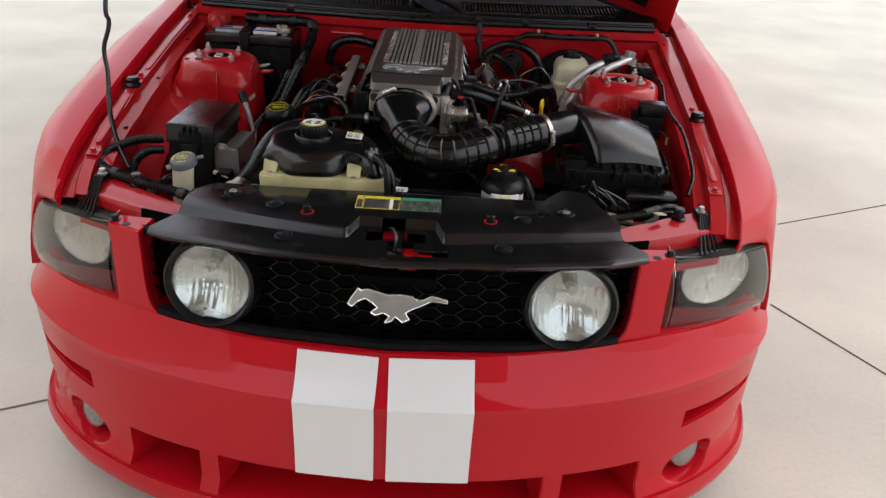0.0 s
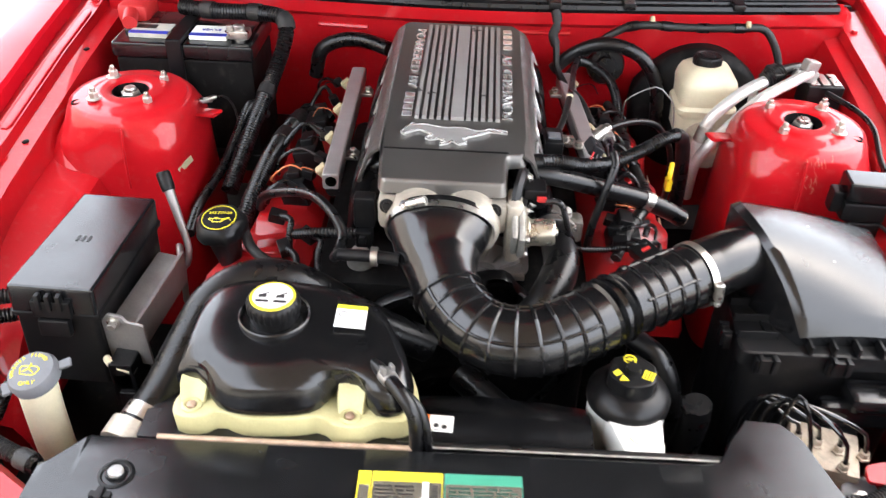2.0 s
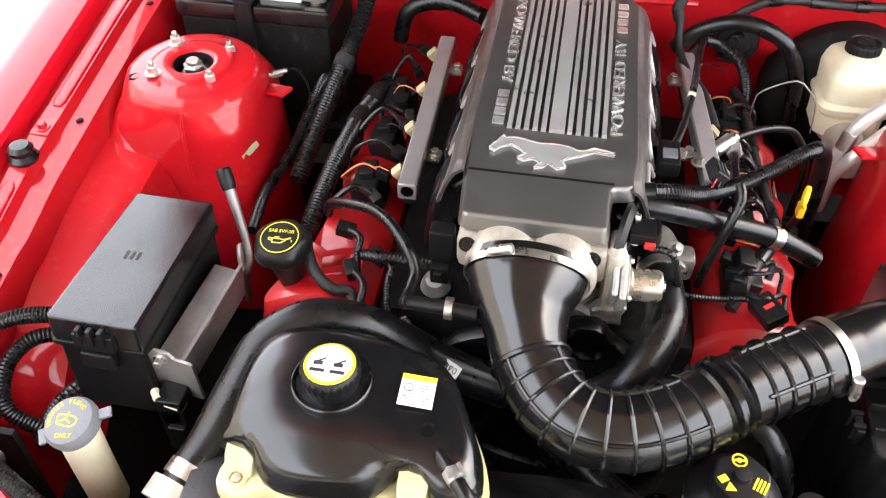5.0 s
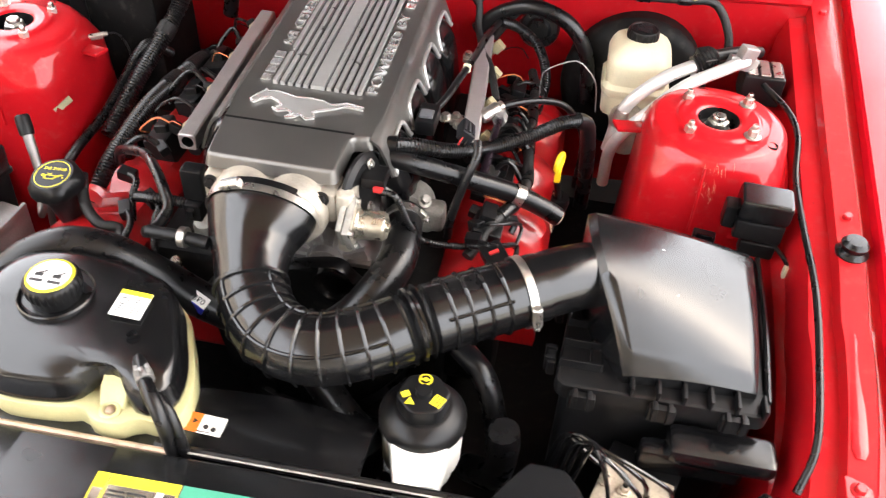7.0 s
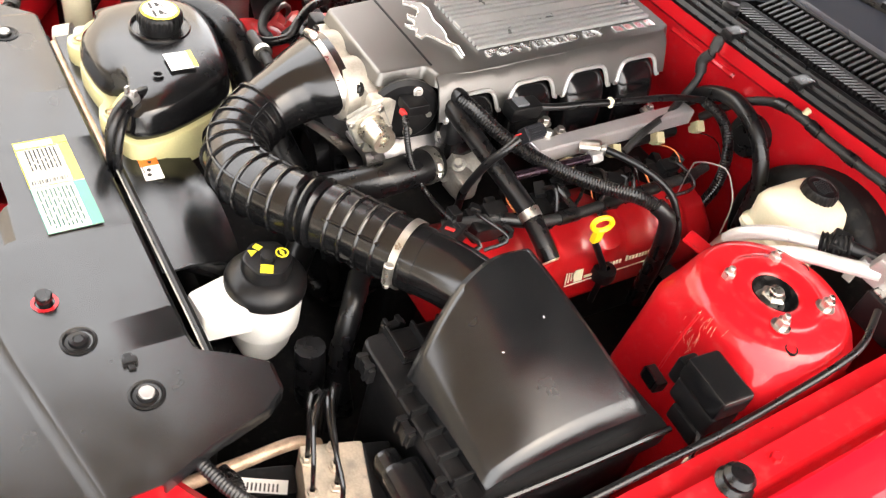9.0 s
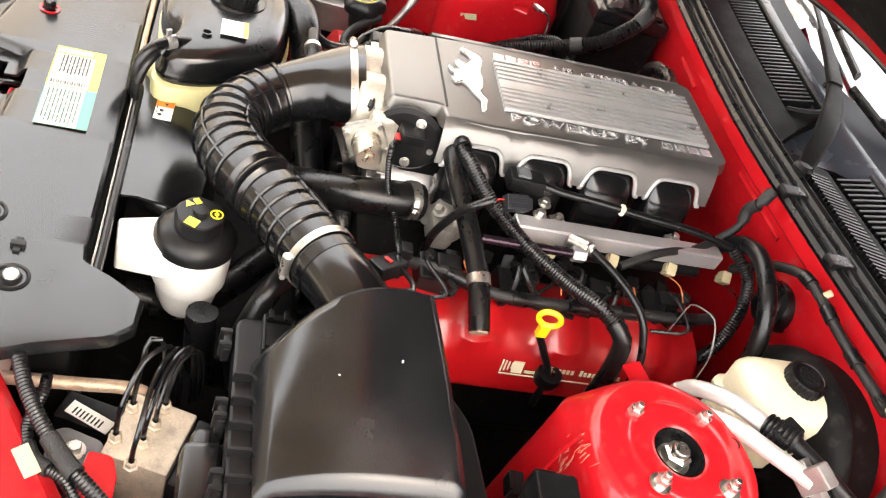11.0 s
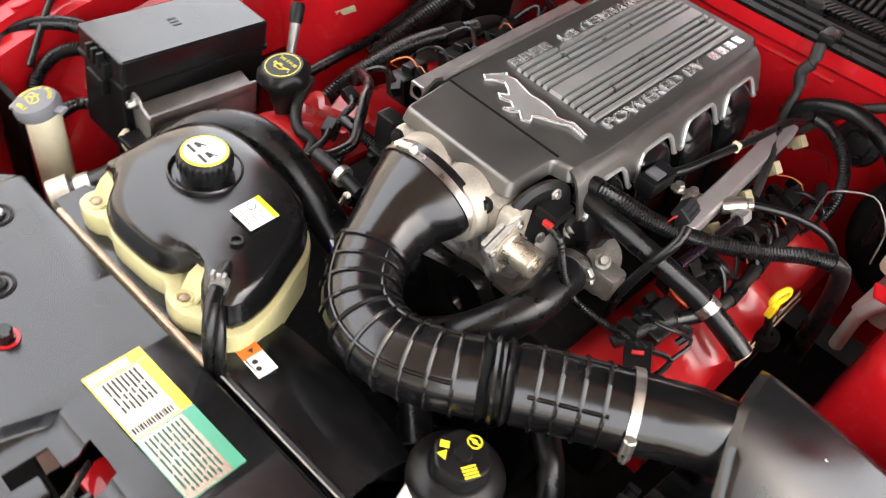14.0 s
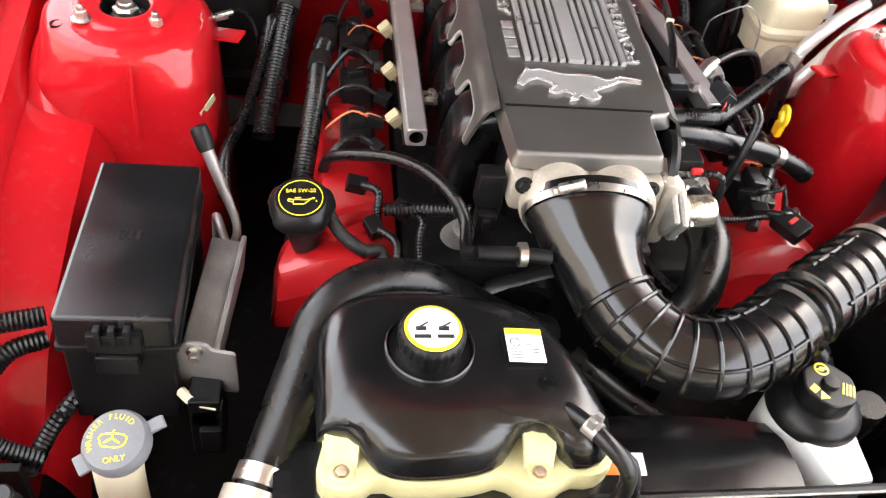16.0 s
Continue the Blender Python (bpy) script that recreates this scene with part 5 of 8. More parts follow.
lathe(bm, [(0.046, 0.855), (0.0445, 0.8685), (0.0430, 0.8700), (0.0415, 0.8685), (0.039, 0.864), (0.030, 0.863)], pose(CAPC.x, CAPC.y, 0), 40)
part("filler_neck", bm, BLACK_SATIN, tank)
bm = B()
knurled(bm, [(0.0300, 0.862, 0), (0.0305, 0.874, 0), (0.0318, 0.878, 1), (0.0322, 0.889, 1), (0.0312, 0.893, 0), (0.0290, 0.895, 0), (0, 0.895, 0)], pose(CAPC.x, CAPC.y, 0), 26, 0.0012)
cap = part("pressure_cap", bm, BLACK, tank, "ribbed black pressure cap with a yellow and white label")
bm = B()
lathe(bm, [(0.0282, 0.8955), (0.0275, 0.8965), (0, 0.8965)], pose(CAPC.x, CAPC.y, 0), 36)
part("cap_label", bm, YELLOW_PRINT, cap)
bm = B()
lathe(bm, [(0.0245, 0.897), (0, 0.8972)], pose(CAPC.x, CAPC.y, 0), 36)
part("cap_label_field", bm, PAPER, cap)
bm = B()
for dx in (-0.011, 0.011):
    box(bm, CAPC.x + dx - 0.008, CAPC.x + dx + 0.008, CAPC.y - 0.013, CAPC.y - 0.009, 0.897, 0.8978, 0)
    box(bm, CAPC.x + dx - 0.006, CAPC.x + dx + 0.004, CAPC.y - 0.004, CAPC.y + 0.001, 0.897, 0.8978, 0, None)
    tube(bm, [(CAPC.x + dx - 0.006, CAPC.y - 0.002, 0.8975), (CAPC.x + dx + 0.006, CAPC.y + 0.006, 0.8975)], 0.0009, 6, 0.004)
part("cap_print", bm, INK, cap)
m0 = pose(-0.117, 0.351, 0.8695, 2, 4, 1)
bm = B()
box(bm, -0.019, 0.019, -0.020, 0.020, 0, 0.001, 0.0, m0)
stk = part("warning_label", bm, PAPER, tank, "white warning label with a yellow head")
bm = B()
box(bm, -0.019, 0.019, 0.013, 0.020, 0.001, 0.0014, 0, m0)
part("label_head", bm, YELLOW_PRINT, stk)
bm = B()
lathe(bm, [(0.0055, 0.001), (0.0055, 0.0014), (0.0045, 0.0014), (0.0045, 0.001)], m0 @ pose(-0.010, 0.003, 0), 16)
for a, b in ((-0.016, -0.004), (0.0, 0.014)):
    for y in (-0.016, -0.0125, -0.009, -0.0055):
        box(bm, a, b, y, y + 0.0008, 0.001, 0.0013, 0, m0)
for y in (0.0, 0.0035, 0.007):
    box(bm, 0.0, 0.012, y, y + 0.0008, 0.001, 0.0013, 0, m0)
part("label_pictogram", bm, INK, stk)
bm = B()
lathe(bm, [(0.008, 0.866), (0.006, 0.866), (0.005, 0.862), (0, 0.862)], pose(-0.098, 0.312, 0), 16)
part("moulded_dimple", bm, BLACK_SATIN, tank)
bm = B()
tube(bm, [(-0.082, 0.290, 0.850), (-0.066, 0.268, 0.856), (-0.046, 0.244, 0.852), (-0.030, 0.229, 0.836), (-0.026, 0.226, 0.80), (-0.026, 0.228, 0.76)], 0.0085, 12)
tube(bm, [(-0.044, 0.250, 0.846), (-0.024, 0.238, 0.834), (-0.014, 0.230, 0.80), (-0.012, 0.229, 0.76)], 0.0065, 12)
ovh = part("overflow_hose", bm, RUBBER, tank, "black overflow hose with a spring clamp")
bm = B()
tube(bm, [(-0.067, 0.270, 0.856), (-0.058, 0.259, 0.8555)], 0.0102, 16, 0.004)
for a, b in ((-0.006, 0.012), (0.006, 0.010)):
    box(bm, a - 0.0022, a + 0.0022, -0.004, 0.004, 0.006, 0.006 + b, 0.0008, pose(-0.0625, 0.2645, 0.856, 0, 0, 38))
part("spring_clamp", bm, BRACKET, ovh)

# upper radiator hose round the tank
uph = thing("radiator_hose", (-0.36, 0.35, 0.72), "thick black rubber radiator hose with a worm clamp", "hose")
bm = B()
tube(bm, [(-0.03, 0.505, 0.69), (-0.105, 0.488, 0.742), (-0.165, 0.476, 0.795), (-0.215, 0.467, 0.830), (-0.268, 0.454, 0.840), (-0.314, 0.420, 0.828), (-0.338, 0.368, 0.797), (-0.358, 0.315, 0.762), (-0.376, 0.262, 0.745)], 0.026, 18)
part("hose", bm, RUBBER, uph)
bm = B()
tube(bm, [(-0.368, 0.285, 0.751), (-0.374, 0.268, 0.746)], 0.0285, 20)
part("worm_clamp", bm, STEEL, uph, "steel worm clamp")
bm = B()
tube(bm, [(-0.376, 0.262, 0.745), (-0.384, 0.238, 0.738)], 0.034, 20)
part("radiator_neck", bm, ALU, uph)
m0 = pose(-0.112, 0.4712, 0.7705, 33, 27, -12)
bm = B()
box(bm, -0.027, 0.027, -0.007, 0.009, -0.001, 0.0012, 0, m0)
tg = part("part_tag", bm, PAPER, uph, "white part tag with a blue folded edge")
random.seed(8)
for k in range(9):
    bm = B()
    box(bm, -0.014 + 0.0032 * k, -0.0125 + 0.0032 * k, -0.002 - random.random() * 0.003, 0.003 + random.random() * 0.003, 0.0012, 0.0016, 0, m0)
    part("print_mark", bm, INK, tg)
bm = B()
box(bm, -0.027, 0.027, -0.014, 0.0, -0.001, 0.001, 0, m0 @ pose(0, -0.007, 0, 58, 0, 0))
part("tag_end", bm, BLUE_PRINT, tg)
part("tag_number", text_mesh("16370", 0.012, m0 @ pose(0.008, 0, 0.0014), 0.0002), INK, tg)

# ---- oil filler ----
oil = thing("oil_filler", (-0.345, 0.58, 0.74), "black oil filler cap with a yellow oil-can symbol", "oil cap")
bm = B()
tube(bm, [(-0.334, 0.572, 0.755), (-0.336, 0.571, 0.79), (-0.339, 0.570, 0.820), (-0.341, 0.570, 0.845)], (lambda u, w: 0.009 + 0.019 * u ** 0.7), 20)
part("neck", bm, BLACK, oil)
mo = pose(-0.341, 0.570, 0.842, 10, -3, 0) @ Matrix.Diagonal((0.87, 0.87, 1, 1))
bm = B()
knurled(bm, [(0.032, -0.008, 0), (0.041, -0.005, 1), (0.0425, 0.002, 1), (0.0405, 0.010, 1), (0.0365, 0.016, 0), (0.033, 0.019, 0), (0, 0.019, 0)], mo, 5, 0.003)
mo = mo @ Matrix.Diagonal((0.87, 0.87, 1, 1))
ocap = part("cap", bm, BLACK, oil)
bm = B()
lathe(bm, [(0.0335, 0.019), (0.0335, 0.0197), (0.032, 0.0197), (0.032, 0.019)], mo, 36)
for pts in (((-0.011, -0.012), (0.005, -0.012), (0.018, 0.000), (0.021, -0.001), (0.008, -0.004), (-0.011, -0.003), (-0.011, -0.012)), ((-0.011, -0.004), (-0.018, -0.002), (-0.019, -0.006), (-0.011, -0.008)), ((-0.005, -0.003), (-0.005, 0.0), (-0.009, 0.0), (0.0, 0.0)), ((0.023, -0.005), (0.0235, -0.008))):
    for p, q in zip(pts, pts[1:]):
        tube(bm, [mo @ Vector((p[0], p[1], 0.0193)), mo @ Vector((q[0], q[1], 0.0193))], 0.0007, 6, 0.01)
part("oil_can_symbol", bm, YELLOW_PRINT, ocap)
part("grade_text", text_mesh("SAE 5W-20", 0.0095, mo @ pose(0, 0.013, 0.0194), 0.0003), YELLOW_PRINT, ocap)

# ---- washer filler ----
wash = thing("washer_filler", (-0.505, 0.288, 0.62), "grey washer fluid cap on a cream filler neck", "washer cap")
bm = B()
tube(bm, [(-0.515, 0.300, 0.62), (-0.512, 0.296, 0.72), (-0.505, 0.290, 0.80)], 0.024, 20)
part("neck", bm, POLY_WHITE, wash)
mw = pose(-0.502, 0.286, 0.803, 14, -6, -6) @ Matrix.Diagonal((0.82, 0.82, 1, 1))
bm = B()
lathe(bm, [(0.030, -0.008), (0.0375, -0.006), (0.0385, 0.004), (0.034, 0.011), (0.02, 0.014), (0, 0.015)], mw, 32)
box(bm, 0.03, 0.056, -0.008, 0.008, -0.002, 0.003, 0.002, mw @ pose(0, 0, 0, 0, 0, 30))
box(bm, 0.032, 0.05, -0.012, 0.012, -0.004, 0.001, 0.002, mw @ pose(0, 0, 0, 0, 0, 215))
wc = part("cap", bm, GREY_CAP, wash)
bm = B()
for a in (0, 120, 240):
    tube(bm, [mw @ Vector((0, 0, 0.0155)), mw @ (Matrix.Rotation(radians(a + 90), 4, "Z") @ Vector((0.010, 0, 0.0145)))], 0.001, 6)
tube(bm, [mw @ Vector(p) for p in ((-0.011, -0.009, 0.0142), (0.011, -0.009, 0.0142), (0.014, 0.004, 0.0142), (-0.014, 0.004, 0.0142), (-0.011, -0.009, 0.0142))], 0.0009, 6, 0.004)
part("washer_symbol", bm, YELLOW_PRINT, wc)
for i, ch in enumerate("WASHER FLUID"):
    a = radians(205 - i * 14)
    if ch != " ":
        part("letter", text_mesh(ch, 0.009, mw @ pose(0.026 * math.cos(a), 0.026 * math.sin(a), 0.0130, 0, 0, math.degrees(a) - 90), 0.0006), YELLOW_PRINT, wc)
part("lower_text", text_mesh("ONLY", 0.009, mw @ pose(0.006, -0.023, 0.0135, 0, 0, 12), 0.0006), YELLOW_PRINT, wc)

# ---- fuse box with its bracket ----
fuse = thing("fuse_box", (-0.517, 0.51, 0.69), "black fuse box with a flat grained lid and clips", "fuse box")
mf = pose(-0.517, 0.511, 0.853, -2.5, 1.2, 0.0)
bm = B()
prism(bm, rounded([(-0.057, -0.123), (0.058, -0.123), (0.057, 0.122), (-0.055, 0.122)], 0.006), -0.04, 0.0, 0.004, mf)
lid = part("lid", bm, BLACK_GRAIN, fuse)
bm = B()
prism(bm, rounded([(-0.059, -0.125), (0.060, -0.125), (0.059, 0.124), (-0.057, 0.124)], 0.006), -0.047, -0.0405, 0.001, mf)
prism(bm, rounded([(-0.054, -0.120), (0.055, -0.120), (0.054, 0.119), (-0.052, 0.119)], 0.006), -0.16, -0.045, 0.003, mf)
part("base", bm, BLACK, fuse)
for x, y, w in ((0.0, -0.124, 0.035),):
    bm = B()
    box(bm, x - 0.026, x + 0.026, y - 0.006, y + 0.004, -0.044, -0.018, 0.002, mf)
    for dx in (-0.014, 0, 0.014):
        box(bm, x + dx - 0.003, x + dx + 0.003, y - 0.010, y, -0.03, -0.006, 0.001, mf)
    box(bm, x - 0.02, x + 0.022, y - 0.010, y + 0.002, -0.072, -0.046, 0.003, mf)
    part("clip", bm, BLACK, fuse)
bm = B()
for k in range(3):
    box(bm, -0.012 + k * 0.008, -0.008 + k * 0.008, -0.01, 0.004, 0, 0.0006, 0, mf)
part("moulded_mark", bm, BLACK, lid)
brk = thing("relay_bracket", (-0.445, 0.47, 0.68), "grey zinc bracket holding black relays beside the fuse box", "bracket")
bm = B()
mb = pose(-0.440, 0.398, 0.775, 4, 0, -8)
prism(bm, rounded([(-0.037, -0.05), (0.037, -0.05), (0.037, 0.026), (0.012, 0.028), (0.008, 0.038), (-0.014, 0.038), (-0.02, 0.026), (-0.037, 0.022)], 0.006), -0.002, 0.002, 0.0008, mb @ pose(0, 0, 0, 90, 0, 0))
plate = part("front_plate", bm, BRACKET, brk)
bm = B()
bolt(bm, mb @ Vector((-0.004, -0.003, 0.026)), (0, -1, 0), 0.006)
part("rivet", bm, STEEL, plate)
bm = B()
box(bm, -0.020, 0.020, 0.005, 0.165, -0.01, 0.006, 0.003, pose(-0.444, 0.405, 0.775, 3, 6, -6))
box(bm, 0.014, 0.020, 0.0, 0.17, -0.05, 0.012, 0.002, pose(-0.444, 0.405, 0.775, 3, 6, -6))
part("channel", bm, BRACKET, brk)
bm = B()
box(bm, -0.022, 0.012, -0.075, -0.02, -0.10, 0.005, 0.004, pose(-0.432, 0.44, 0.745))
box(bm, -0.018, 0.016, -0.045, -0.028, -0.03, -0.0, 0.003, pose(-0.434, 0.41, 0.735))
box(bm, -0.010, 0.014, -0.052, -0.03, -0.07, -0.03, 0.003, pose(-0.434, 0.41, 0.735))
part("relay", bm, BLACK, brk, "black relay connector")
bm = B()
tube(bm, [(-0.462, 0.385, 0.742), (-0.45, 0.372, 0.745), (-0.425, 0.370, 0.738)], 0.006, 8)
part("cream_clip", bm, POLY_WHITE, brk, "cream plastic locking clip")

# ---- battery ----
bat = thing("battery", (-0.535, 1.13, 0.70), "black battery with a strap and blue-white label", "battery")
bm = B()
box(bm, -0.656, -0.398, 1.020, 1.172, 0.70, 0.905, 0.006)
part("case", bm, BLACK_DEEP, bat)
bm = B()
box(bm, -0.660, -0.394, 1.015, 1.177, 0.906, 0.936, 0.006)
box(bm, -0.648, -0.406, 1.06, 1.162, 0.93, 0.944, 0.004)
part("lid", bm, BLACK_GRAIN, bat)
bm = B()
box(bm, -0.553, -0.524, 1.008, 1.182, 0.937, 0.948, 0.003)
box(bm, -0.553, -0.524, 1.006, 1.0145, 0.70, 0.947, 0.003)
part("strap", bm, BLACK, bat, "black hold-down strap")
for x0, x1 in ((-0.632, -0.558), (-0.518, -0.448)):
    bm = B()
    box(bm, x0, x1, 1.040, 1.092, 0.9365, 0.945, 0.0)
    lb = part("label", bm, PAPER_GREY if x0 < -0.6 else PAPER, bat, "white and blue battery label")
    bm = B()
    box(bm, x0, x1, 1.040, 1.053, 0.945, 0.9455, 0)
    part("label_band", bm, BLUE_PRINT, lb)
    if x0 > -0.55:
        part("label_word", text_mesh("SILVER", 0.013, pose((x0 + x1) / 2, 1.072, 0.9453, 0, 0, 180), 0.0003), BLUE_PRINT, lb)
    else:
        bm = B()
        box(bm, x0 + 0.006, x1 - 0.03, 1.066, 1.084, 0.945, 0.9454, 0)
        part("label_bars", bm, INK, lb)
bm = B()
cyl(bm, (-0.425, 1.052, 0.935), (-0.425, 1.052, 0.965), 0.011)
box(bm, -0.445, -0.405, 1.037, 1.067, 0.94, 0.957, 0.004)
bolt(bm, (-0.44, 1.042, 0.955), r=0.006)
part("terminal", bm, STEEL, bat, "corroded lead terminal clamp")
bm = B()
box(bm, -0.675, -0.615, 1.10, 1.175, 0.935, 0.975, 0.012)
tube(bm, [(-0.645, 1.10, 0.96), (-0.635, 1.062, 0.955)], 0.014, 12)
part("terminal_boot", bm, RED_CAP, bat, "red rubber terminal boot")
bm = B()
box(bm, -0.69, -0.37, 1.0, 1.185, 0.68, 0.72, 0.006)
part("tray", bm, BLACK, bat)

# ---- engine ----
eng = thing("engine", (0, 0.85, 0.45), "V8 engine with red valve covers and a silver plenum cover", "engine")
bm = B()
box(bm, -0.22, 0.22, 0.56, 1.10, 0.43, 0.76, 0.02)
box(bm, -0.30, 0.30, 0.62, 1.08, 0.50, 0.68, 0.02)
part("block", bm, BLACK_DEEP, eng, "dark engine block")
bm = B()
box(bm, -0.215, -0.095, 0.555, 0.63, 0.56, 0.700, 0.014)
box(bm, -0.205, -0.165, 0.575, 0.625, 0.68, 0.735, 0.010)
cyl(bm, (-0.176, 0.565, 0.66), (-0.176, 0.565, 0.725), 0.013)
cyl(bm, (-0.118, 0.575, 0.66), (-0.118, 0.575, 0.715), 0.011)
part("front_cover", bm, RED_COVER, eng, "red painted front engine cover")
bm = B()
cyl(bm, (-0.176, 0.560, 0.725), (-0.176, 0.555, 0.745), 0.0075)
cyl(bm, (-0.176, 0.552, 0.742), (-0.172, 0.530, 0.735), 0.0045)
part("brass_fitting", bm, ZINC, eng, "brass pipe fitting")
bm = B()
lathe(bm, [(0, 0), (0.020, 0), (0.022, 0.02), (0.018, 0.045), (0.013, 0.06), (0, 0.062)], basis((-0.145, 0.62, 0.74), (-0.142, 0.595, 0.79)), 20)
part("water_neck", bm, ALU_DARK, eng, "dusty cast coolant neck")
VC = {}
for s in (-1, 1):
    bm = B()
    g = []
    for i in range(81):
        y = 0.56 + 0.53 * i / 80 - (0.0 if s > 0 else 0.04)
        w = math.sin(i / 80 * math.pi * 8)
        w = 0.020 * math.copysign(abs(w) ** 0.6, w) + 0.004 * math.sin(i * 0.61)
        e = 0.03 if i in (0, 80) else (0.01 if i in (1, 79) else 0)
        ox = 0.0 if s > 0 else interp(y, [0.60, 0.68], [0.012, -0.028])
        rows = [(0.350 + ox, 0.685), (0.352 + ox, 0.70), (0.345 + ox, 0.735), (0.342 + ox + w * 0.12, 0.748 - e * 0.5), (0.330 + ox + w * 0.6, 0.768 - e), (0.305, 0.783 - e + w * 0.5), (0.27, 0.79 - e + w * 0.5), (0.235, 0.785 - e), (0.21, 0.76 - e), (0.205, 0.685)]
        g.append([Vector((s * x - (0.012 if s < 0 else 0), y, z)) for x, z in rows])
    sheet(bm, g, 0.004)
    for gg in (g[0], g[-1]):
        vv = [bm.verts.new(p) for p in gg]
        bm.faces.new(vv)
    VC[s] = part("valve_cover", bm, RED_COVER, eng, "glossy red valve cover")
    if s < 0:
        for n, y in enumerate((0.536, 0.572, 0.608)):
            bm = B()
            g = []
            for x, dy, h in ((-0.352, 0.028, -0.012), (-0.335, 0.022, 0.0), (-0.318, 0.014, 0.004), (-0.300, 0.0, 0.006), (-0.282, 0.010, 0.004), (-0.262, 0.020, 0.0), (-0.245, 0.026, -0.010)):
                z = 0.787 + h - (0.012 if n == 0 else 0)
                g.append([Vector((x, y + dy - 0.013, z - 0.010)), Vector((x, y + dy - 0.004, z + 0.002)), Vector((x, y + dy + 0.004, z + 0.003)), Vector((x, y + dy + 0.016, z - 0.010))])
            sheet(bm, g, 0.003)
            part("chevron_rib", bm, RED_COVER, VC[s])
    for k in range(0 if s > 0 else 1, 4):
        bm = B()
        y = 0.66 + 0.115 * k - (0.0 if s > 0 else 0.02)
        box(bm, -0.022, 0.022, -0.03, 0.03, -0.03, 0.022, 0.006, pose(s * 0.262 - (0.008 if s < 0 else 0), y, 0.80, 0, s * 12, 0))
        box(bm, -0.012, 0.012, -0.018, 0.018, 0.018, 0.035, 0.004, pose(s * 0.258 - (0.008 if s < 0 else 0), y + 0.01, 0.80, 0, s * 12, 0))
        part("ignition_coil", bm, BLACK, eng, "black ignition coil")
bm = B()
mt = pose(0.353, 0.875, 0.735, 90, 0, 90) @ pose(0, 0, 0, -14, 0, 0)
for k in range(4):
    box(bm, -0.105 + 0.005 * k, -0.103 + 0.005 * k, -0.008 + 0.002 * k, 0.012 - 0.001 * k, 0, 0.0015, 0, mt)
box(bm, -0.088, -0.072, -0.008, 0.012, 0, 0.0015, 0, mt @ pose(0, 0, 0, 0, 0, -0))
box(bm, -0.068, -0.05, -0.006, -0.002, 0, 0.0015, 0, mt)
for k in range(17):
    if k != 6:
        a = -0.032 + 0.0068 * k
        box(bm, a, a + 0.0042, 0.001, 0.010 if k in (0, 7) else 0.0075, 0, 0.0015, 0, mt)
box(bm, -0.105, 0.09, -0.012, -0.0105, 0, 0.0015, 0, mt)
part("tuner_lettering", bm, POLY_WHITE, VC[1], "cream lettering shown as bars")

# plenum cover
ZT = lambda y: 0.941 + (y - 0.565) * 0.052
bm = B()
top_out = [(-0.105, 0.566), (0.070, 0.566), (0.071, 0.640), (0.099, 0.645), (0.104, 0.70), (0.100, 1.075), (0.086, 1.10), (-0.112, 1.10), (-0.126, 1.075), (-0.116, 0.70)]
o = rounded(top_out, 0.008, 3)
t = bmesh.new()
rings = [(shrink(o, -0.004), -0.020), (o, -0.006), (shrink(o, 0.0015), -0.002), (shrink(o, 0.005), 0.0)]
vs = [[t.verts.new((x, y, ZT(y) + dz)) for x, y in q] for q, dz in rings]
for a, b in zip(vs, vs[1:]):
    for i in range(len(o)):
        t.faces.new((a[i], a[(i + 1) % len(o)], b[(i + 1) % len(o)], b[i]))
t.faces.new(vs[-1])
merge(bm, t)
plen = part("plenum_cover", bm, PLENUM, eng, "silver-grey plenum cover with fins and raised lettering")
# crease across the front of the cover
bm = B()
box(bm, -0.108, 0.074, 0.6455, 0.6485, 0, 0.0012, 0, Matrix.Translation((0, 0, ZT(0.647))))
part("cover_seam", bm, BLACK, plen)
# side skirts with four arches a side
ENDS = [(0.975, 1.06), (0.868, 0.955), (0.762, 0.848), (0.655, 0.742)]


def skirt_drop(y):
    """How far the skirt hangs below the cover's top at y: little over each runner."""
    for a, b in ENDS:
        if a < y < b:
            w = abs(2 * (y - a) / (b - a) - 1)
            return 0.026 + 0.032 * w ** 7
    return 0.058


for s, x0 in ((-1, -0.118), (1, 0.102)):
    bm = B()
    g, edge = [], []
    for y in np.linspace(0.642, 1.078, 175):
        d = skirt_drop(y)
        col = []
        for f in np.linspace(0, 1, 8):
            h = d * f
            out = interp(h, [0, 0.004, 0.012, 0.03, 0.058], [-0.004, 0.004, 0.010, 0.018, 0.028])
            col.append(Vector((x0 + s * out, y, ZT(y) - 0.001 - h)))
        g.append(col)
        edge.append(col[-1] + Vector((s * 0.001, 0, 0)))
    sheet(bm, g, 0.004)
    part("side_skirt", bm, PLENUM, plen, "silver skirt with arches over the runners", 50)
    for n, (a, b) in enumerate(ENDS):
        bm = B()
        tube(bm, [p for p in edge if a - 0.006 < p.y < b + 0.006], 0.0034, 8, 0.004)
        part("arch_rim", bm, PLENUM_LIGHT, plen)
        bm = B()
        yc = (a + b) / 2
        tube(bm, [(x0 - s * 0.03, yc, ZT(yc) - 0.046), (x0 + s * 0.004, yc, ZT(yc) - 0.058), (x0 + s * 0.020, yc, ZT(yc) - 0.09), (x0 + s * 0.032, yc, 0.78)], (lambda u, w: (0.026, 0.041)), 28, 0.008, power=0.55)
        part("intake_runner", bm, BLACK_SATIN, eng, "black plastic intake runner")
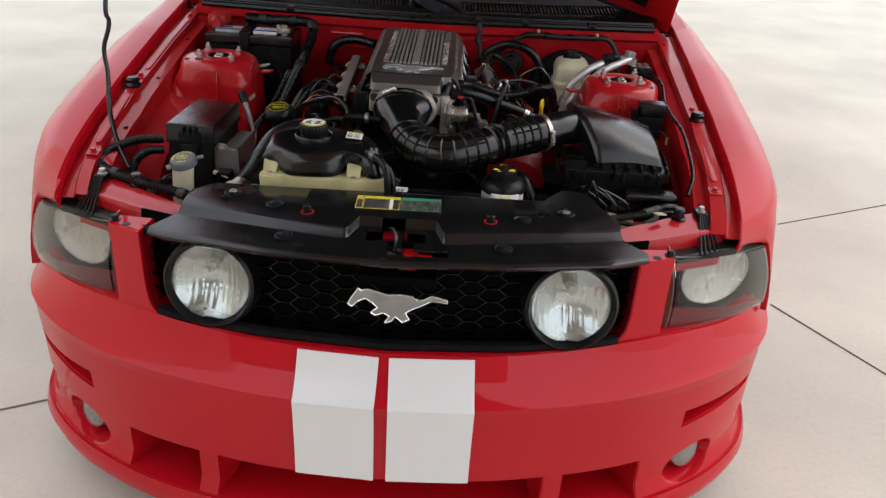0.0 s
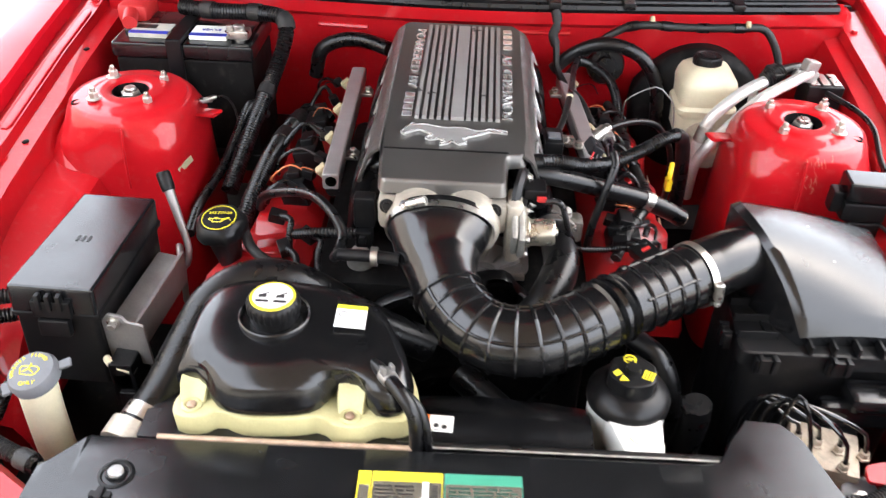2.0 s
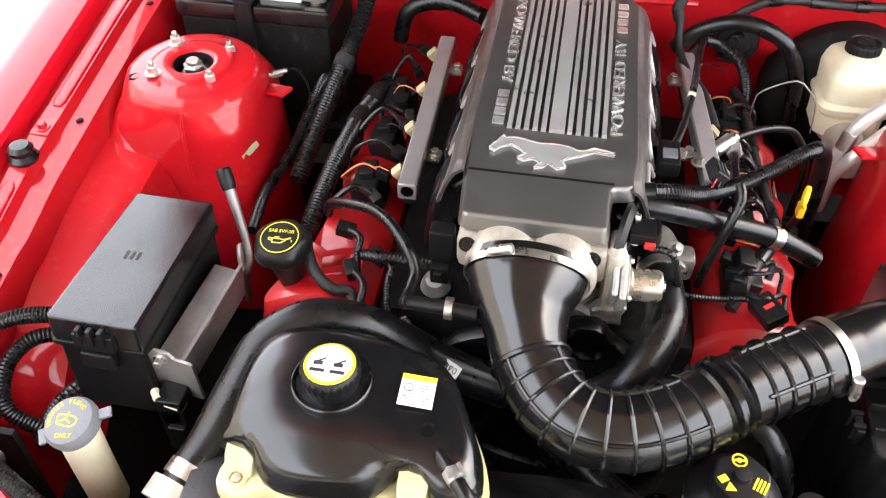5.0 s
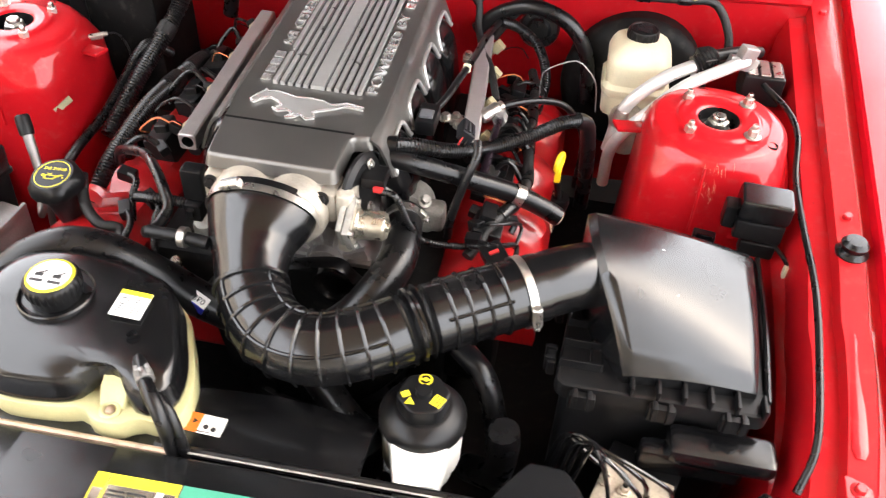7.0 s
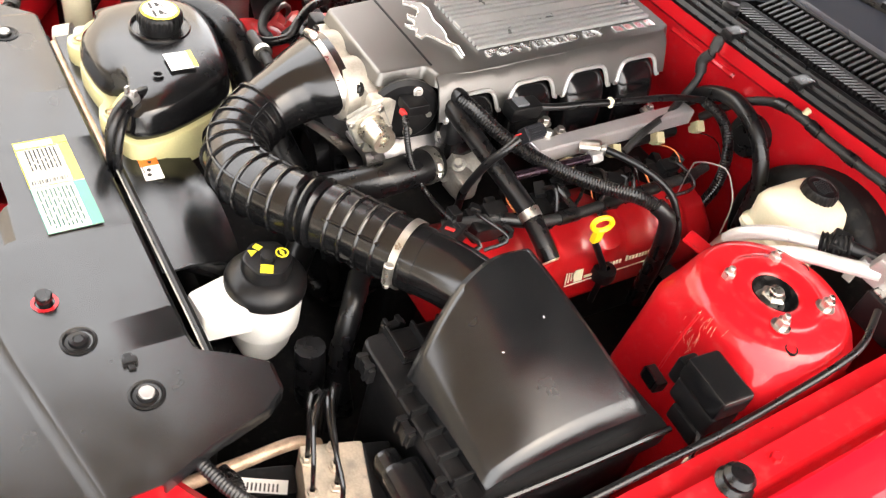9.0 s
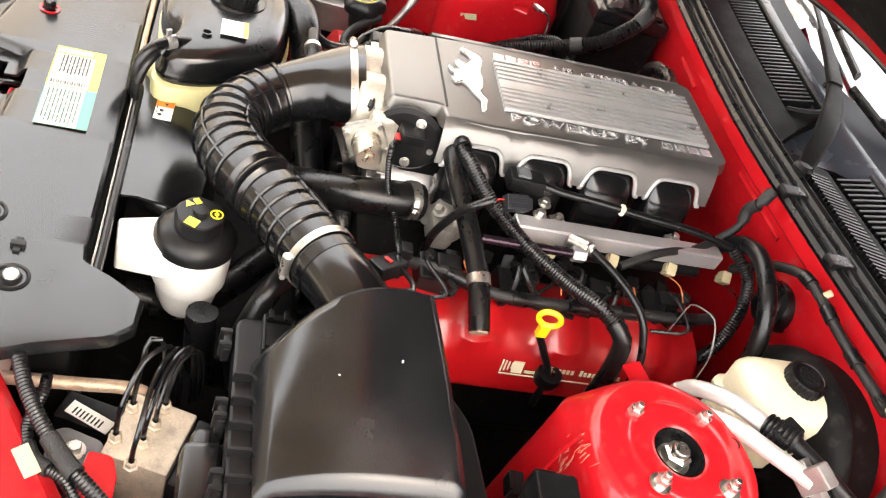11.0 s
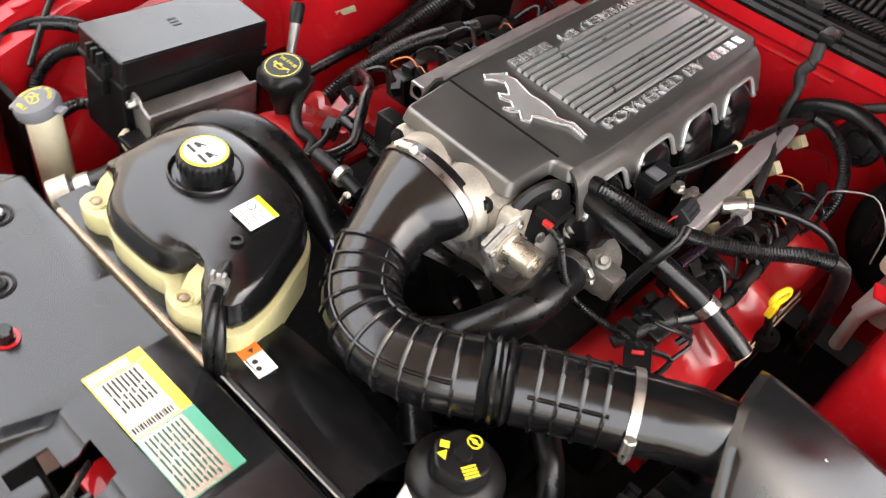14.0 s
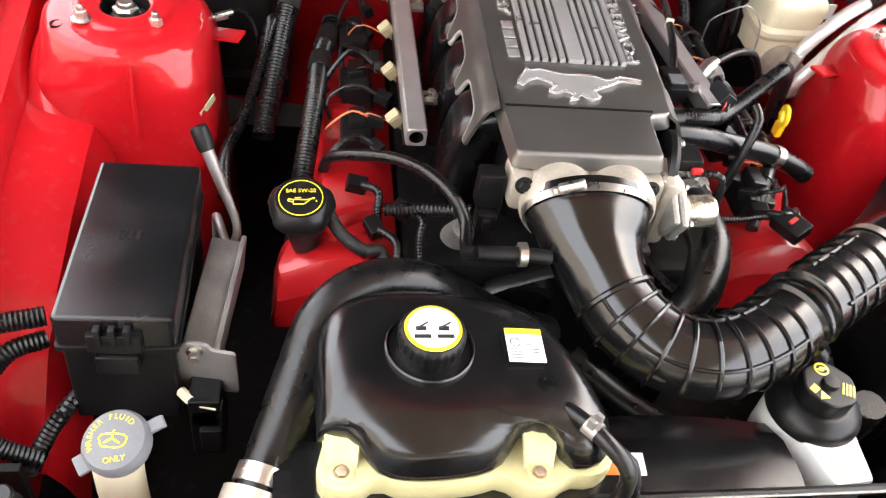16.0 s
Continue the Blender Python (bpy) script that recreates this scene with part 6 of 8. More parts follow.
# fins
for k in range(-5, 6):
    bm = B()
    if abs(k) < 1:
        bm.free()
        continue
    x = -0.005 + k * 0.0113 + math.copysign(0.006, k)
    y0, y1 = 0.735, 1.072
    t = bmesh.new()
    vs = [t.verts.new((x + a * 0.0036, y, ZT(y) + h)) for y in (y0, y1) for a, h in ((-1, -0.001), (-0.8, 0.0062), (0.8, 0.0062), (1, -0.001))]
    for i in range(3):
        t.faces.new((vs[i], vs[i + 1], vs[4 + i + 1], vs[4 + i]))
    t.faces.new(vs[:4])
    t.faces.new(vs[4:])
    merge(bm, t)
    part("cooling_fin", bm, PLENUM_LIGHT, plen)
# shade in the gaps between the fins, put in as a darker sheet
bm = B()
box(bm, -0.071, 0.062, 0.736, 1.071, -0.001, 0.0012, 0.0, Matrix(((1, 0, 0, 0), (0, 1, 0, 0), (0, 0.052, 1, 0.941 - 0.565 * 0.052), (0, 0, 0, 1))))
part("fin_shade_sheet", bm, FIN_SHADE, plen, "darker sheet painting the shade between the fins")
bm = B()
box(bm, -0.0150, 0.0055, 0.735, 1.072, -0.001, 0.0062, 0.001, Matrix(((1, 0, 0, 0), (0, 1, 0, 0), (0, 0.052, 1, 0.941 - 0.565 * 0.052), (0, 0, 0, 1))))
part("wide_fin", bm, PLENUM_LIGHT, plen)
bm = B()
emblem(bm, 0.16, pose(-0.008, 0.696, ZT(0.696) - 0.0005, 3, 0, 2), 0.004)
part("cover_emblem", bm, PLENUM_LIGHT, plen, "raised chrome galloping emblem")
# the rim's pale metal paints the glint along the edges
bm = B()
emblem_rim(bm, 0.16, pose(-0.008, 0.696, ZT(0.696) + 0.0035, 3, 0, 2), 0.0011)
part("emblem_rim", bm, LETTER, plen, "raised rim of the emblem, paler to paint its glint")
for x, rz, y0, y1, b0, b1 in ((0.074, 90, 0.742, 0.968, 0.985, 1.075), (-0.084, -90, 1.062, 0.836, 0.820, 0.738)):
    ym = (y0 + y1) / 2
    mt = Matrix.Translation((x, ym, ZT(ym) + 0.0008)) @ Euler((math.atan(0.052), 0, 0)).to_matrix().to_4x4() @ pose(0, 0, 0, 0, 0, rz)
    t = text_mesh("POWERED BY", 0.02, Matrix.Identity(4), 0.0016)
    wide = max(v.co.x for v in t.verts) - min(v.co.x for v in t.verts)
    tall = max(v.co.y for v in t.verts) - min(v.co.y for v in t.verts)
    bmesh.ops.transform(t, matrix=mt @ Matrix.Diagonal((abs(y1 - y0) / wide, 0.0165 / tall, 1, 1)), verts=t.verts[:])
    part("raised_wording", t, LETTER, plen, "raised silver lettering")
    for k in range(4):
        y = b0 + (b1 - b0) * (k + 0.5) / 4
        bm = B()
        box(bm, x - 0.008, x + 0.008, y - 0.0085, y + 0.0085, 0, 0.0020, 0.0006, Matrix.Translation((0, 0, ZT(y))))
        part("name_bar", bm, LETTER, plen, "maker's name shown as a plain bar")

# throttle body, motor and bracket
tb = thing("throttle_unit", (0.0, 0.58, 0.82), "cast aluminium throttle body with a silver motor", "throttle body")
bm = B()
box(bm, -0.108, 0.076, 0.548, 0.60, 0.866, 0.916, 0.010)
box(bm, -0.080, -0.020, 0.540, 0.552, 0.900, 0.922, 0.006)
for x in (-0.050, 0.020):
    lathe(bm, [(0.0, 0.0), (0.036, 0.0), (0.043, 0.004), (0.0455, 0.012), (0.046, 0.04), (0.046, 0.07)], basis((x, 0.526, 0.884), (x, 0.60, 0.884)), 36)
part("housing", bm, ALU, tb)
bm = B()
box(bm, -0.10, 0.085, 0.601, 0.68, 0.80, 0.90, 0.012)
part("lower_body", bm, BLACK, tb, "black lower plenum body")
bm = B()
box(bm, 0.074, 0.096, 0.545, 0.60, 0.82, 0.918, 0.008)
cyl(bm, (0.085, 0.56, 0.84), (0.085, 0.56, 0.915), 0.012)
part("gear_case", bm, ALU, tb, "dusty cast gear case")
flange = pose(0.096, 0.547, 0.876, 27, 0, 0)
bm = B()
box(bm, -0.005, 0.005, -0.029, 0.029, -0.027, 0.027, 0.004, flange)
box(bm, -0.014, -0.005, -0.025, 0.03, -0.025, 0.026, 0.004, flange)
fl = part("motor_flange", bm, ALU_DARK, tb, "dull cast square motor flange")
bm = B()
box(bm, 0.005, 0.0062, -0.0265, 0.0265, -0.0245, 0.0245, 0.0005, flange)
part("flange_face", bm, ALU, fl, "paler thin plate on the flange face")
bm = B()
lathe(bm, [(0.0, 0), (0.0215, 0), (0.0215, 0.006), (0.0195, 0.008), (0.0195, 0.038), (0.0165, 0.043), (0.0075, 0.043), (0.0065, 0.047), (0.003, 0.047), (0.0, 0.045)], basis((0.100, 0.547, 0.876), (0.15, 0.548, 0.879)), 28)
part("motor", bm, ZINC, tb, "yellowish silver throttle motor")
for a, b in ((-1, -1), (-1, 1), (1, -1), (1, 1)):
    bm = B()
    c = flange @ Vector((0.005, a * 0.023, b * 0.021))
    bolt(bm, c, (1, 0, 0.1), 0.0042, 0.005)
    part("flange_screw", bm, STEEL, tb)
bm = B()
lathe(bm, [(0.0, 0), (0.05, 0), (0.052, 0.006), (0.046, 0.012), (0, 0.012)], basis((0.088, 0.604, 0.890), (0.2, 0.579, 0.890)), 36)
part("sensor_disc", bm, BLACK, tb, "black sensor cover")
for y, z in ((0.612, 0.927), (0.638, 0.885), (0.609, 0.857)):
    bm = B()
    bolt(bm, (0.104, y, z), (1, -0.2, 0.2), 0.005, 0.006)
    part("cover_bolt", bm, STEEL, tb)
for x in (-0.094, 0.056):
    bm = B()
    bolt(bm, (x, 0.548, 0.908), (0, -1, 0.25), 0.007, 0.006)
    part("flange_bolt", bm, BLACK, tb)
bm = B()
box(bm, 0.098, 0.13, 0.585, 0.62, 0.905, 0.922, 0.003)
part("connector", bm, BLACK, tb)
bm = B()
box(bm, 0.116, 0.130, 0.578, 0.585, 0.906, 0.914, 0.002)
part("connector_lock", bm, RED_CAP, tb, "red connector lock")
bm = B()
box(bm, -0.143, -0.112, 0.556, 0.580, 0.862, 0.912, 0.004)
box(bm, -0.140, -0.116, 0.545, 0.570, 0.835, 0.862, 0.003)
box(bm, -0.134, -0.124, 0.538, 0.546, 0.846, 0.858, 0.002)
part("map_sensor", bm, BLACK, tb, "black side sensor")

# alternator and pulleys in the dark gap
alt = thing("alternator", (0.04, 0.58, 0.62), "finned alternator behind the intake hose", "alternator")
bm = B()
m = basis((0.045, 0.70, 0.77), (0.045, 0.56, 0.765))
lathe(bm, [(0.0, 0), (0.07, 0.0), (0.072, 0.09), (0.06, 0.11), (0.025, 0.112), (0.025, 0.125), (0, 0.125)], m, 32)
case = part("housing", bm, ALU_RAIL, alt)
for k in range(14):
    bm = B()
    box(bm, 0.03, 0.065, -0.004, 0.004, 0.105, 0.118, 0.001, m @ pose(0, 0, 0, 0, 0, k * 360 / 14))
    part("fin", bm, ALU_RAIL, case)
belt = thing("drive_belt", (0.05, 0.53, 0.45), "black drive belt and pulleys", "belt")
for c, r in (((0.07, 0.545, 0.765), 0.03), ((-0.06, 0.545, 0.70), 0.055), ((0.16, 0.545, 0.66), 0.045), ((0.0, 0.545, 0.52), 0.08)):
    bm = B()
    lathe(bm, [(0.0, -0.012), (r, -0.012), (r, 0.012), (r * 0.8, 0.012), (r * 0.7, 0.004), (0, 0.004)], basis(c, Vector(c) + Vector((0, -1, 0))), 28)
    part("pulley", bm, BLACK_SATIN, belt)
bm = B()
tube(bm, [(0.10, 0.545, 0.775), (0.06, 0.545, 0.80), (-0.10, 0.545, 0.74), (-0.12, 0.545, 0.68), (-0.08, 0.545, 0.52), (0.08, 0.545, 0.48), (0.20, 0.545, 0.65), (0.17, 0.545, 0.71), (0.10, 0.545, 0.775)], (lambda u, w: (0.003, 0.012)), 8)
part("belt", bm, RUBBER, belt)

# ---- intake hose ----
hose = thing("intake_hose", (0.1, 0.42, 0.80), "black ribbed rubber air intake hose with steel clamps", "intake hose")
HP = [(-0.018, 0.545, 0.889), (-0.018, 0.520, 0.883), (-0.015, 0.48, 0.868), (0.004, 0.420, 0.848), (0.045, 0.374, 0.836), (0.10, 0.361, 0.836), (0.16, 0.381, 0.843), (0.225, 0.424, 0.852), (0.285, 0.460, 0.858), (0.350, 0.498, 0.864)]
_, HL = smooth_path(HP, 3)


def hose_r(u, w):
    side = interp(u, [0, 0.04, 0.075, 0.12, 0.17, 0.22, 1], [0.075, 0.073, 0.066, 0.0555, 0.0475, 0.0440, 0.0435])
    up = interp(u, [0, 0.04, 0.075, 0.12, 0.17, 0.22, 1], [0.052, 0.051, 0.049, 0.047, 0.0455, 0.0440, 0.0435])
    add = 0.0
    if 0.665 < u < 0.735:
        add = 0.0045 * math.sin((u - 0.665) / 0.07 * 3 * 2 * math.pi)
    return (up + add, side + add)


bm = B()
tube(bm, HP, hose_r, 32, 0.0035)
body = part("hose_body", bm, BLACK_SATIN, hose)
bm = B()
hp, _ = smooth_path(HP, 401)
fr = frames_along(hp)


def ring(bm, u, r, w=0.0035, a0=0, a1=360):
    p, tt, a, b = fr[int(u * 400)]
    ra, rb = hose_r(u, 0)
    pts = [p + a * (ra + r) * math.cos(radians(q)) + b * (rb + r) * math.sin(radians(q)) for q in np.linspace(a0, a1, 40)]
    tube(bm, pts, w * 0.6, 6, 0.008, caps=True)


for k in range(10):
    ring(bm, 0.232 + k * 0.0436, 0.0012, 0.0040 if k else 0.006)
for k in range(4):
    ring(bm, 0.775 + k * 0.042, 0.0008, 0.0042)
for ang in (40, 140, 220, 320):
    pts = []
    for k in range(40):
        u = 0.232 + 0.394 * k / 39
        p, tt, a, b = fr[int(u * 400)]
        ra, rb = hose_r(u, 0)
        pts.append(p + a * (ra + 0.0006) * math.cos(radians(ang)) + b * (rb + 0.0006) * math.sin(radians(ang)))
    tube(bm, pts, 0.0024, 6)
    pts = []
    for k in range(12):
        u = 0.76 + 0.15 * k / 11
        p, tt, a, b = fr[int(u * 400)]
        ra, rb = hose_r(u, 0)
        pts.append(p + a * (ra + 0.0006) * math.cos(radians(ang)) + b * (rb + 0.0006) * math.sin(radians(ang)))
    tube(bm, pts, 0.0024, 6)
part("moulded_ribs", bm, BLACK_SATIN, hose, "raised moulded ribs")


def clamp(u, parent, screw):
    bm = B()
    i = int(u * 400)
    p, tt, a, b = fr[i]
    ra, rb = hose_r(u, 0)
    g = []
    for q in np.linspace(0, 360, 61):
        d = a * (ra + 0.0018) * math.cos(radians(q)) + b * (rb + 0.0018) * math.sin(radians(q))
        g.append([p + d - tt * 0.0052, p + d + tt * 0.0052])
    sheet(bm, g, 0.0012)
    q = screw
    d = a * (ra + 0.005) * math.cos(radians(q)) + b * (rb + 0.005) * math.sin(radians(q))
    side = (-a * math.sin(radians(q)) + b * math.cos(radians(q))).normalized()
    cyl(bm, p + d - side * 0.016, p + d + side * 0.014, 0.0065, seg=12)
    cyl(bm, p + d + side * 0.014, p + d + side * 0.021, 0.0045, seg=6)
    part("worm_clamp", bm, STEEL, parent, "steel worm-drive hose clamp")


clamp(0.03, hose, 25)
clamp(0.955, hose, 75)
bm = B()
tube(bm, [(-0.070, 0.468, 0.874), (-0.10, 0.469, 0.877), (-0.152, 0.470, 0.877)], 0.0085, 12)
nip = part("breather_nipple", bm, BLACK, hose)
bm = B()
tube(bm, [(-0.098, 0.469, 0.877), (-0.107, 0.469, 0.877)], 0.0135, 16)
part("breather_clamp", bm, STEEL, nip)

# ---- air filter box ----
air = thing("air_filter_box", (0.52, 0.55, 0.50), "black air filter box with a smooth domed lid", "air filter box")
bm = B()
tube(bm, [(0.346, 0.496, 0.864), (0.378, 0.514, 0.868), (0.408, 0.531, 0.866), (0.437, 0.547, 0.858)], 0.042, 32)
part("inlet_tube", bm, BLACK_SATIN, air, "smooth glossy mass-air tube")
# lid: a sloping dome, four-sided in plan
A, Bc, C, D = Vector((0.398, 0.612)), Vector((0.628, 0.648)), Vector((0.624, 0.430)), Vector((0.464, 0.420))
bm = B()
g = []
n = 24
for i in range(n + 1):
    u = i / n
    col = []
    for j in range(n + 1):
        v = j / n
        p = A.lerp(Bc, u).lerp(D.lerp(C, u), v)
        bow = Vector((-0.018 * math.sin(math.pi * v) * (1 - u), 0))
        flat = 0.909 - 0.270 * (p.x - 0.398) + 0.02 * (p.y - 0.612)
        low = 0.826 - 0.004 * u
        vv = v ** 4.5
        zz = flat + (low - flat) * vv + 0.020 * math.sin(math.pi * v) * (1 - 0.8 * u) + 0.006 * math.sin(math.pi * u)
        e = min(u, 1 - u, v, 1 - v)
        zz -= 0.010 * max(0, 1 - e / 0.035) ** 2
        col.append(Vector((p.x + bow.x, p.y, zz)))
    g.append(col)
sheet(bm, g, 0.004)
edge = [g[i][0] for i in range(n + 1)] + [g[n][j] for j in range(1, n + 1)] + [g[i][n] for i in range(n - 1, -1, -1)] + [g[0][j] for j in range(n - 1, 0, -1)]
vt = [bm.verts.new(p) for p in edge]
vb = [bm.verts.new((p.x, p.y, 0.80)) for p in edge]
for k in range(len(edge)):
    bm.faces.new((vt[k], vt[(k + 1) % len(edge)], vb[(k + 1) % len(edge)], vb[k]))
alid = part("lid", bm, BLACK_GRAIN, air, "smooth satin black domed lid", 50)
for u, v, w, a in ((0.46, 0.66, 0.0012, 20), (0.44, 0.32, 0.0016, 70)):
    p = g[int(u * n)][int(v * n)]
    q1, q2 = g[int(u * n) + 1][int(v * n)] - p, g[int(u * n)][int(v * n) + 1] - p
    up = q1.cross(q2).normalized()
    up = up if up.z > 0 else -up
    bm = B()
    box(bm, -w, w, -w * 0.4, w * 0.4, 0.0002, 0.0007, 0, basis(p, p + up) @ pose(0, 0, 0, 0, 0, a))
    part("paint_chip", bm, PAPER, alid, "tiny pale chip")
bm = B()
prism(bm, rounded([(0.385, 0.400), (0.642, 0.403), (0.648, 0.694), (0.50, 0.682), (0.40, 0.622)], 0.02), 0.780, 0.803, 0.004)
part("lid_flange", bm, BLACK, air, "black lid flange with clips")
bm = B()
prism(bm, rounded([(0.395, 0.412), (0.633, 0.415), (0.638, 0.684), (0.51, 0.672), (0.41, 0.61)], 0.02), 0.50, 0.781, 0.004)
part("base", bm, BLACK, air)
for k in range(6):
    bm = B()
    x = 0.475 + k * 0.031
    box(bm, x, x + 0.004, 0.402, 0.428, 0.80, 0.816, 0.001)
    part("flange_rib", bm, BLACK, air)
for k in range(5):
    bm = B()
    y = 0.43 + k * 0.035
    box(bm, 0.388 + k * 0.003, 0.44 + k * 0.0, y, y + 0.004, 0.80, 0.815, 0.001)
    part("flange_rib", bm, BLACK, air)
for x, y, rz in ((0.42, 0.396, 0), (0.515, 0.398, 0), (0.60, 0.400, 0), (0.382, 0.45, -90), (0.386, 0.54, -90)):
    bm = B()
    mc = pose(x, y, 0.795, 0, 0, rz)
    box(bm, -0.016, 0.016, -0.008, 0.002, -0.018, 0.006, 0.002, mc)
    box(bm, -0.012, -0.006, -0.012, 0.002, -0.014, 0.010, 0.001, mc)
    box(bm, 0.006, 0.012, -0.012, 0.002, -0.014, 0.010, 0.001, mc)
    part("clip", bm, BLACK, air)
bm = B()
tube(bm, [(0.638, 0.425, 0.806), (0.644, 0.55, 0.810), (0.646, 0.685, 0.808)], 0.004, 8)
part("edge_bead", bm, BLACK_SATIN, air)
bm = B()
box(bm, 0.53, 0.66, 0.36, 0.41, 0.735, 0.765, 0.012)
box(bm, 0.50, 0.63, 0.37, 0.40, 0.70, 0.742, 0.01)
part("inlet_snorkel", bm, BLACK_SATIN, air, "black cold-air snorkel")
for k in range(2):
    bm = B()
    box(bm, 0.425 + k * 0.014, 0.428 + k * 0.014, 0.43, 0.50, 0.803, 0.8055, 0.001)
    part("moulded_line", bm, BLACK_SATIN, air)


# ---- power steering reservoir ----
ps = thing("power_steering_reservoir", (0.25, 0.35, 0.62), "milky power steering reservoir with a black cap and yellow print", "fluid reservoir")
bm = B()
lathe(bm, [(0.0, 0.64), (0.030, 0.64), (0.040, 0.665), (0.043, 0.69), (0.049, 0.70), (0.050, 0.755), (0.046, 0.765), (0, 0.765)], pose(0.237, 0.343, 0), 32)
part("bottle", bm, POLY_MILK, ps)
bm = B()
lathe(bm, [(0.049, 0.762), (0.053, 0.765), (0.053, 0.776), (0.046, 0.786), (0.036, 0.791), (0.032, 0.793), (0, 0.79)], pose(0.237, 0.343, 0), 36)
part("cap_skirt", bm, BLACK, ps, "black conical cap skirt")
bm = B()
hexa = [(0.034 * math.cos(a), 0.034 * math.sin(a)) for a in np.linspace(0, 2 * math.pi, 7)[:-1]]
prism(bm, rounded(hexa, 0.01), 0.790, 0.814, 0.003, pose(0.237, 0.343, 0, 0, 0, 15))
lathe(bm, [(0.010, 0.813), (0.009, 0.820), (0, 0.821)], pose(0.237, 0.343, 0), 16)
part("cap_knob", bm, BLACK, ps)
bm = B()
for a, k in ((95, 0), (215, 1), (335, 2)):
    mk = pose(0.237, 0.343, 0.8140, 0, 0, a) @ pose(0.020, 0, 0, 0, 0, -90)
    if k == 0:
        lathe(bm, [(0.0085, 0), (0.0085, 0.0008), (0.0065, 0.0008), (0.0065, 0)], mk, 20)
        box(bm, -0.007, 0.007, -0.0012, 0.0012, 0, 0.0008, 0, mk)
        lathe(bm, [(0.003, 0), (0.003, 0.0009), (0, 0.0009)], mk, 12)
    elif k == 1:
        lathe(bm, [(0.007, 0), (0.007, 0.0008), (0, 0.0008)], mk @ pose(-0.005, 0, 0, 0, 0, 90), 3)
        box(bm, 0.003, 0.011, -0.005, 0.005, 0, 0.0008, 0, mk)
    else:
        for j in range(4):
            box(bm, -0.008, 0.008, -0.0065 + j * 0.0038, -0.0042 + j * 0.0038, 0, 0.0008, 0, mk)
part("cap_symbols", bm, YELLOW_PRINT, ps, "yellow cap symbols")
bm = B()
prism(bm, rounded([(-0.024, -0.096), (0.024, -0.096), (0.036, -0.03), (-0.036, -0.03)], 0.006), -0.045, 0.0, 0.005, pose(0.237, 0.343, 0.770, 0, 0, 6))
br = part("mounting_ear", bm, POLY_MILK, ps, "white moulded mounting ear")
bm = B()
lathe(bm, [(0.012, 0.0), (0.012, 0.003), (0.007, 0.003), (0.0, 0.001)], pose(0.242, 0.273, 0.770), 16)
part("ear_bolt", bm, POLY_WHITE, ps)

# ---- brake fluid reservoir and booster ----
brk2 = thing("brake_fluid_reservoir", (0.45, 1.06, 0.80), "cream brake fluid reservoir with a black cap", "fluid reservoir")


def rr(x0, x1, y0, y1, r=0.018):
    return rounded([(x0, y0), (x1, y0), (x1, y1), (x0, y1)], r, 4)


bm = B()
t = bmesh.new()
lev = [(0.0, 0.80), (0.0, 0.835), (0.002, 0.838), (0.006, 0.845), (0.006, 0.853), (0.0, 0.860), (0.002, 0.893), (-0.002, 0.904), (-0.010, 0.913), (-0.022, 0.919), (-0.036, 0.922)]
rings = []
for e, z in lev:
    rings.append([t.verts.new((x, y, z - 0.010 + 0.012 * (y - 1.09))) for x, y in rr(0.408 - e, 0.512 + e, 1.032 - e, 1.160 + e, 0.026)])
k = len(rings[0])
for a, b in zip(rings, rings[1:]):
    for i in range(k):
        t.faces.new((a[i], a[(i + 1) % k], b[(i + 1) % k], b[i]))
t.faces.new(rings[-1])
t.faces.new(rings[0][::-1])
merge(bm, t, pose(0, 0, 0))
part("bottle", bm, POLY_WHITE, brk2)
bm = B()
knurled(bm, [(0.0250, 0.910, 0), (0.0262, 0.914, 1), (0.0268, 0.930, 1), (0.0245, 0.936, 0), (0.0215, 0.9365, 0), (0.0205, 0.935, 0), (0, 0.935, 0)], pose(0.459, 1.102, -0.010), 24, 0.0009)
brake_cap = part("cap", bm, BLACK, brk2, "black screw cap")
for k in range(9):
    bm = B()
    box(bm, -0.016 + 0.004 * abs(k - 4) * 0.6, 0.016 - 0.004 * abs(k - 4) * 0.6, -0.0009, 0.0009, 0, 0.0018, 0.0004, pose(0.459, 1.102, 0.9248, 0, 0, 30) @ pose(0, -0.016 + 0.004 * k, 0))
    part("cap_rib", bm, BLACK_SATIN, brake_cap)
boo = thing("brake_booster", (0.44, 1.14, 0.62), "glossy black brake booster against the firewall", "brake booster")
bm = B()
lathe(bm, [(0.0, 0.0), (0.05, 0.0), (0.06, 0.01), (0.115, 0.02), (0.13, 0.035), (0.132, 0.05), (0.125, 0.06), (0.125, 0.10), (0, 0.10)], basis((0.462, 1.10, 0.79), (0.462, 1.2, 0.79)), 40)
shell = part("shell", bm, BLACK_DEEP, boo)
bm = B()
box(bm, 0.556, 0.570, 1.110, 1.114, 0.83, 0.858, 0.0005)
part("label", bm, PAPER, shell, "small white barcode label")
bm = B()
cyl(bm, (0.455, 0.96, 0.79), (0.455, 1.09, 0.79), 0.03)
cyl(bm, (0.44, 1.06, 0.77), (0.44, 1.06, 0.80), 0.015)
cyl(bm, (0.47, 1.12, 0.77), (0.47, 1.12, 0.80), 0.015)
part("master_cylinder", bm, ALU, boo)
# ---- relay box on the strut tower ----
rel = thing("tower_relay", (0.641, 0.735, 0.79), "black plastic relay box clipped beside the strut tower", "relay")
mr0 = pose(0.643, 0.728, 0.0, 0, 0, -4)
bm = B()
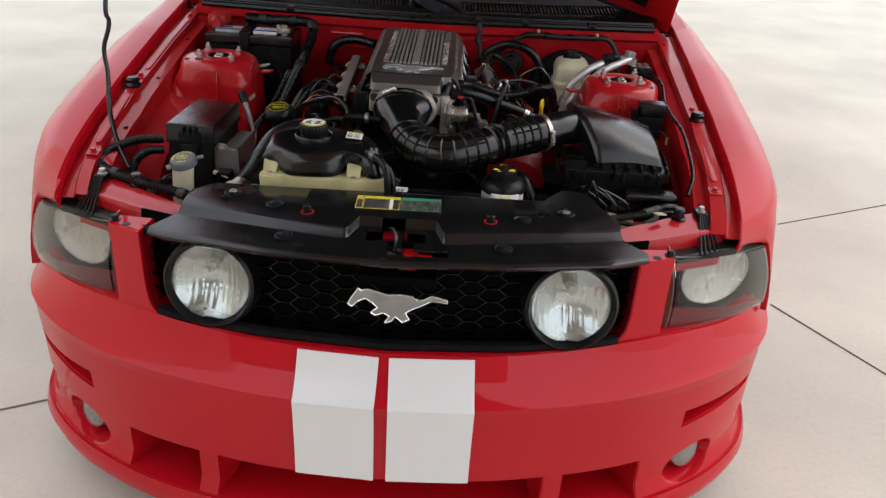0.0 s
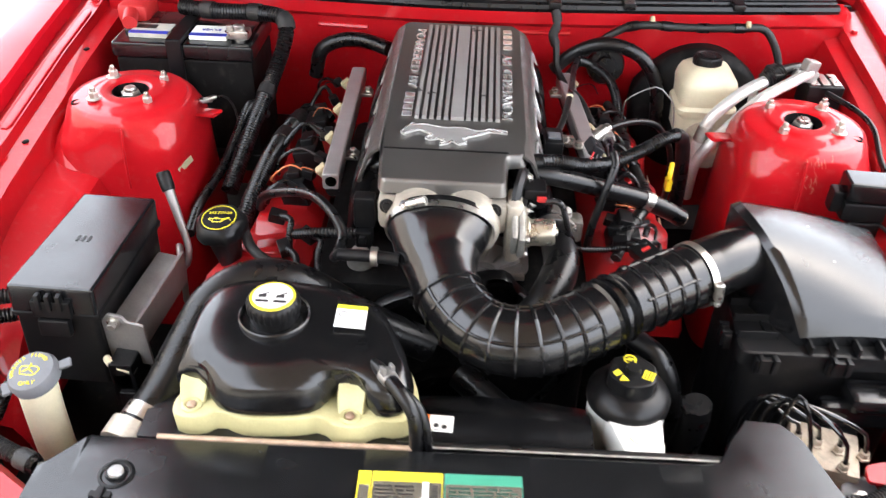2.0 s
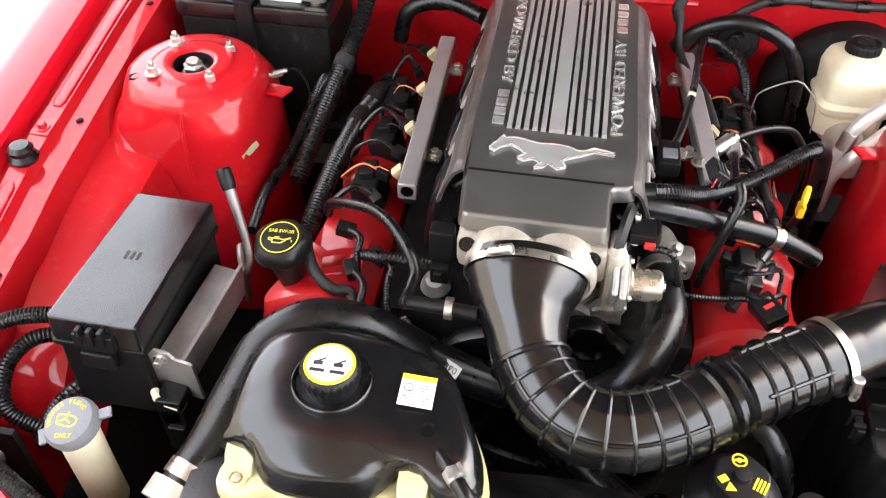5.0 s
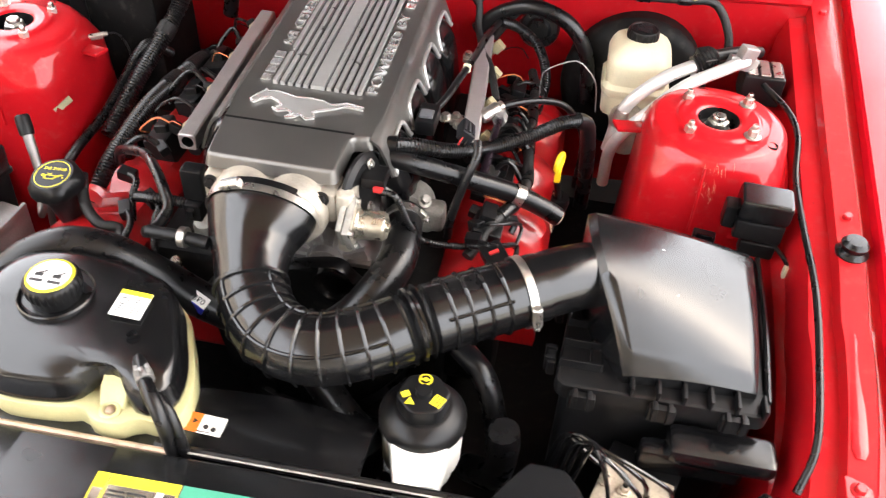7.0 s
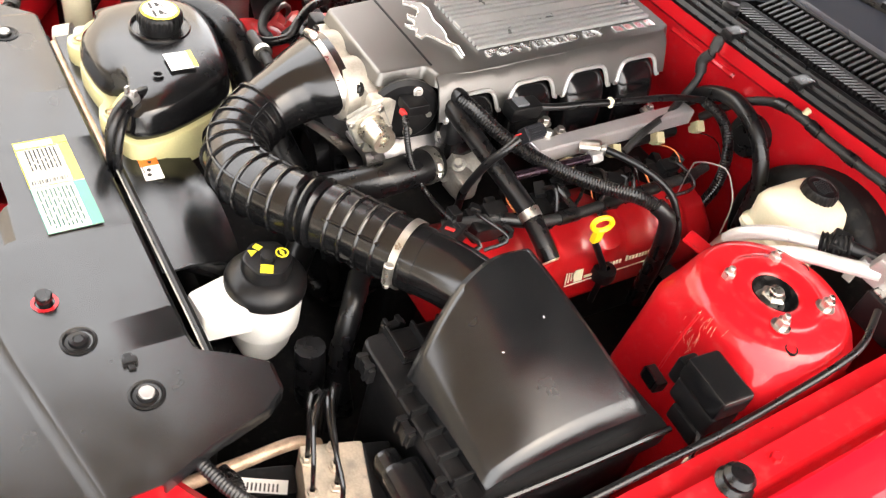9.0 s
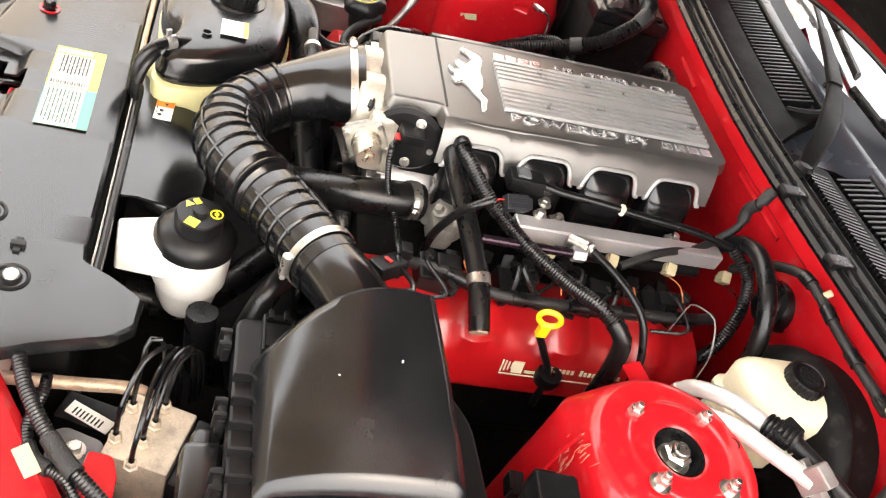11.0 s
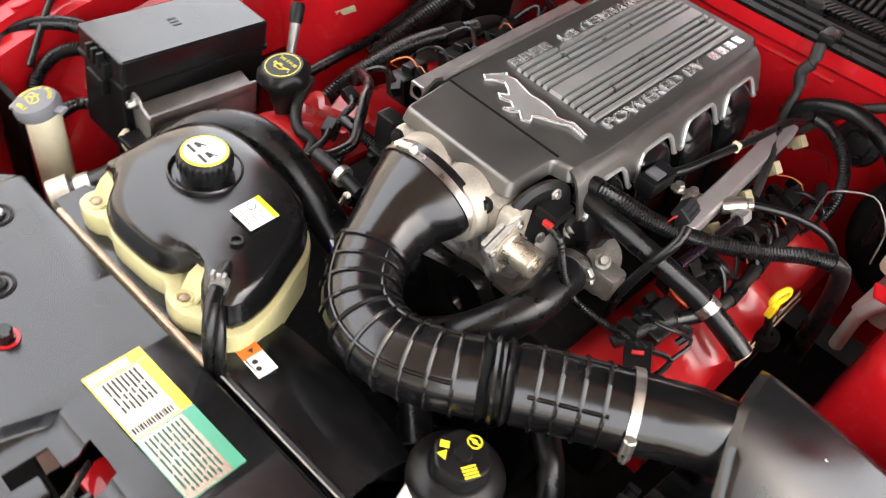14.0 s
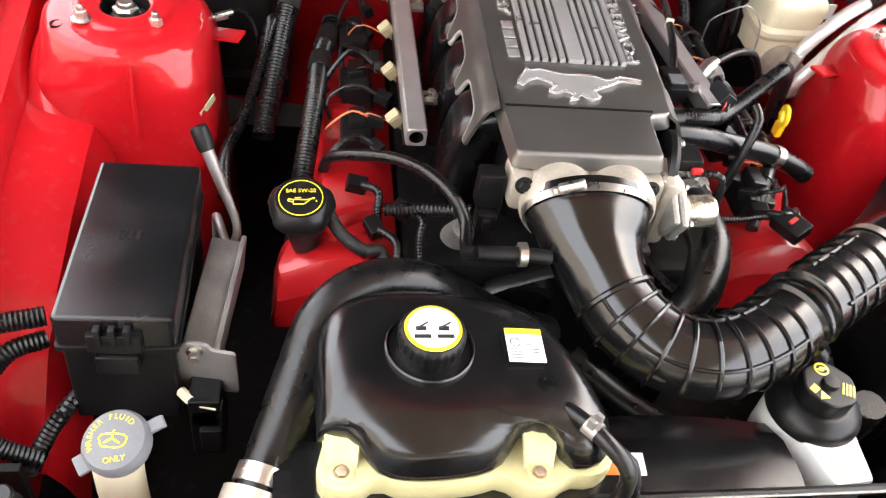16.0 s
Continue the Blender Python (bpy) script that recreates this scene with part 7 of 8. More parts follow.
box(bm, -0.034, 0.034, -0.022, 0.024, 0.818, 0.852, 0.005, mr0)
part("case", bm, BLACK, rel)
bm = B()
box(bm, -0.036, 0.036, -0.024, 0.026, 0.853, 0.888, 0.006, mr0)
part("cover", bm, BLACK_SATIN, rel, "glossy black relay cover")
bm = B()
box(bm, -0.052, -0.033, -0.014, 0.014, 0.828, 0.866, 0.004, mr0)
part("side_lug", bm, BLACK, rel)
bm = B()
box(bm, -0.020, 0.030, -0.024, -0.002, 0.792, 0.818, 0.004, mr0)
part("plug", bm, BLACK, rel, "black wiring plug")
bm = B()
box(bm, -0.012, 0.012, 0.020, 0.040, 0.80, 0.826, 0.003, mr0)
part("foot", bm, BLACK, rel)


# ---- fuel rails and injectors ----
def hollow_bar(bm, hw, hh, bore, length, m, n=32):
    """A square bar along y with rounded edges and a round bore at its near end."""
    t = bmesh.new()
    rings = []
    for k, y, e in ((0, 0.03, 0), (0, 0.0008, 0), (1, 0.0, 0.0014), (1, 0.0014, 0), (1, length - 0.001, 0), (1, length, 0.001)):
        ring = []
        for i in range(n):
            a = 2 * math.pi * (i + 0.5) / n
            c, q = math.cos(a), math.sin(a)
            f = (abs(c) ** 12 + abs(q) ** 12) ** (-1 / 12)
            ring.append(t.verts.new((c * f * (hw - e), y, q * f * (hh - e)) if k else (c * bore, y, q * bore)))
        rings.append(ring)
    for a, b in zip(rings, rings[1:]):
        for i in range(n):
            t.faces.new((a[i], a[(i + 1) % n], b[(i + 1) % n], b[i]))
    t.faces.new(rings[-1])
    bmesh.ops.recalc_face_normals(t, faces=t.faces[:])
    merge(bm, t, m)


for s, a, b in ((-1, (-0.2, 0.695, 0.852), (-0.206, 1.075, 0.868)), (1, (0.216, 0.755, 0.872), (0.190, 1.105, 0.862))):
    rail = thing("fuel_rail", ((a[0] + b[0]) / 2, 0.9, 0.82), "square aluminium fuel rail with tan injector plugs", "fuel rail", "pair of fuel rails")
    bm = B()
    d = Vector(b) - Vector(a)
    m = Matrix.Translation(a) @ Matrix.Rotation(math.atan2(-d.x, d.y), 4, "Z") @ Matrix.Rotation(math.atan2(d.z, d.y), 4, "X")
    hollow_bar(bm, 0.0135, 0.014, 0.0095, d.length, m)
    tube_rail = part("rail_bar", bm, ALU_RAIL, rail, "extruded square bar")
    bm = B()
    lathe(bm, [(0.0093, 0.001), (0.0093, 0.03), (0, 0.03)], basis(m @ Vector((0, 0, 0)), m @ Vector((0, 1, 0))), 24)
    part("end_bore", bm, BLACK_DEEP, rail, "dark open end bore")
    for f in (0.22, 0.80):
        bm = B()
        box(bm, -0.035 if s > 0 else 0.0, 0.0 if s > 0 else 0.035, -0.012, 0.012, -0.004, 0.003, 0.002, m @ pose(0, d.length * f, 0.0))
        bolt(bm, m @ Vector((-0.026 if s > 0 else 0.026, d.length * f, 0.003)), r=0.0065, h=0.009)
        part("rail_tab", bm, STEEL, rail)
    for k in range(4):
        y = 0.06 + k * 0.103
        bm = B()
        mi = m @ pose(s * 0.022, y, -0.018, 0, s * 40, -s * 18)
        box(bm, -0.0095, 0.0095, -0.0075, 0.0075, -0.010, 0.010, 0.002, mi)
        box(bm, -0.0055, 0.0055, -0.0045, 0.0045, -0.020, -0.009, 0.001, mi)
        for dy in (-0.0085, 0.0070):
            box(bm, -0.006, 0.006, dy, dy + 0.0015, -0.007, 0.007, 0.0004, mi)
        part("injector_plug", bm, TAN, rail, "tan injector plug")
        bm = B()
        p = m @ Vector((s * 0.032, y, -0.024))
        tube(bm, [p, p + Vector((s * 0.018, 0.006, 0.006)), p + Vector((s * 0.034, 0.010, 0.002)), p + Vector((s * 0.046, 0.018, -0.020))], 0.0011, 6)
        part("injector_lead", bm, PINK if k % 2 == 0 else RUBBER, rail, "thin injector lead")
    bm = B()
    tube(bm, [m @ Vector((s * 0.002, 0.02, -0.03)), m @ Vector((s * 0.002, d.length - 0.02, -0.03))], 0.011, 10)
    part("injector_rail", bm, BLACK, rail)
    if s > 0:
        bm = B()
        tube(bm, [(0.246, 0.705, 0.866), (0.248, 0.78, 0.869), (0.25, 0.84, 0.872)], 0.0066, 14)
        lathe(bm, [(0.0068, 0), (0.0085, 0.001), (0.0085, 0.005), (0.0068, 0.006)], basis((0.248, 0.765, 0.8685), (0.25, 0.84, 0.872)), 14)
        union = part("plum_union", bm, PLUM, rail, "plum anodised fuel line union")
        bm = B()
        lathe(bm, [(0, 0), (0.0105, 0), (0.0115, 0.002), (0.0115, 0.018), (0.0105, 0.020), (0, 0.020)], basis((0.25, 0.838, 0.872), (0.251, 0.9, 0.875)), 6)
        part("hex_nut", bm, BRACKET, union, "grey hexagon nut")

# ---- looms, hoses and pipes ----


def run(name, label, category, pts, r, material, rib=0.0, seg=12, group="", pitch=0.0055):
    base = min(pts, key=lambda p: p[2])
    th = thing(name, base, label, category, group)
    bm = B()
    tube(bm, pts, r, seg, 0.01, rib, pitch)
    part("loom_sleeve" if rib else "run", bm, material, th)
    return th


def bands(th, pts, r, fs, material=TAPE, w=0.012):
    path, length = smooth_path(pts, 201)
    for f in fs:
        i = int(f * 199)
        k = max(1, int(w / length * 200))
        bm = B()
        tube(bm, path[max(0, i - k) : min(201, i + k + 1)], r, 12, 0.006)
        part("tape_wrap", bm, material, th)


# engine loom over the right-hand valve cover
P1 = [(-0.352, 0.61, 0.71), (-0.347, 0.655, 0.757), (-0.342, 0.695, 0.786), (-0.335, 0.753, 0.806), (-0.328, 0.825, 0.819), (-0.322, 0.925, 0.812), (-0.311, 0.995, 0.808), (-0.305, 1.06, 0.79), (-0.300, 1.10, 0.76)]
l1 = run("engine_loom", "thick black corrugated engine loom wound with tape", "wire loom", P1, 0.0145, LOOM, 0.0018, 14, pitch=0.005)
bands(l1, P1, 0.0165, (0.60, 0.635, 0.74, 0.78, 0.9))
P2 = [(-0.40, 0.80, 0.76), (-0.385, 0.90, 0.815), (-0.375, 0.97, 0.845), (-0.361, 1.03, 0.880), (-0.344, 1.068, 0.932), (-0.348, 1.090, 0.965), (-0.40, 1.11, 0.968), (-0.47, 1.115, 0.966), (-0.56, 1.14, 0.962)]
l2 = run("battery_cable", "black corrugated battery cable over the battery", "cable", P2, 0.0155, LOOM, 0.002, 14)
bands(l2, P2, 0.017, (0.38, 0.62, 0.74, 0.9))
P3 = [(-0.445, 0.70, 0.735), (-0.45, 0.78, 0.742), (-0.425, 0.84, 0.775), (-0.408, 0.89, 0.812), (-0.398, 0.935, 0.84), (-0.392, 0.975, 0.842), (-0.382, 1.02, 0.80)]
run("sensor_loom", "thin black corrugated loom beside the strut tower", "wire loom", P3, 0.009, LOOM, 0.0014, 10, pitch=0.004)
P4 = [(-0.60, 0.44, 0.80), (-0.66, 0.42, 0.80), (-0.71, 0.38, 0.785), (-0.72, 0.33, 0.77), (-0.67, 0.285, 0.768), (-0.60, 0.245, 0.768), (-0.52, 0.205, 0.768), (-0.46, 0.18, 0.765)]
l4 = run("headlamp_loom", "black corrugated loom looping past the fuse box", "wire loom", P4, 0.0115, LOOM, 0.0016, 12, pitch=0.005)
bands(l4, P4, 0.013, (0.42, 0.55, 0.97))
P5 = [(-0.60, 0.43, 0.775), (-0.635, 0.41, 0.775), (-0.655, 0.375, 0.755), (-0.645, 0.34, 0.72), (-0.60, 0.335, 0.69)]
run("fuse_loom", "black corrugated loom out of the fuse box", "wire loom", P5, 0.011, LOOM, 0.0016, 12, pitch=0.005)
P6 = [(-0.57, 0.42, 0.70), (-0.58, 0.38, 0.72), (-0.60, 0.355, 0.70), (-0.62, 0.34, 0.66)]
run("lower_loom", "black corrugated loom below the fuse box", "wire loom", P6, 0.010, LOOM, 0.0016, 12, pitch=0.005)
# breather hose over the right bank
P7 = [(-0.316, 0.690, 0.800), (-0.310, 0.684, 0.822), (-0.294, 0.671, 0.839), (-0.262, 0.650, 0.858), (-0.231, 0.628, 0.872), (-0.198, 0.590, 0.886), (-0.170, 0.556, 0.880), (-0.156, 0.535, 0.862), (-0.158, 0.500, 0.856), (-0.158, 0.478, 0.866), (-0.152, 0.470, 0.877)]
run("breather_hose", "thin black rubber breather hose", "hose", P7, 0.0075, RUBBER)
P8 = [(-0.30, 1.12, 0.84), (-0.285, 1.12, 0.895), (-0.245, 1.125, 0.915), (-0.20, 1.12, 0.918), (-0.15, 1.09, 0.915)]
run("heater_hose", "black rubber hose below the firewall", "hose", P8, 0.014, RUBBER, group="heater hoses")
# dipstick tube by the tower
tr = thing("transmission_dipstick", (-0.45, 0.68, 0.62), "black-capped dipstick on a bent steel tube", "dipstick")
bm = B()
tube(bm, [(-0.462, 0.688, 0.835), (-0.440, 0.66, 0.785), (-0.424, 0.635, 0.755), (-0.424, 0.622, 0.735), (-0.436, 0.628, 0.72), (-0.45, 0.66, 0.735), (-0.455, 0.675, 0.71), (-0.455, 0.66, 0.62)], (lambda u, w: 0.0085 - 0.003 * min(1, u * 3)), 12)
part("tube", bm, BRACKET, tr)
bm = B()
lathe(bm, [(0, -0.012), (0.0105, -0.012), (0.0115, -0.004), (0.0115, 0.016), (0.009, 0.02), (0, 0.02)], basis((-0.463, 0.689, 0.838), (-0.474, 0.703, 0.863)), 18)
part("cap", bm, BLACK, tr)

# left bank hoses
P9 = [(0.108, 0.672, 0.918), (0.150, 0.681, 0.917), (0.195, 0.712, 0.895), (0.245, 0.765, 0.872), (0.30, 0.815, 0.868), (0.345, 0.852, 0.875), (0.374, 0.880, 0.868)]
h9 = run("vacuum_hose", "black corrugated hose arching over the valve cover", "hose", P9, 0.0112, LOOM, 0.0013, 14, pitch=0.0042)
bands(h9, P9, 0.0128, (0.03,), RUBBER)
bm = B()
tube(bm, [(0.368, 0.874, 0.871), (0.384, 0.888, 0.858), (0.392, 0.893, 0.825), (0.397, 0.893, 0.77), (0.399, 0.892, 0.69)], 0.0128, 14)
part("smooth_cuff", bm, RUBBER, h9, "smooth black rubber cuff")
P10 = [(0.105, 0.664, 0.905), (0.15, 0.668, 0.897), (0.22, 0.685, 0.872), (0.29, 0.702, 0.845), (0.335, 0.706, 0.824), (0.362, 0.708, 0.808)]
h10 = run("breather_pipe", "smooth black rubber pipe with a steel clamp", "hose", P10, 0.0145, RUBBER)
bm = B()
pp, _ = smooth_path(P10, 41)
tube(bm, pp[29:32], 0.0162, 16)
part("clamp", bm, STEEL, h10, "pinched steel clamp")
bm = B()
cyl(bm, pp[-2], Vector(pp[-1]) + (Vector(pp[-1]) - Vector(pp[-2])) * 0.4, 0.013)
part("end_plug", bm, RUST, h10, "tan end plug")
P11 = [(0.235, 0.855, 0.878), (0.258, 0.868, 0.885), (0.30, 0.90, 0.88), (0.338, 0.925, 0.865), (0.362, 0.936, 0.84), (0.385, 0.942, 0.79), (0.385, 0.93, 0.70)]
f11 = run("fuel_line", "thin black fuel line with a silver fitting", "fuel line", P11, 0.0056, RUBBER)
bm = B()
cyl(bm, (0.222, 0.842, 0.872), (0.245, 0.862, 0.882), 0.011)
cyl(bm, (0.246, 0.862, 0.882), (0.252, 0.867, 0.885), 0.0085)
part("fitting", bm, STEEL, f11)
P12 = [(0.145, 0.765, 0.905), (0.165, 0.82, 0.907), (0.178, 0.88, 0.912), (0.19, 0.95, 0.913), (0.20, 1.03, 0.913), (0.212, 1.10, 0.905), (0.245, 1.125, 0.885), (0.285, 1.118, 0.855), (0.305, 1.108, 0.80), (0.30, 1.10, 0.74)]
h12 = run("rail_loom", "slim black cable along the fuel rail with a sensor plug", "wire loom", P12[:6], 0.0055, RUBBER)
bm = B()
tube(bm, P12[5:], 0.0095, 12, 0.01, 0.0012, 0.0045)
part("loom_sleeve", bm, LOOM, h12, "corrugated lower sleeve")
bm = B()
box(bm, -0.006, 0.006, -0.004, 0.004, -0.007, 0.007, 0.002, pose(0.184, 0.915, 0.9125, 0, 0, -10))
part("cable_tie", bm, POLY_WHITE, h12, "cream cable tie")
bm = B()
box(bm, 0.135, 0.165, 0.745, 0.80, 0.89, 0.914, 0.004)
part("sensor_plug", bm, BLACK, h12, "black sensor plug")
bm = B()
box(bm, 0.140, 0.160, 0.755, 0.775, 0.914, 0.918, 0.001)
part("plug_latch", bm, GREY_CAP, h12, "grey latch")
for q in ((0.172, 0.805, 0.885), (0.195, 0.795, 0.882)):
    bm = B()
    bolt(bm, q, r=0.007, h=0.010)
    part("rail_bolt", bm, STEEL, h12)
# firewall loom, from the left side round to the middle
P13 = [(0.20, 1.135, 0.855), (0.232, 1.143, 0.900), (0.262, 1.145, 0.930), (0.304, 1.145, 0.957), (0.349, 1.145, 0.964), (0.407, 1.147, 0.961), (0.463, 1.15, 0.961), (0.52, 1.155, 0.961), (0.575, 1.165, 0.955), (0.61, 1.155, 0.90), (0.61, 1.14, 0.85)]
l13 = run("firewall_loom", "black taped loom clipped along the firewall", "wire loom", P13, 0.0075, TAPE, 0.0, 12)
bands(l13, P13, 0.0095, (0.3, 0.42, 0.55, 0.68), LOOM, 0.012)
for x, z in ((0.352, 0.968), (0.535, 0.966)):
    bm = B()
    cyl(bm, (x, 1.146, z), (x, 1.154, z + 0.010), 0.005)
    part("clip", bm, TAN, l13, "tan loom clip")
P14 = [(0.17, 1.12, 0.875), (0.21, 1.115, 0.915), (0.265, 1.105, 0.938), (0.325, 1.10, 0.922), (0.360, 1.10, 0.883), (0.376, 1.10, 0.835), (0.382, 1.10, 0.77)]
run("heater_hose", "black rubber heater hose arching at the firewall", "hose", P14, 0.013, RUBBER, group="heater hoses")
gr = thing("firewall_grommet", (0.278, 1.155, 0.83), "black rubber grommet with cables through the firewall", "grommet")
bm = B()
lathe(bm, [(0.0, 0.016), (0.018, 0.016), (0.022, 0.008), (0.034, 0.008), (0.038, 0.0), (0.038, -0.02)], basis((0.278, 1.168, 0.868), (0.278, 1.0, 0.90)), 28)
part("ring", bm, RUBBER, gr)
P15 = [(0.164, 1.135, 0.99), (0.17, 1.125, 0.965), (0.163, 1.12, 0.945), (0.172, 1.118, 0.92), (0.175, 1.10, 0.89), (0.19, 1.06, 0.872), (0.215, 0.99, 0.872), (0.235, 0.93, 0.85)]
l15 = run("hanging_lead", "twisted black lead hanging from the cowl seal", "wire loom", P15, 0.0065, TAPE)
bands(l15, P15, 0.0095, (0.05, 0.14, 0.2))
wr = thing("bent_wire", (0.301, 1.02, 0.80), "thin bent grey steel wire behind the valve cover", "wire")
bm = B()
tube(bm, [(0.300, 1.02, 0.80), (0.300, 1.02, 0.855), (0.306, 1.02, 0.868), (0.33, 1.02, 0.884), (0.355, 1.02, 0.893), (0.372, 1.02, 0.882), (0.392, 1.02, 0.855), (0.40, 1.02, 0.80)], 0.0012, 6)
part("run", bm, BRACKET, wr)
tc2 = thing("ground_clip", (-0.459, 0.927, 0.86), "silver clip with a thin black lead on the strut tower tab", "clip")
bm = B()
cyl(bm, (-0.474, 0.920, 0.871), (-0.446, 0.936, 0.873), 0.0042, seg=12)
box(bm, -0.010, 0.010, -0.005, 0.005, -0.004, 0.004, 0.0012, pose(-0.462, 0.926, 0.870, 0, 0, 30))
part("clip_body", bm, STEEL, tc2)
bm = B()
tube(bm, [(-0.448, 0.935, 0.873), (-0.432, 0.945, 0.870), (-0.418, 0.945, 0.845), (-0.412, 0.935, 0.81), (-0.415, 0.925, 0.77)], 0.0022, 6)
part("lead", bm, RUBBER, tc2)
wc2 = thing("panel_clip", (0.575, 0.722, 0.79), "small black plastic clip at the foot of the strut tower", "clip")
bm = B()
box(bm, -0.016, 0.016, -0.009, 0.009, -0.012, 0.006, 0.002, pose(0.575, 0.726, 0.80, 0, 0, -8))
part("base", bm, BLACK, wc2)
bm = B()
box(bm, -0.011, 0.011, -0.011, -0.007, -0.010, 0.010, 0.001, pose(0.575, 0.726, 0.80, 0, 0, -8))
part("latch", bm, BLACK_SATIN, wc2)
# injector loom over the left bank
P16 = [(0.245, 0.60, 0.80), (0.275, 0.66, 0.822), (0.305, 0.725, 0.826), (0.305, 0.80, 0.822), (0.298, 0.88, 0.82), (0.295, 0.96, 0.82), (0.29, 1.04, 0.82), (0.28, 1.09, 0.82)]
l16 = run("injector_loom", "taped black injector loom along the valve cover", "wire loom", P16, 0.0085, TAPE)
bands(l16, P16, 0.0105, (0.2, 0.38, 0.55, 0.72, 0.9), LOOM, 0.02)
P17 = [(0.125, 0.585, 0.905), (0.150, 0.571, 0.91), (0.166, 0.58, 0.86), (0.182, 0.602, 0.815), (0.225, 0.605, 0.812), (0.262, 0.603, 0.82), (0.29, 0.60, 0.81)]
l17 = run("throttle_lead", "braided black lead from the throttle connector", "wire loom", P17, 0.0048, LOOM, 0.0008, 10, pitch=0.004)
bm = B()
box(bm, -0.016, 0.016, -0.022, 0.022, -0.010, 0.010, 0.003, pose(0.285, 0.585, 0.822, 0, -15, 30))
con = part("plug", bm, BLACK, l17, "black plug with a red lock")
bm = B()
box(bm, -0.007, 0.007, -0.004, 0.002, 0.010, 0.013, 0.001, pose(0.285, 0.585, 0.822, 0, -15, 30))
part("lock", bm, RED_CAP, con)
# thermostat housing and hose
th = thing("thermostat_housing", (0.14, 0.66, 0.78), "cast thermostat housing with a black coolant hose", "thermostat")
bm = B()
lathe(bm, [(0, 0), (0.034, 0), (0.035, 0.018), (0.027, 0.03), (0.024, 0.05), (0, 0.05)], basis((0.145, 0.705, 0.80), (0.149, 0.64, 0.822)), 24)
box(bm, 0.10, 0.185, 0.66, 0.70, 0.775, 0.815, 0.010)
box(bm, 0.155, 0.20, 0.655, 0.69, 0.785, 0.825, 0.008)
bolt(bm, (0.17, 0.665, 0.835), (0.3, -0.5, 0.8), 0.007)
bolt(bm, (0.115, 0.665, 0.845), (0.3, -0.5, 0.8), 0.007)
part("casting", bm, ALU_DARK, th)
bm = B()
tube(bm, [(0.146, 0.64, 0.824), (0.155, 0.59, 0.828), (0.155, 0.53, 0.822), (0.12, 0.47, 0.79), (0.06, 0.45, 0.74)], 0.026, 18)
part("coolant_hose", bm, RUBBER, th)
bm = B()
tube(bm, [(0.147, 0.632, 0.825), (0.150, 0.618, 0.826)], 0.0285, 20)
part("hose_clamp", bm, STEEL, th)
bm = B()
box(bm, -0.006, 0.006, -0.004, 0.004, -0.004, 0.004, 0.001, pose(0.174, 0.627, 0.842, 0, 40, 0))
bolt(bm, (0.178, 0.627, 0.836), (0.5, -0.2, -0.9), 0.0042, 0.008)
part("clamp_screw", bm, STEEL, th)
# strap hose over the breather and the sensor plug beside the plenum
run("small_bypass_hose", "short glossy black hose curving over the thermostat", "hose", [(0.235, 0.70, 0.925), (0.238, 0.682, 0.914), (0.226, 0.664, 0.880), (0.212, 0.652, 0.825), (0.208, 0.652, 0.785)], 0.0062, RUBBER)
sp = thing("sensor_plug", (0.21, 0.745, 0.90), "dark grey sensor plug with red wires", "connector")
m1 = pose(0.212, 0.745, 0.909, 0, 35, 8)
bm = B()
box(bm, -0.011, 0.011, -0.018, 0.016, -0.009, 0.009, 0.002, m1)
box(bm, -0.008, 0.008, 0.014, 0.022, -0.007, 0.007, 0.002, m1)
part("body", bm, BLUE_PLUG, sp)
for k in range(3):
    bm = B()
    box(bm, -0.0095 + 0.007 * k, -0.0055 + 0.007 * k, -0.014, 0.012, 0.0088, 0.0105, 0.0005, m1)
    part("rib", bm, BLUE_PLUG, sp)
for k in range(2):
    bm = B()
    a = m1 @ Vector((-0.004 + 0.008 * k, -0.016, 0))
    tube(bm, [a, a + Vector((0, -0.005, 0.001)), a + Vector((-0.006, -0.009, -0.010)), a + Vector((-0.01, -0.01, -0.03))], 0.0013, 6)
    part("wire", bm, RUBBER if k else RED_CAP, sp, "thin wire")
# yellow engine dipstick
dp = thing("engine_dipstick", (0.36, 0.84, 0.66), "yellow ring-handled engine oil dipstick", "dipstick")
bm = B()
ctr = Vector((0.352, 0.797, 0.842))
tube(bm, [ctr + Vector((0.004 * math.cos(a), 0.0145 * math.cos(a), 0.0125 * math.sin(a))) for a in np.linspace(0, 2 * math.pi, 17)], 0.0042, 8, 0.004)
box(bm, -0.005, 0.005, -0.008, 0.008, -0.034, -0.012, 0.002, Matrix.Translation(ctr))
part("handle", bm, YELLOW, dp)
bm = B()
tube(bm, [tuple(ctr + Vector((0, 0, -0.034))), (0.355, 0.815, 0.78), (0.359, 0.84, 0.735), (0.355, 0.85, 0.66)], 0.0055, 10)
lathe(bm, [(0.0, 0.0), (0.018, 0.0), (0.020, 0.01), (0.018, 0.02), (0.007, 0.022)], pose(0.359, 0.842, 0.722), 18)
part("tube", bm, BLACK, dp)
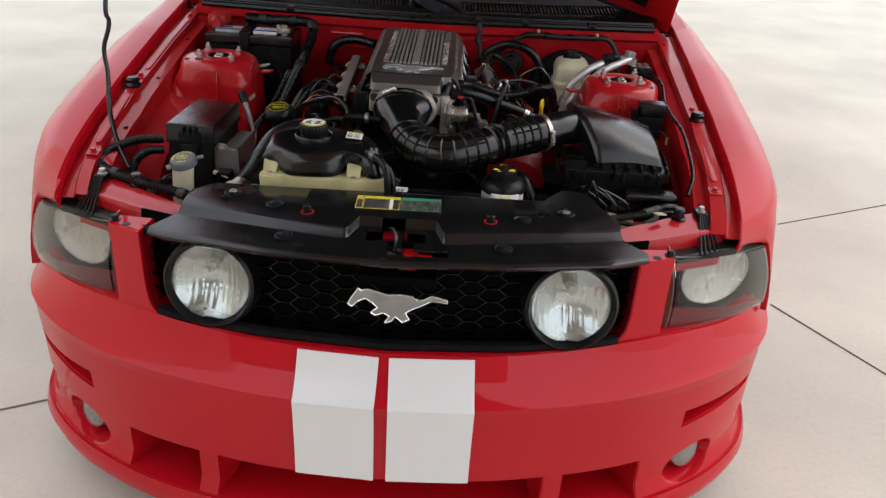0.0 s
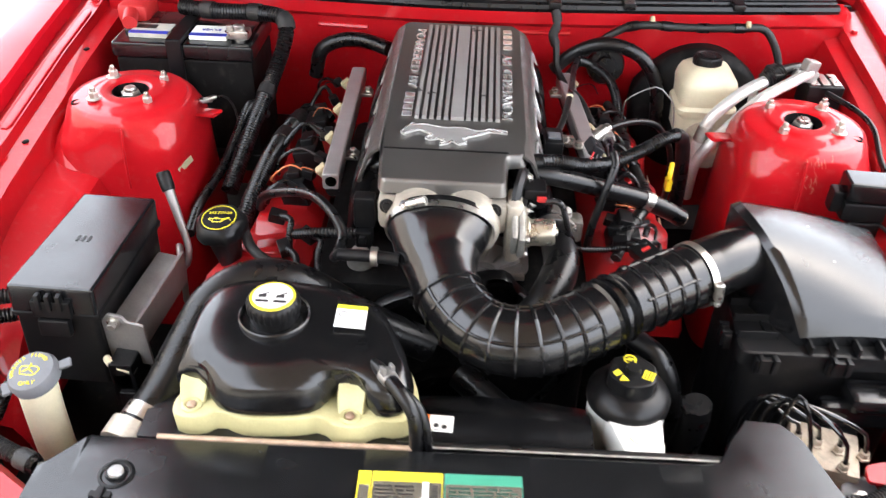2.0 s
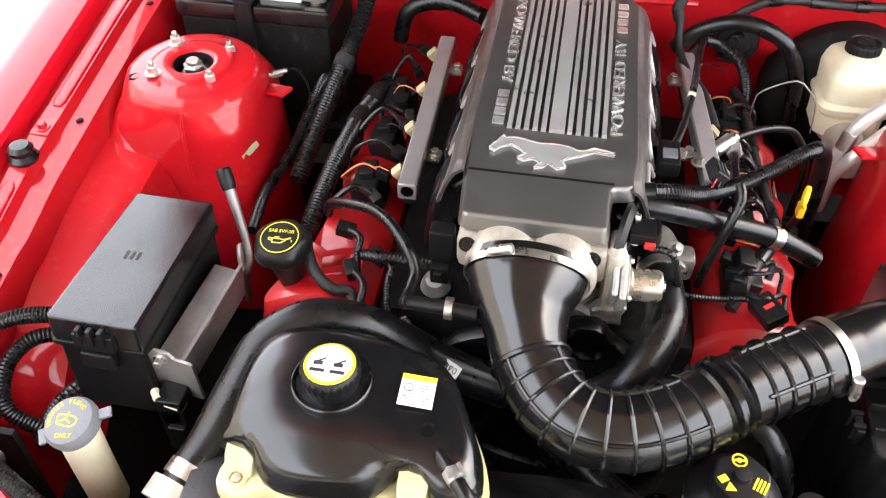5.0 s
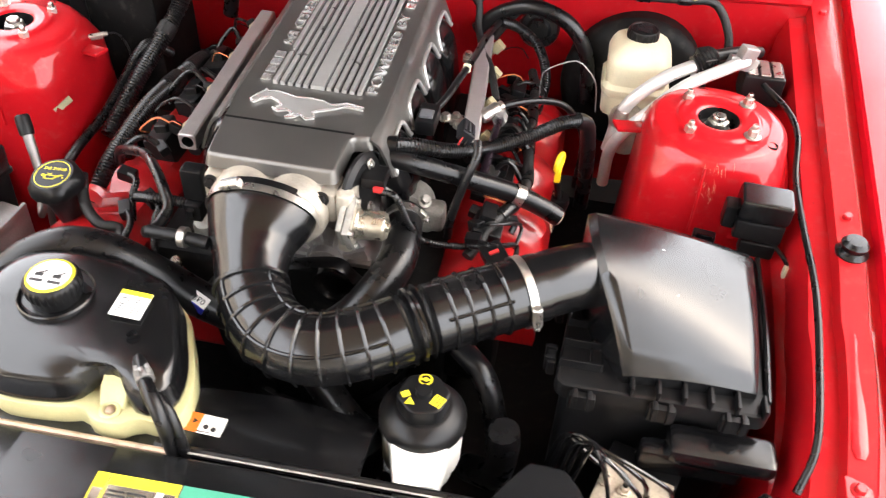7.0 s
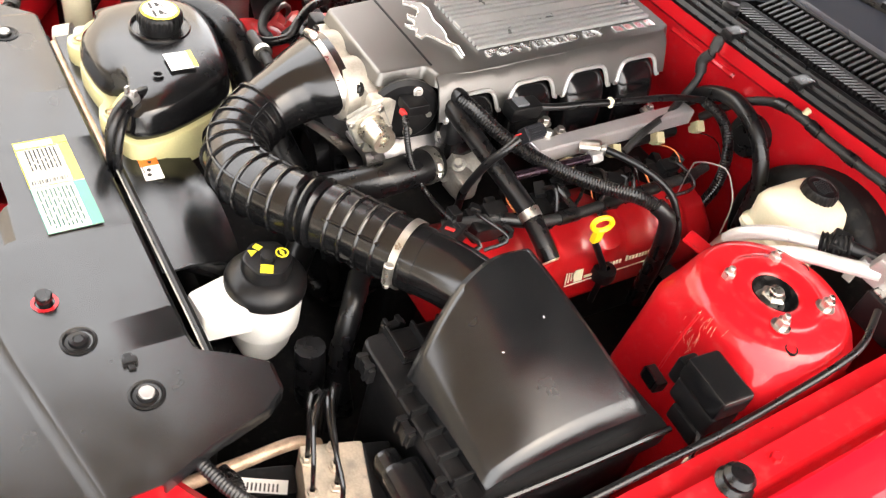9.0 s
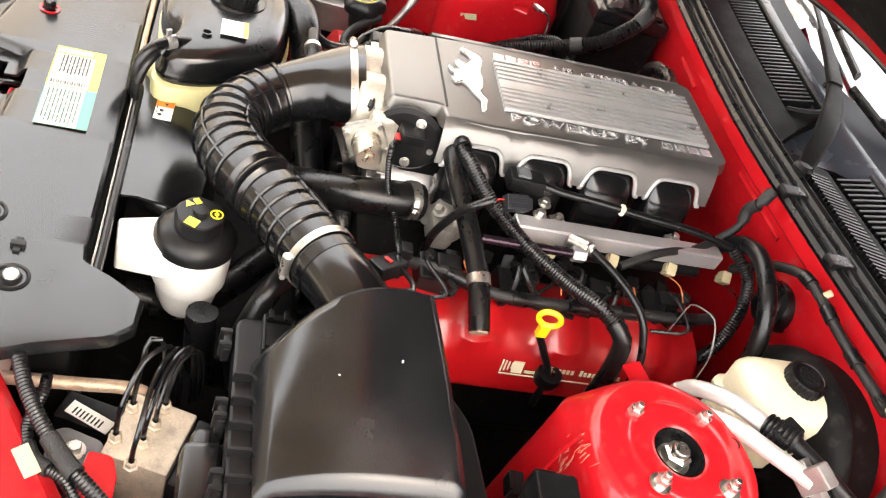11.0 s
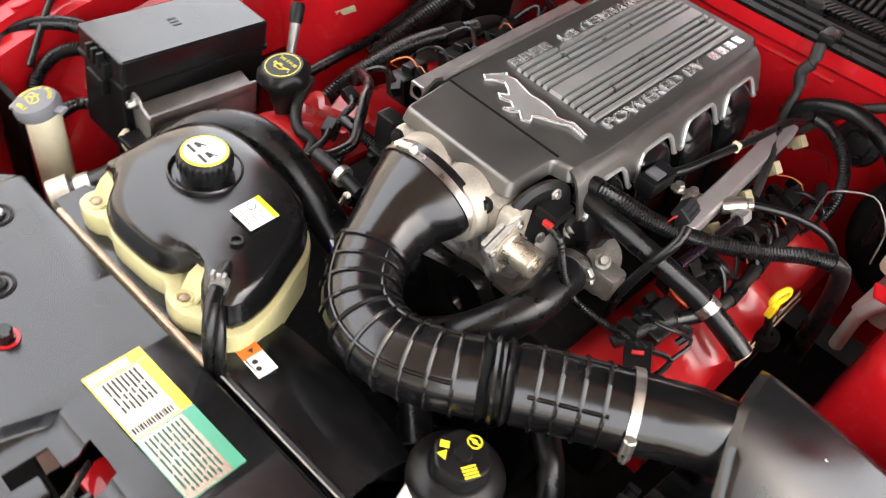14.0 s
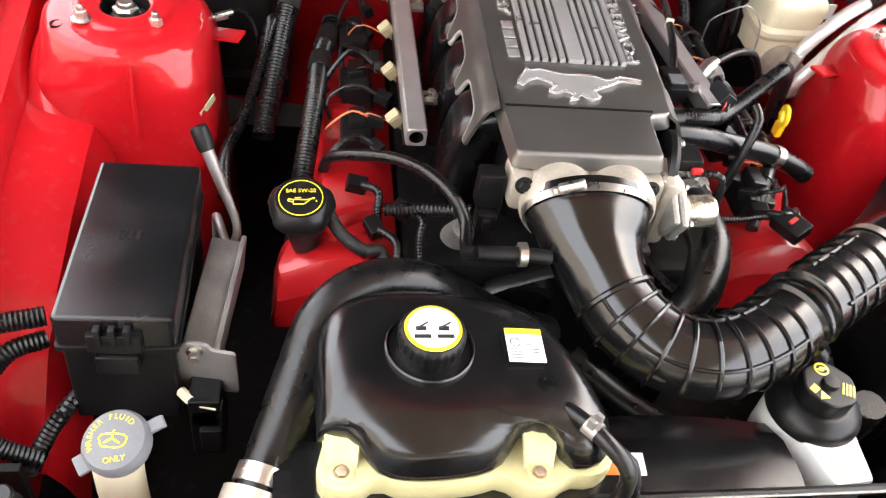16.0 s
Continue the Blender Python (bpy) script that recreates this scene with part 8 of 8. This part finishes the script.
# front left of the bank: small loom clutter with connectors
for n, (p, q, mt) in enumerate((((-0.255, 0.585, 0.80), (-0.23, 0.52, 0.79), BLACK), ((-0.22, 0.60, 0.815), (-0.20, 0.56, 0.80), BLACK), ((-0.275, 0.64, 0.82), (-0.25, 0.60, 0.81), BLACK))):
    lead = run("coil_lead", "short black coil lead with its plug", "wire loom", [p, tuple((Vector(p) + Vector(q)) / 2 + Vector((0.012, 0, 0.012))), q, tuple(Vector(q) + Vector((0.004, -0.03, -0.06)))], 0.0055, LOOM, 0.0008, 10, "coil leads", 0.004)
    bm = B()
    box(bm, -0.009, 0.009, -0.013, 0.013, -0.010, 0.008, 0.002, pose(*p, 12, -8, 25 + 30 * n))
    part("plug", bm, BLACK, lead, "black coil plug")
P18 = [(-0.24, 0.60, 0.815), (-0.205, 0.585, 0.83), (-0.175, 0.58, 0.835), (-0.14, 0.575, 0.84)]
run("coil_loom", "ribbed black loom to the side sensor", "wire loom", P18, 0.0085, LOOM, 0.0014, 10, pitch=0.005)
P19 = [(-0.32, 0.60, 0.84), (-0.30, 0.56, 0.82), (-0.27, 0.54, 0.805), (-0.245, 0.545, 0.795), (-0.235, 0.50, 0.76)]
run("oil_sensor_loom", "black taped loom past the oil filler", "wire loom", P19, 0.008, TAPE)

# A/C pipes
ac = thing("ac_pipes", (0.55, 1.0, 0.80), "two silver aluminium air-conditioning pipes with a block fitting", "pipes")
bm = B()
tube(bm, [(0.428, 0.955, 0.77), (0.438, 0.965, 0.83), (0.455, 0.968, 0.868), (0.50, 0.985, 0.905), (0.552, 1.008, 0.925)], 0.0108, 14)
part("suction_pipe", bm, PIPE_ALU, ac)
bm = B()
tube(bm, [(0.432, 0.955, 0.70), (0.432, 0.945, 0.775), (0.448, 0.938, 0.82), (0.478, 0.950, 0.852), (0.53, 0.972, 0.900), (0.59, 1.000, 0.925), (0.622, 1.02, 0.935)], 0.0102, 14)
part("liquid_pipe", bm, PIPE_ALU, ac)
bm = B()
box(bm, -0.014, 0.014, -0.010, 0.010, -0.018, 0.022, 0.003, pose(0.618, 1.020, 0.936, 0, 15, 25))
box(bm, -0.028, 0.028, -0.006, 0.006, -0.012, 0.006, 0.002, pose(0.618, 1.026, 0.930, 0, 15, 25))
part("block_fitting", bm, BRACKET, ac, "grey clamp block")
bm = B()
tube(bm, [(0.540, 1.004, 0.922), (0.556, 1.012, 0.929), (0.572, 1.022, 0.935)], 0.0155, 14, 0.003, 0.003, 0.006)
box(bm, -0.012, 0.012, -0.016, 0.016, -0.014, 0.012, 0.003, pose(0.556, 1.016, 0.93, 20, 0, 30))
tube(bm, [(0.57, 1.02, 0.934), (0.61, 1.05, 0.93), (0.655, 1.10, 0.91)], 0.010, 12)
part("plug", bm, BLACK, ac)
bm = B()
cyl(bm, (0.436, 0.962, 0.815), (0.442, 0.967, 0.845), 0.0125)
part("fitting_nut", bm, STEEL, ac)
fr2 = thing("control_module", (0.65, 1.04, 0.86), "black slotted module beside the strut tower", "module")
bm = B()
box(bm, 0.625, 0.69, 1.01, 1.07, 0.86, 0.912, 0.004)
part("case", bm, BLACK, fr2)
bm = B()
for k in range(3):
    box(bm, 0.63 + k * 0.02, 0.645 + k * 0.02, 1.015, 1.065, 0.912, 0.915, 0.001)
part("silver_face", bm, STEEL, fr2)
# cable along the left apron
P20 = [(0.655, 1.0, 0.905), (0.685, 0.93, 0.905), (0.694, 0.87, 0.90), (0.692, 0.80, 0.872), (0.694, 0.70, 0.862), (0.694, 0.58, 0.862), (0.690, 0.47, 0.845), (0.684, 0.37, 0.815), (0.665, 0.32, 0.785)]
run("apron_cable", "thin black cable clipped along the inner fender", "cable", P20, 0.0048, RUBBER)
tgx = thing("cable_tag", (0.688, 0.68, 0.80), "small pale cable tag beside the relay box", "tag")
bm = B()
box(bm, 0.684, 0.692, 0.674, 0.686, 0.785, 0.808, 0.002)
part("tag", bm, POLY_WHITE, tgx)
bm = B()
tube(bm, [(0.688, 0.68, 0.806), (0.675, 0.70, 0.815), (0.66, 0.715, 0.82)], 0.003, 8)
part("lead", bm, RUBBER, tgx)

# ---- brake valve block with pipes ----
ab = thing("abs_block", (0.485, 0.335, 0.56), "rust-stained aluminium brake valve block with black pipes", "valve block")
mab = pose(0.497, 0.328, 0.712, 0, 0, -17)
bm = B()
box(bm, -0.043, 0.043, -0.038, 0.038, -0.09, 0.0, 0.003, mab)
part("block", bm, STAINED, ab)
bm = B()
box(bm, -0.046, 0.046, 0.039, 0.075, -0.10, -0.010, 0.004, mab)
part("control_unit", bm, BLACK, ab)
for x, y, ex, ey, up in ((0.509, 0.292, 0.418, 0.345, 0.085), (0.541, 0.313, 0.412, 0.352, 0.075), (0.512, 0.321, 0.405, 0.366, 0.07), (0.488, 0.331, 0.402, 0.372, 0.06), (0.464, 0.339, 0.398, 0.378, 0.05), (0.468, 0.304, 0.425, 0.335, 0.10)):
    bm = B()
    lathe(bm, [(0.0085, 0), (0.0085, 0.003), (0.0065, 0.004), (0.0065, 0.011), (0.0045, 0.013)], pose(x, y, 0.712), 6)
    nut = part("pipe_nut", bm, STAINED, ab)
    bm = B()
    tube(bm, [(x, y, 0.718), (x - 0.003, y, 0.740), (x - 0.012, y + 0.002, 0.712 + 0.6 * up), ((x + ex) / 2 - 0.004, (y + ey) / 2 - 0.01, 0.712 + 0.95 * up), (ex + 0.012, ey - 0.01, 0.712 + 0.85 * up), (ex, ey, 0.70), (ex - 0.004, ey + 0.004, 0.64)], 0.0030, 8)
    part("brake_pipe", bm, BLACK_SATIN, nut)
# bracket, cable and pipe in front of it
cb = thing("front_bracket", (0.50, 0.25, 0.66), "grey bracket with a bolt on the radiator support", "bracket")
bm = B()
prism(bm, rounded([(0.555, 0.225), (0.548, 0.290), (0.507, 0.280), (0.492, 0.240), (0.500, 0.222)], 0.006), 0.695, 0.701, 0.001)
box(bm, 0.535, 0.545, 0.24, 0.295, 0.60, 0.698, 0.002)
part("plate", bm, GREY_CAP, cb)
bm = B()
bolt(bm, (0.521, 0.253, 0.701), r=0.008)
part("bolt", bm, STEEL, cb)
bm = B()
prism(bm, rounded([(0.530, 0.268), (0.60, 0.258), (0.605, 0.30), (0.560, 0.302), (0.535, 0.294)], 0.006), 0.716, 0.720, 0.001)
box(bm, 0.575, 0.60, 0.262, 0.297, 0.64, 0.718, 0.002)
part("red_tab", bm, RED_BAY, cb, "red painted steel tab")
P21 = [(0.40, 0.155, 0.745), (0.445, 0.178, 0.768), (0.495, 0.198, 0.772), (0.54, 0.225, 0.771), (0.575, 0.252, 0.770), (0.606, 0.284, 0.768), (0.645, 0.33, 0.75)]
l21 = run("horn_loom", "black corrugated loom over the radiator support", "wire loom", P21, 0.0085, LOOM, 0.0013, 10, pitch=0.0045)
bands(l21, P21, 0.010, (0.62, 0.66), TAPE, 0.02)
P21B = [(0.45, 0.21, 0.73), (0.485, 0.213, 0.752), (0.53, 0.207, 0.752), (0.567, 0.222, 0.756), (0.59, 0.252, 0.764), (0.62, 0.275, 0.758), (0.65, 0.30, 0.74)]
l21b = run("horn_loom", "thin black corrugated loom over the radiator support", "wire loom", P21B, 0.0065, LOOM, 0.0011, 10, pitch=0.004)
bands(l21b, P21B, 0.008, (0.5, 0.55), TAPE, 0.015)
bm = B()
box(bm, -0.016, 0.016, -0.008, 0.008, 0.0, 0.003, 0.001, pose(0.582, 0.218, 0.777, 0, 12, 35))
part("cable_tie_flag", bm, TAN, l21, "tan paper flag")
pp2 = thing("cooler_pipe", (0.40, 0.27, 0.62), "bare tan metal pipe under the radiator cover", "pipe")
bm = B()
tube(bm, [(0.436, 0.16, 0.70), (0.434, 0.24, 0.70), (0.433, 0.303, 0.70), (0.430, 0.34, 0.67)], 0.008, 12)
part("run", bm, RUST, pp2)
tg2 = thing("barcode_label", (0.43, 0.30, 0.64), "small white and green barcode label on a black module", "label")
bm = B()
box(bm, -0.04, 0.04, -0.02, 0.02, -0.04, -0.001, 0.004, pose(0.446, 0.262, 0.662, 0, 0, 73))
part("module", bm, BLACK, tg2)
bm = B()
box(bm, -0.028, 0.028, -0.009, 0.009, -0.001, 0.0005, 0, pose(0.456, 0.259, 0.668, 0, 0, 62))
bl = part("label", bm, PAPER, tg2)
for k in range(8):
    bm = B()
    box(bm, -0.02 + k * 0.005, -0.018 + k * 0.005, -0.007, 0.003, 0.0005, 0.001, 0, pose(0.456, 0.259, 0.668, 0, 0, 62))
    part("bar", bm, INK, bl)
# lower hose and dark fillers round the power steering bottle
run("steering_hose", "fat black rubber hose under the steering reservoir", "hose", [(0.335, 0.365, 0.74), (0.338, 0.368, 0.70), (0.33, 0.38, 0.62), (0.29, 0.43, 0.55)], 0.020, RUBBER)
run("steering_hose", "fat black rubber hose under the steering reservoir", "hose", [(0.33, 0.44, 0.55), (0.325, 0.42, 0.66), (0.30, 0.44, 0.74), (0.26, 0.47, 0.76)], 0.016, RUBBER)
run("lower_radiator_hose", "thick black rubber lower radiator hose", "hose", [(0.22, 0.26, 0.62), (0.20, 0.36, 0.60), (0.10, 0.45, 0.60), (0.02, 0.52, 0.62)], 0.024, RUBBER)
# wiper
wp = thing("wiper", (-0.05, 1.36, 1.0), "black wiper arm lying at the foot of the windscreen", "wiper")
bm = B()
tube(bm, [(0.115, 1.200, 1.008), (0.075, 1.232, 1.022), (0.02, 1.272, 1.036), (-0.045, 1.312, 1.046), (-0.095, 1.334, 1.052)], (lambda u, w: (0.0055, 0.0125 + 0.005 * math.sin(math.pi * u))), 14, power=0.5)
tube(bm, [(-0.090, 1.332, 1.053), (-0.18, 1.360, 1.062), (-0.27, 1.386, 1.068)], (lambda u, w: (0.007, 0.014 - 0.006 * u)), 12, power=0.5)
tube(bm, [(-0.26, 1.384, 1.068), (-0.36, 1.413, 1.074), (-0.44, 1.437, 1.076)], (lambda u, w: (0.003, 0.006)), 8, power=0.5)
arm = part("arm", bm, COWL, wp)
bm = B()
cyl(bm, (-0.105, 1.325, 1.044), (-0.105, 1.347, 1.044), 0.006)
part("hinge_pin", bm, BLACK, arm)
bm = B()
tube(bm, [(-0.14, 1.405, 1.058), (-0.4, 1.455, 1.070), (-0.68, 1.505, 1.062)], (lambda u, w: (0.009, 0.005)), 8)
blade = part("blade", bm, RUBBER, wp)
for f in (0.3, 0.55, 0.8):
    bm = B()
    p = Vector((-0.14, 1.405, 1.066)).lerp(Vector((-0.68, 1.505, 1.074)), f)
    box(bm, -0.018, 0.018, -0.006, 0.006, -0.004, 0.008, 0.002, pose(p.x, p.y, p.z, 0, 0, -10.5))
    part("blade_clip", bm, BLACK, blade)
bm = B()
lathe(bm, [(0, 0), (0.016, 0), (0.016, 0.018), (0.011, 0.024), (0, 0.025)], pose(0.112, 1.202, 0.99), 18)
part("pivot", bm, BLACK, wp)
wp2 = thing("wiper", (0.2, 1.42, 1.03), "black wiper blade lying along the foot of the windscreen", "wiper")
bm = B()
tube(bm, [(-0.085, 1.362, 1.058), (0.03, 1.392, 1.046), (0.16, 1.425, 1.044), (0.33, 1.452, 1.044), (0.5, 1.47, 1.046)], (lambda u, w: (0.009, 0.007)), 8)
blade = part("blade", bm, RUBBER, wp2)
for p in ((0.01, 1.386, 1.056), (0.12, 1.415, 1.054), (0.24, 1.439, 1.053)):
    bm = B()
    box(bm, -0.016, 0.016, -0.006, 0.006, -0.004, 0.006, 0.002, pose(*p, 0, 0, 14))
    part("blade_clip", bm, BLACK, blade)
# bits on the radiator support
for s in (-1, 1):
    hx = 0.600 if s < 0 else 0.633
    bs = thing("hood_stop", (s * hx, 0.245, 0.75), "black rubber hood stop on the radiator support", "rubber stop", "front hood stops")
    bm = B()
    lathe(bm, [(0.017, 0), (0.017, 0.006), (0.012, 0.008), (0.013, 0.026), (0.010, 0.03), (0, 0.03)], pose(s * hx, 0.247, 0.7535), 20)
    part("stop", bm, RUBBER, bs)

# small leads and plugs crowding both banks
random.seed(11)
for s in (-1, 1):
    for k in range(16):
        if s < 0 and k % 2 == 0:
            continue
        y = (0.62 if s > 0 else 0.68) + 0.028 * k + random.uniform(-0.008, 0.008)
        x0, x1 = s * random.uniform(0.235, 0.26), s * random.uniform(0.29, 0.315)
        z0 = random.uniform(0.815, 0.835)
        pts = [(x0, y, z0), ((x0 + x1) / 2, y + random.uniform(-0.02, 0.02), z0 + random.uniform(0.006, 0.022)), (x1, y + random.uniform(-0.03, 0.03), 0.816), (x1 - s * 0.004, y + random.uniform(-0.03, 0.03), 0.80)]
        th = thing("plug_lead", pts[-1], "short black lead with a plug over the valve cover", "wire", "plug leads")
        bm = B()
        tube(bm, pts, 0.0016 if k % 9 == 3 else random.choice((0.0028, 0.0038, 0.005)), 8, 0.008)
        part("lead", bm, PINK if k % 9 == 3 else LOOM, th)
        bm = B()
        box(bm, -0.008, 0.008, -0.011, 0.011, -0.008, 0.008, 0.002, pose(pts[0][0], pts[0][1], pts[0][2], random.uniform(-30, 30), random.uniform(-30, 30), random.uniform(0, 90)))
        part("plug", bm, BLACK, th)
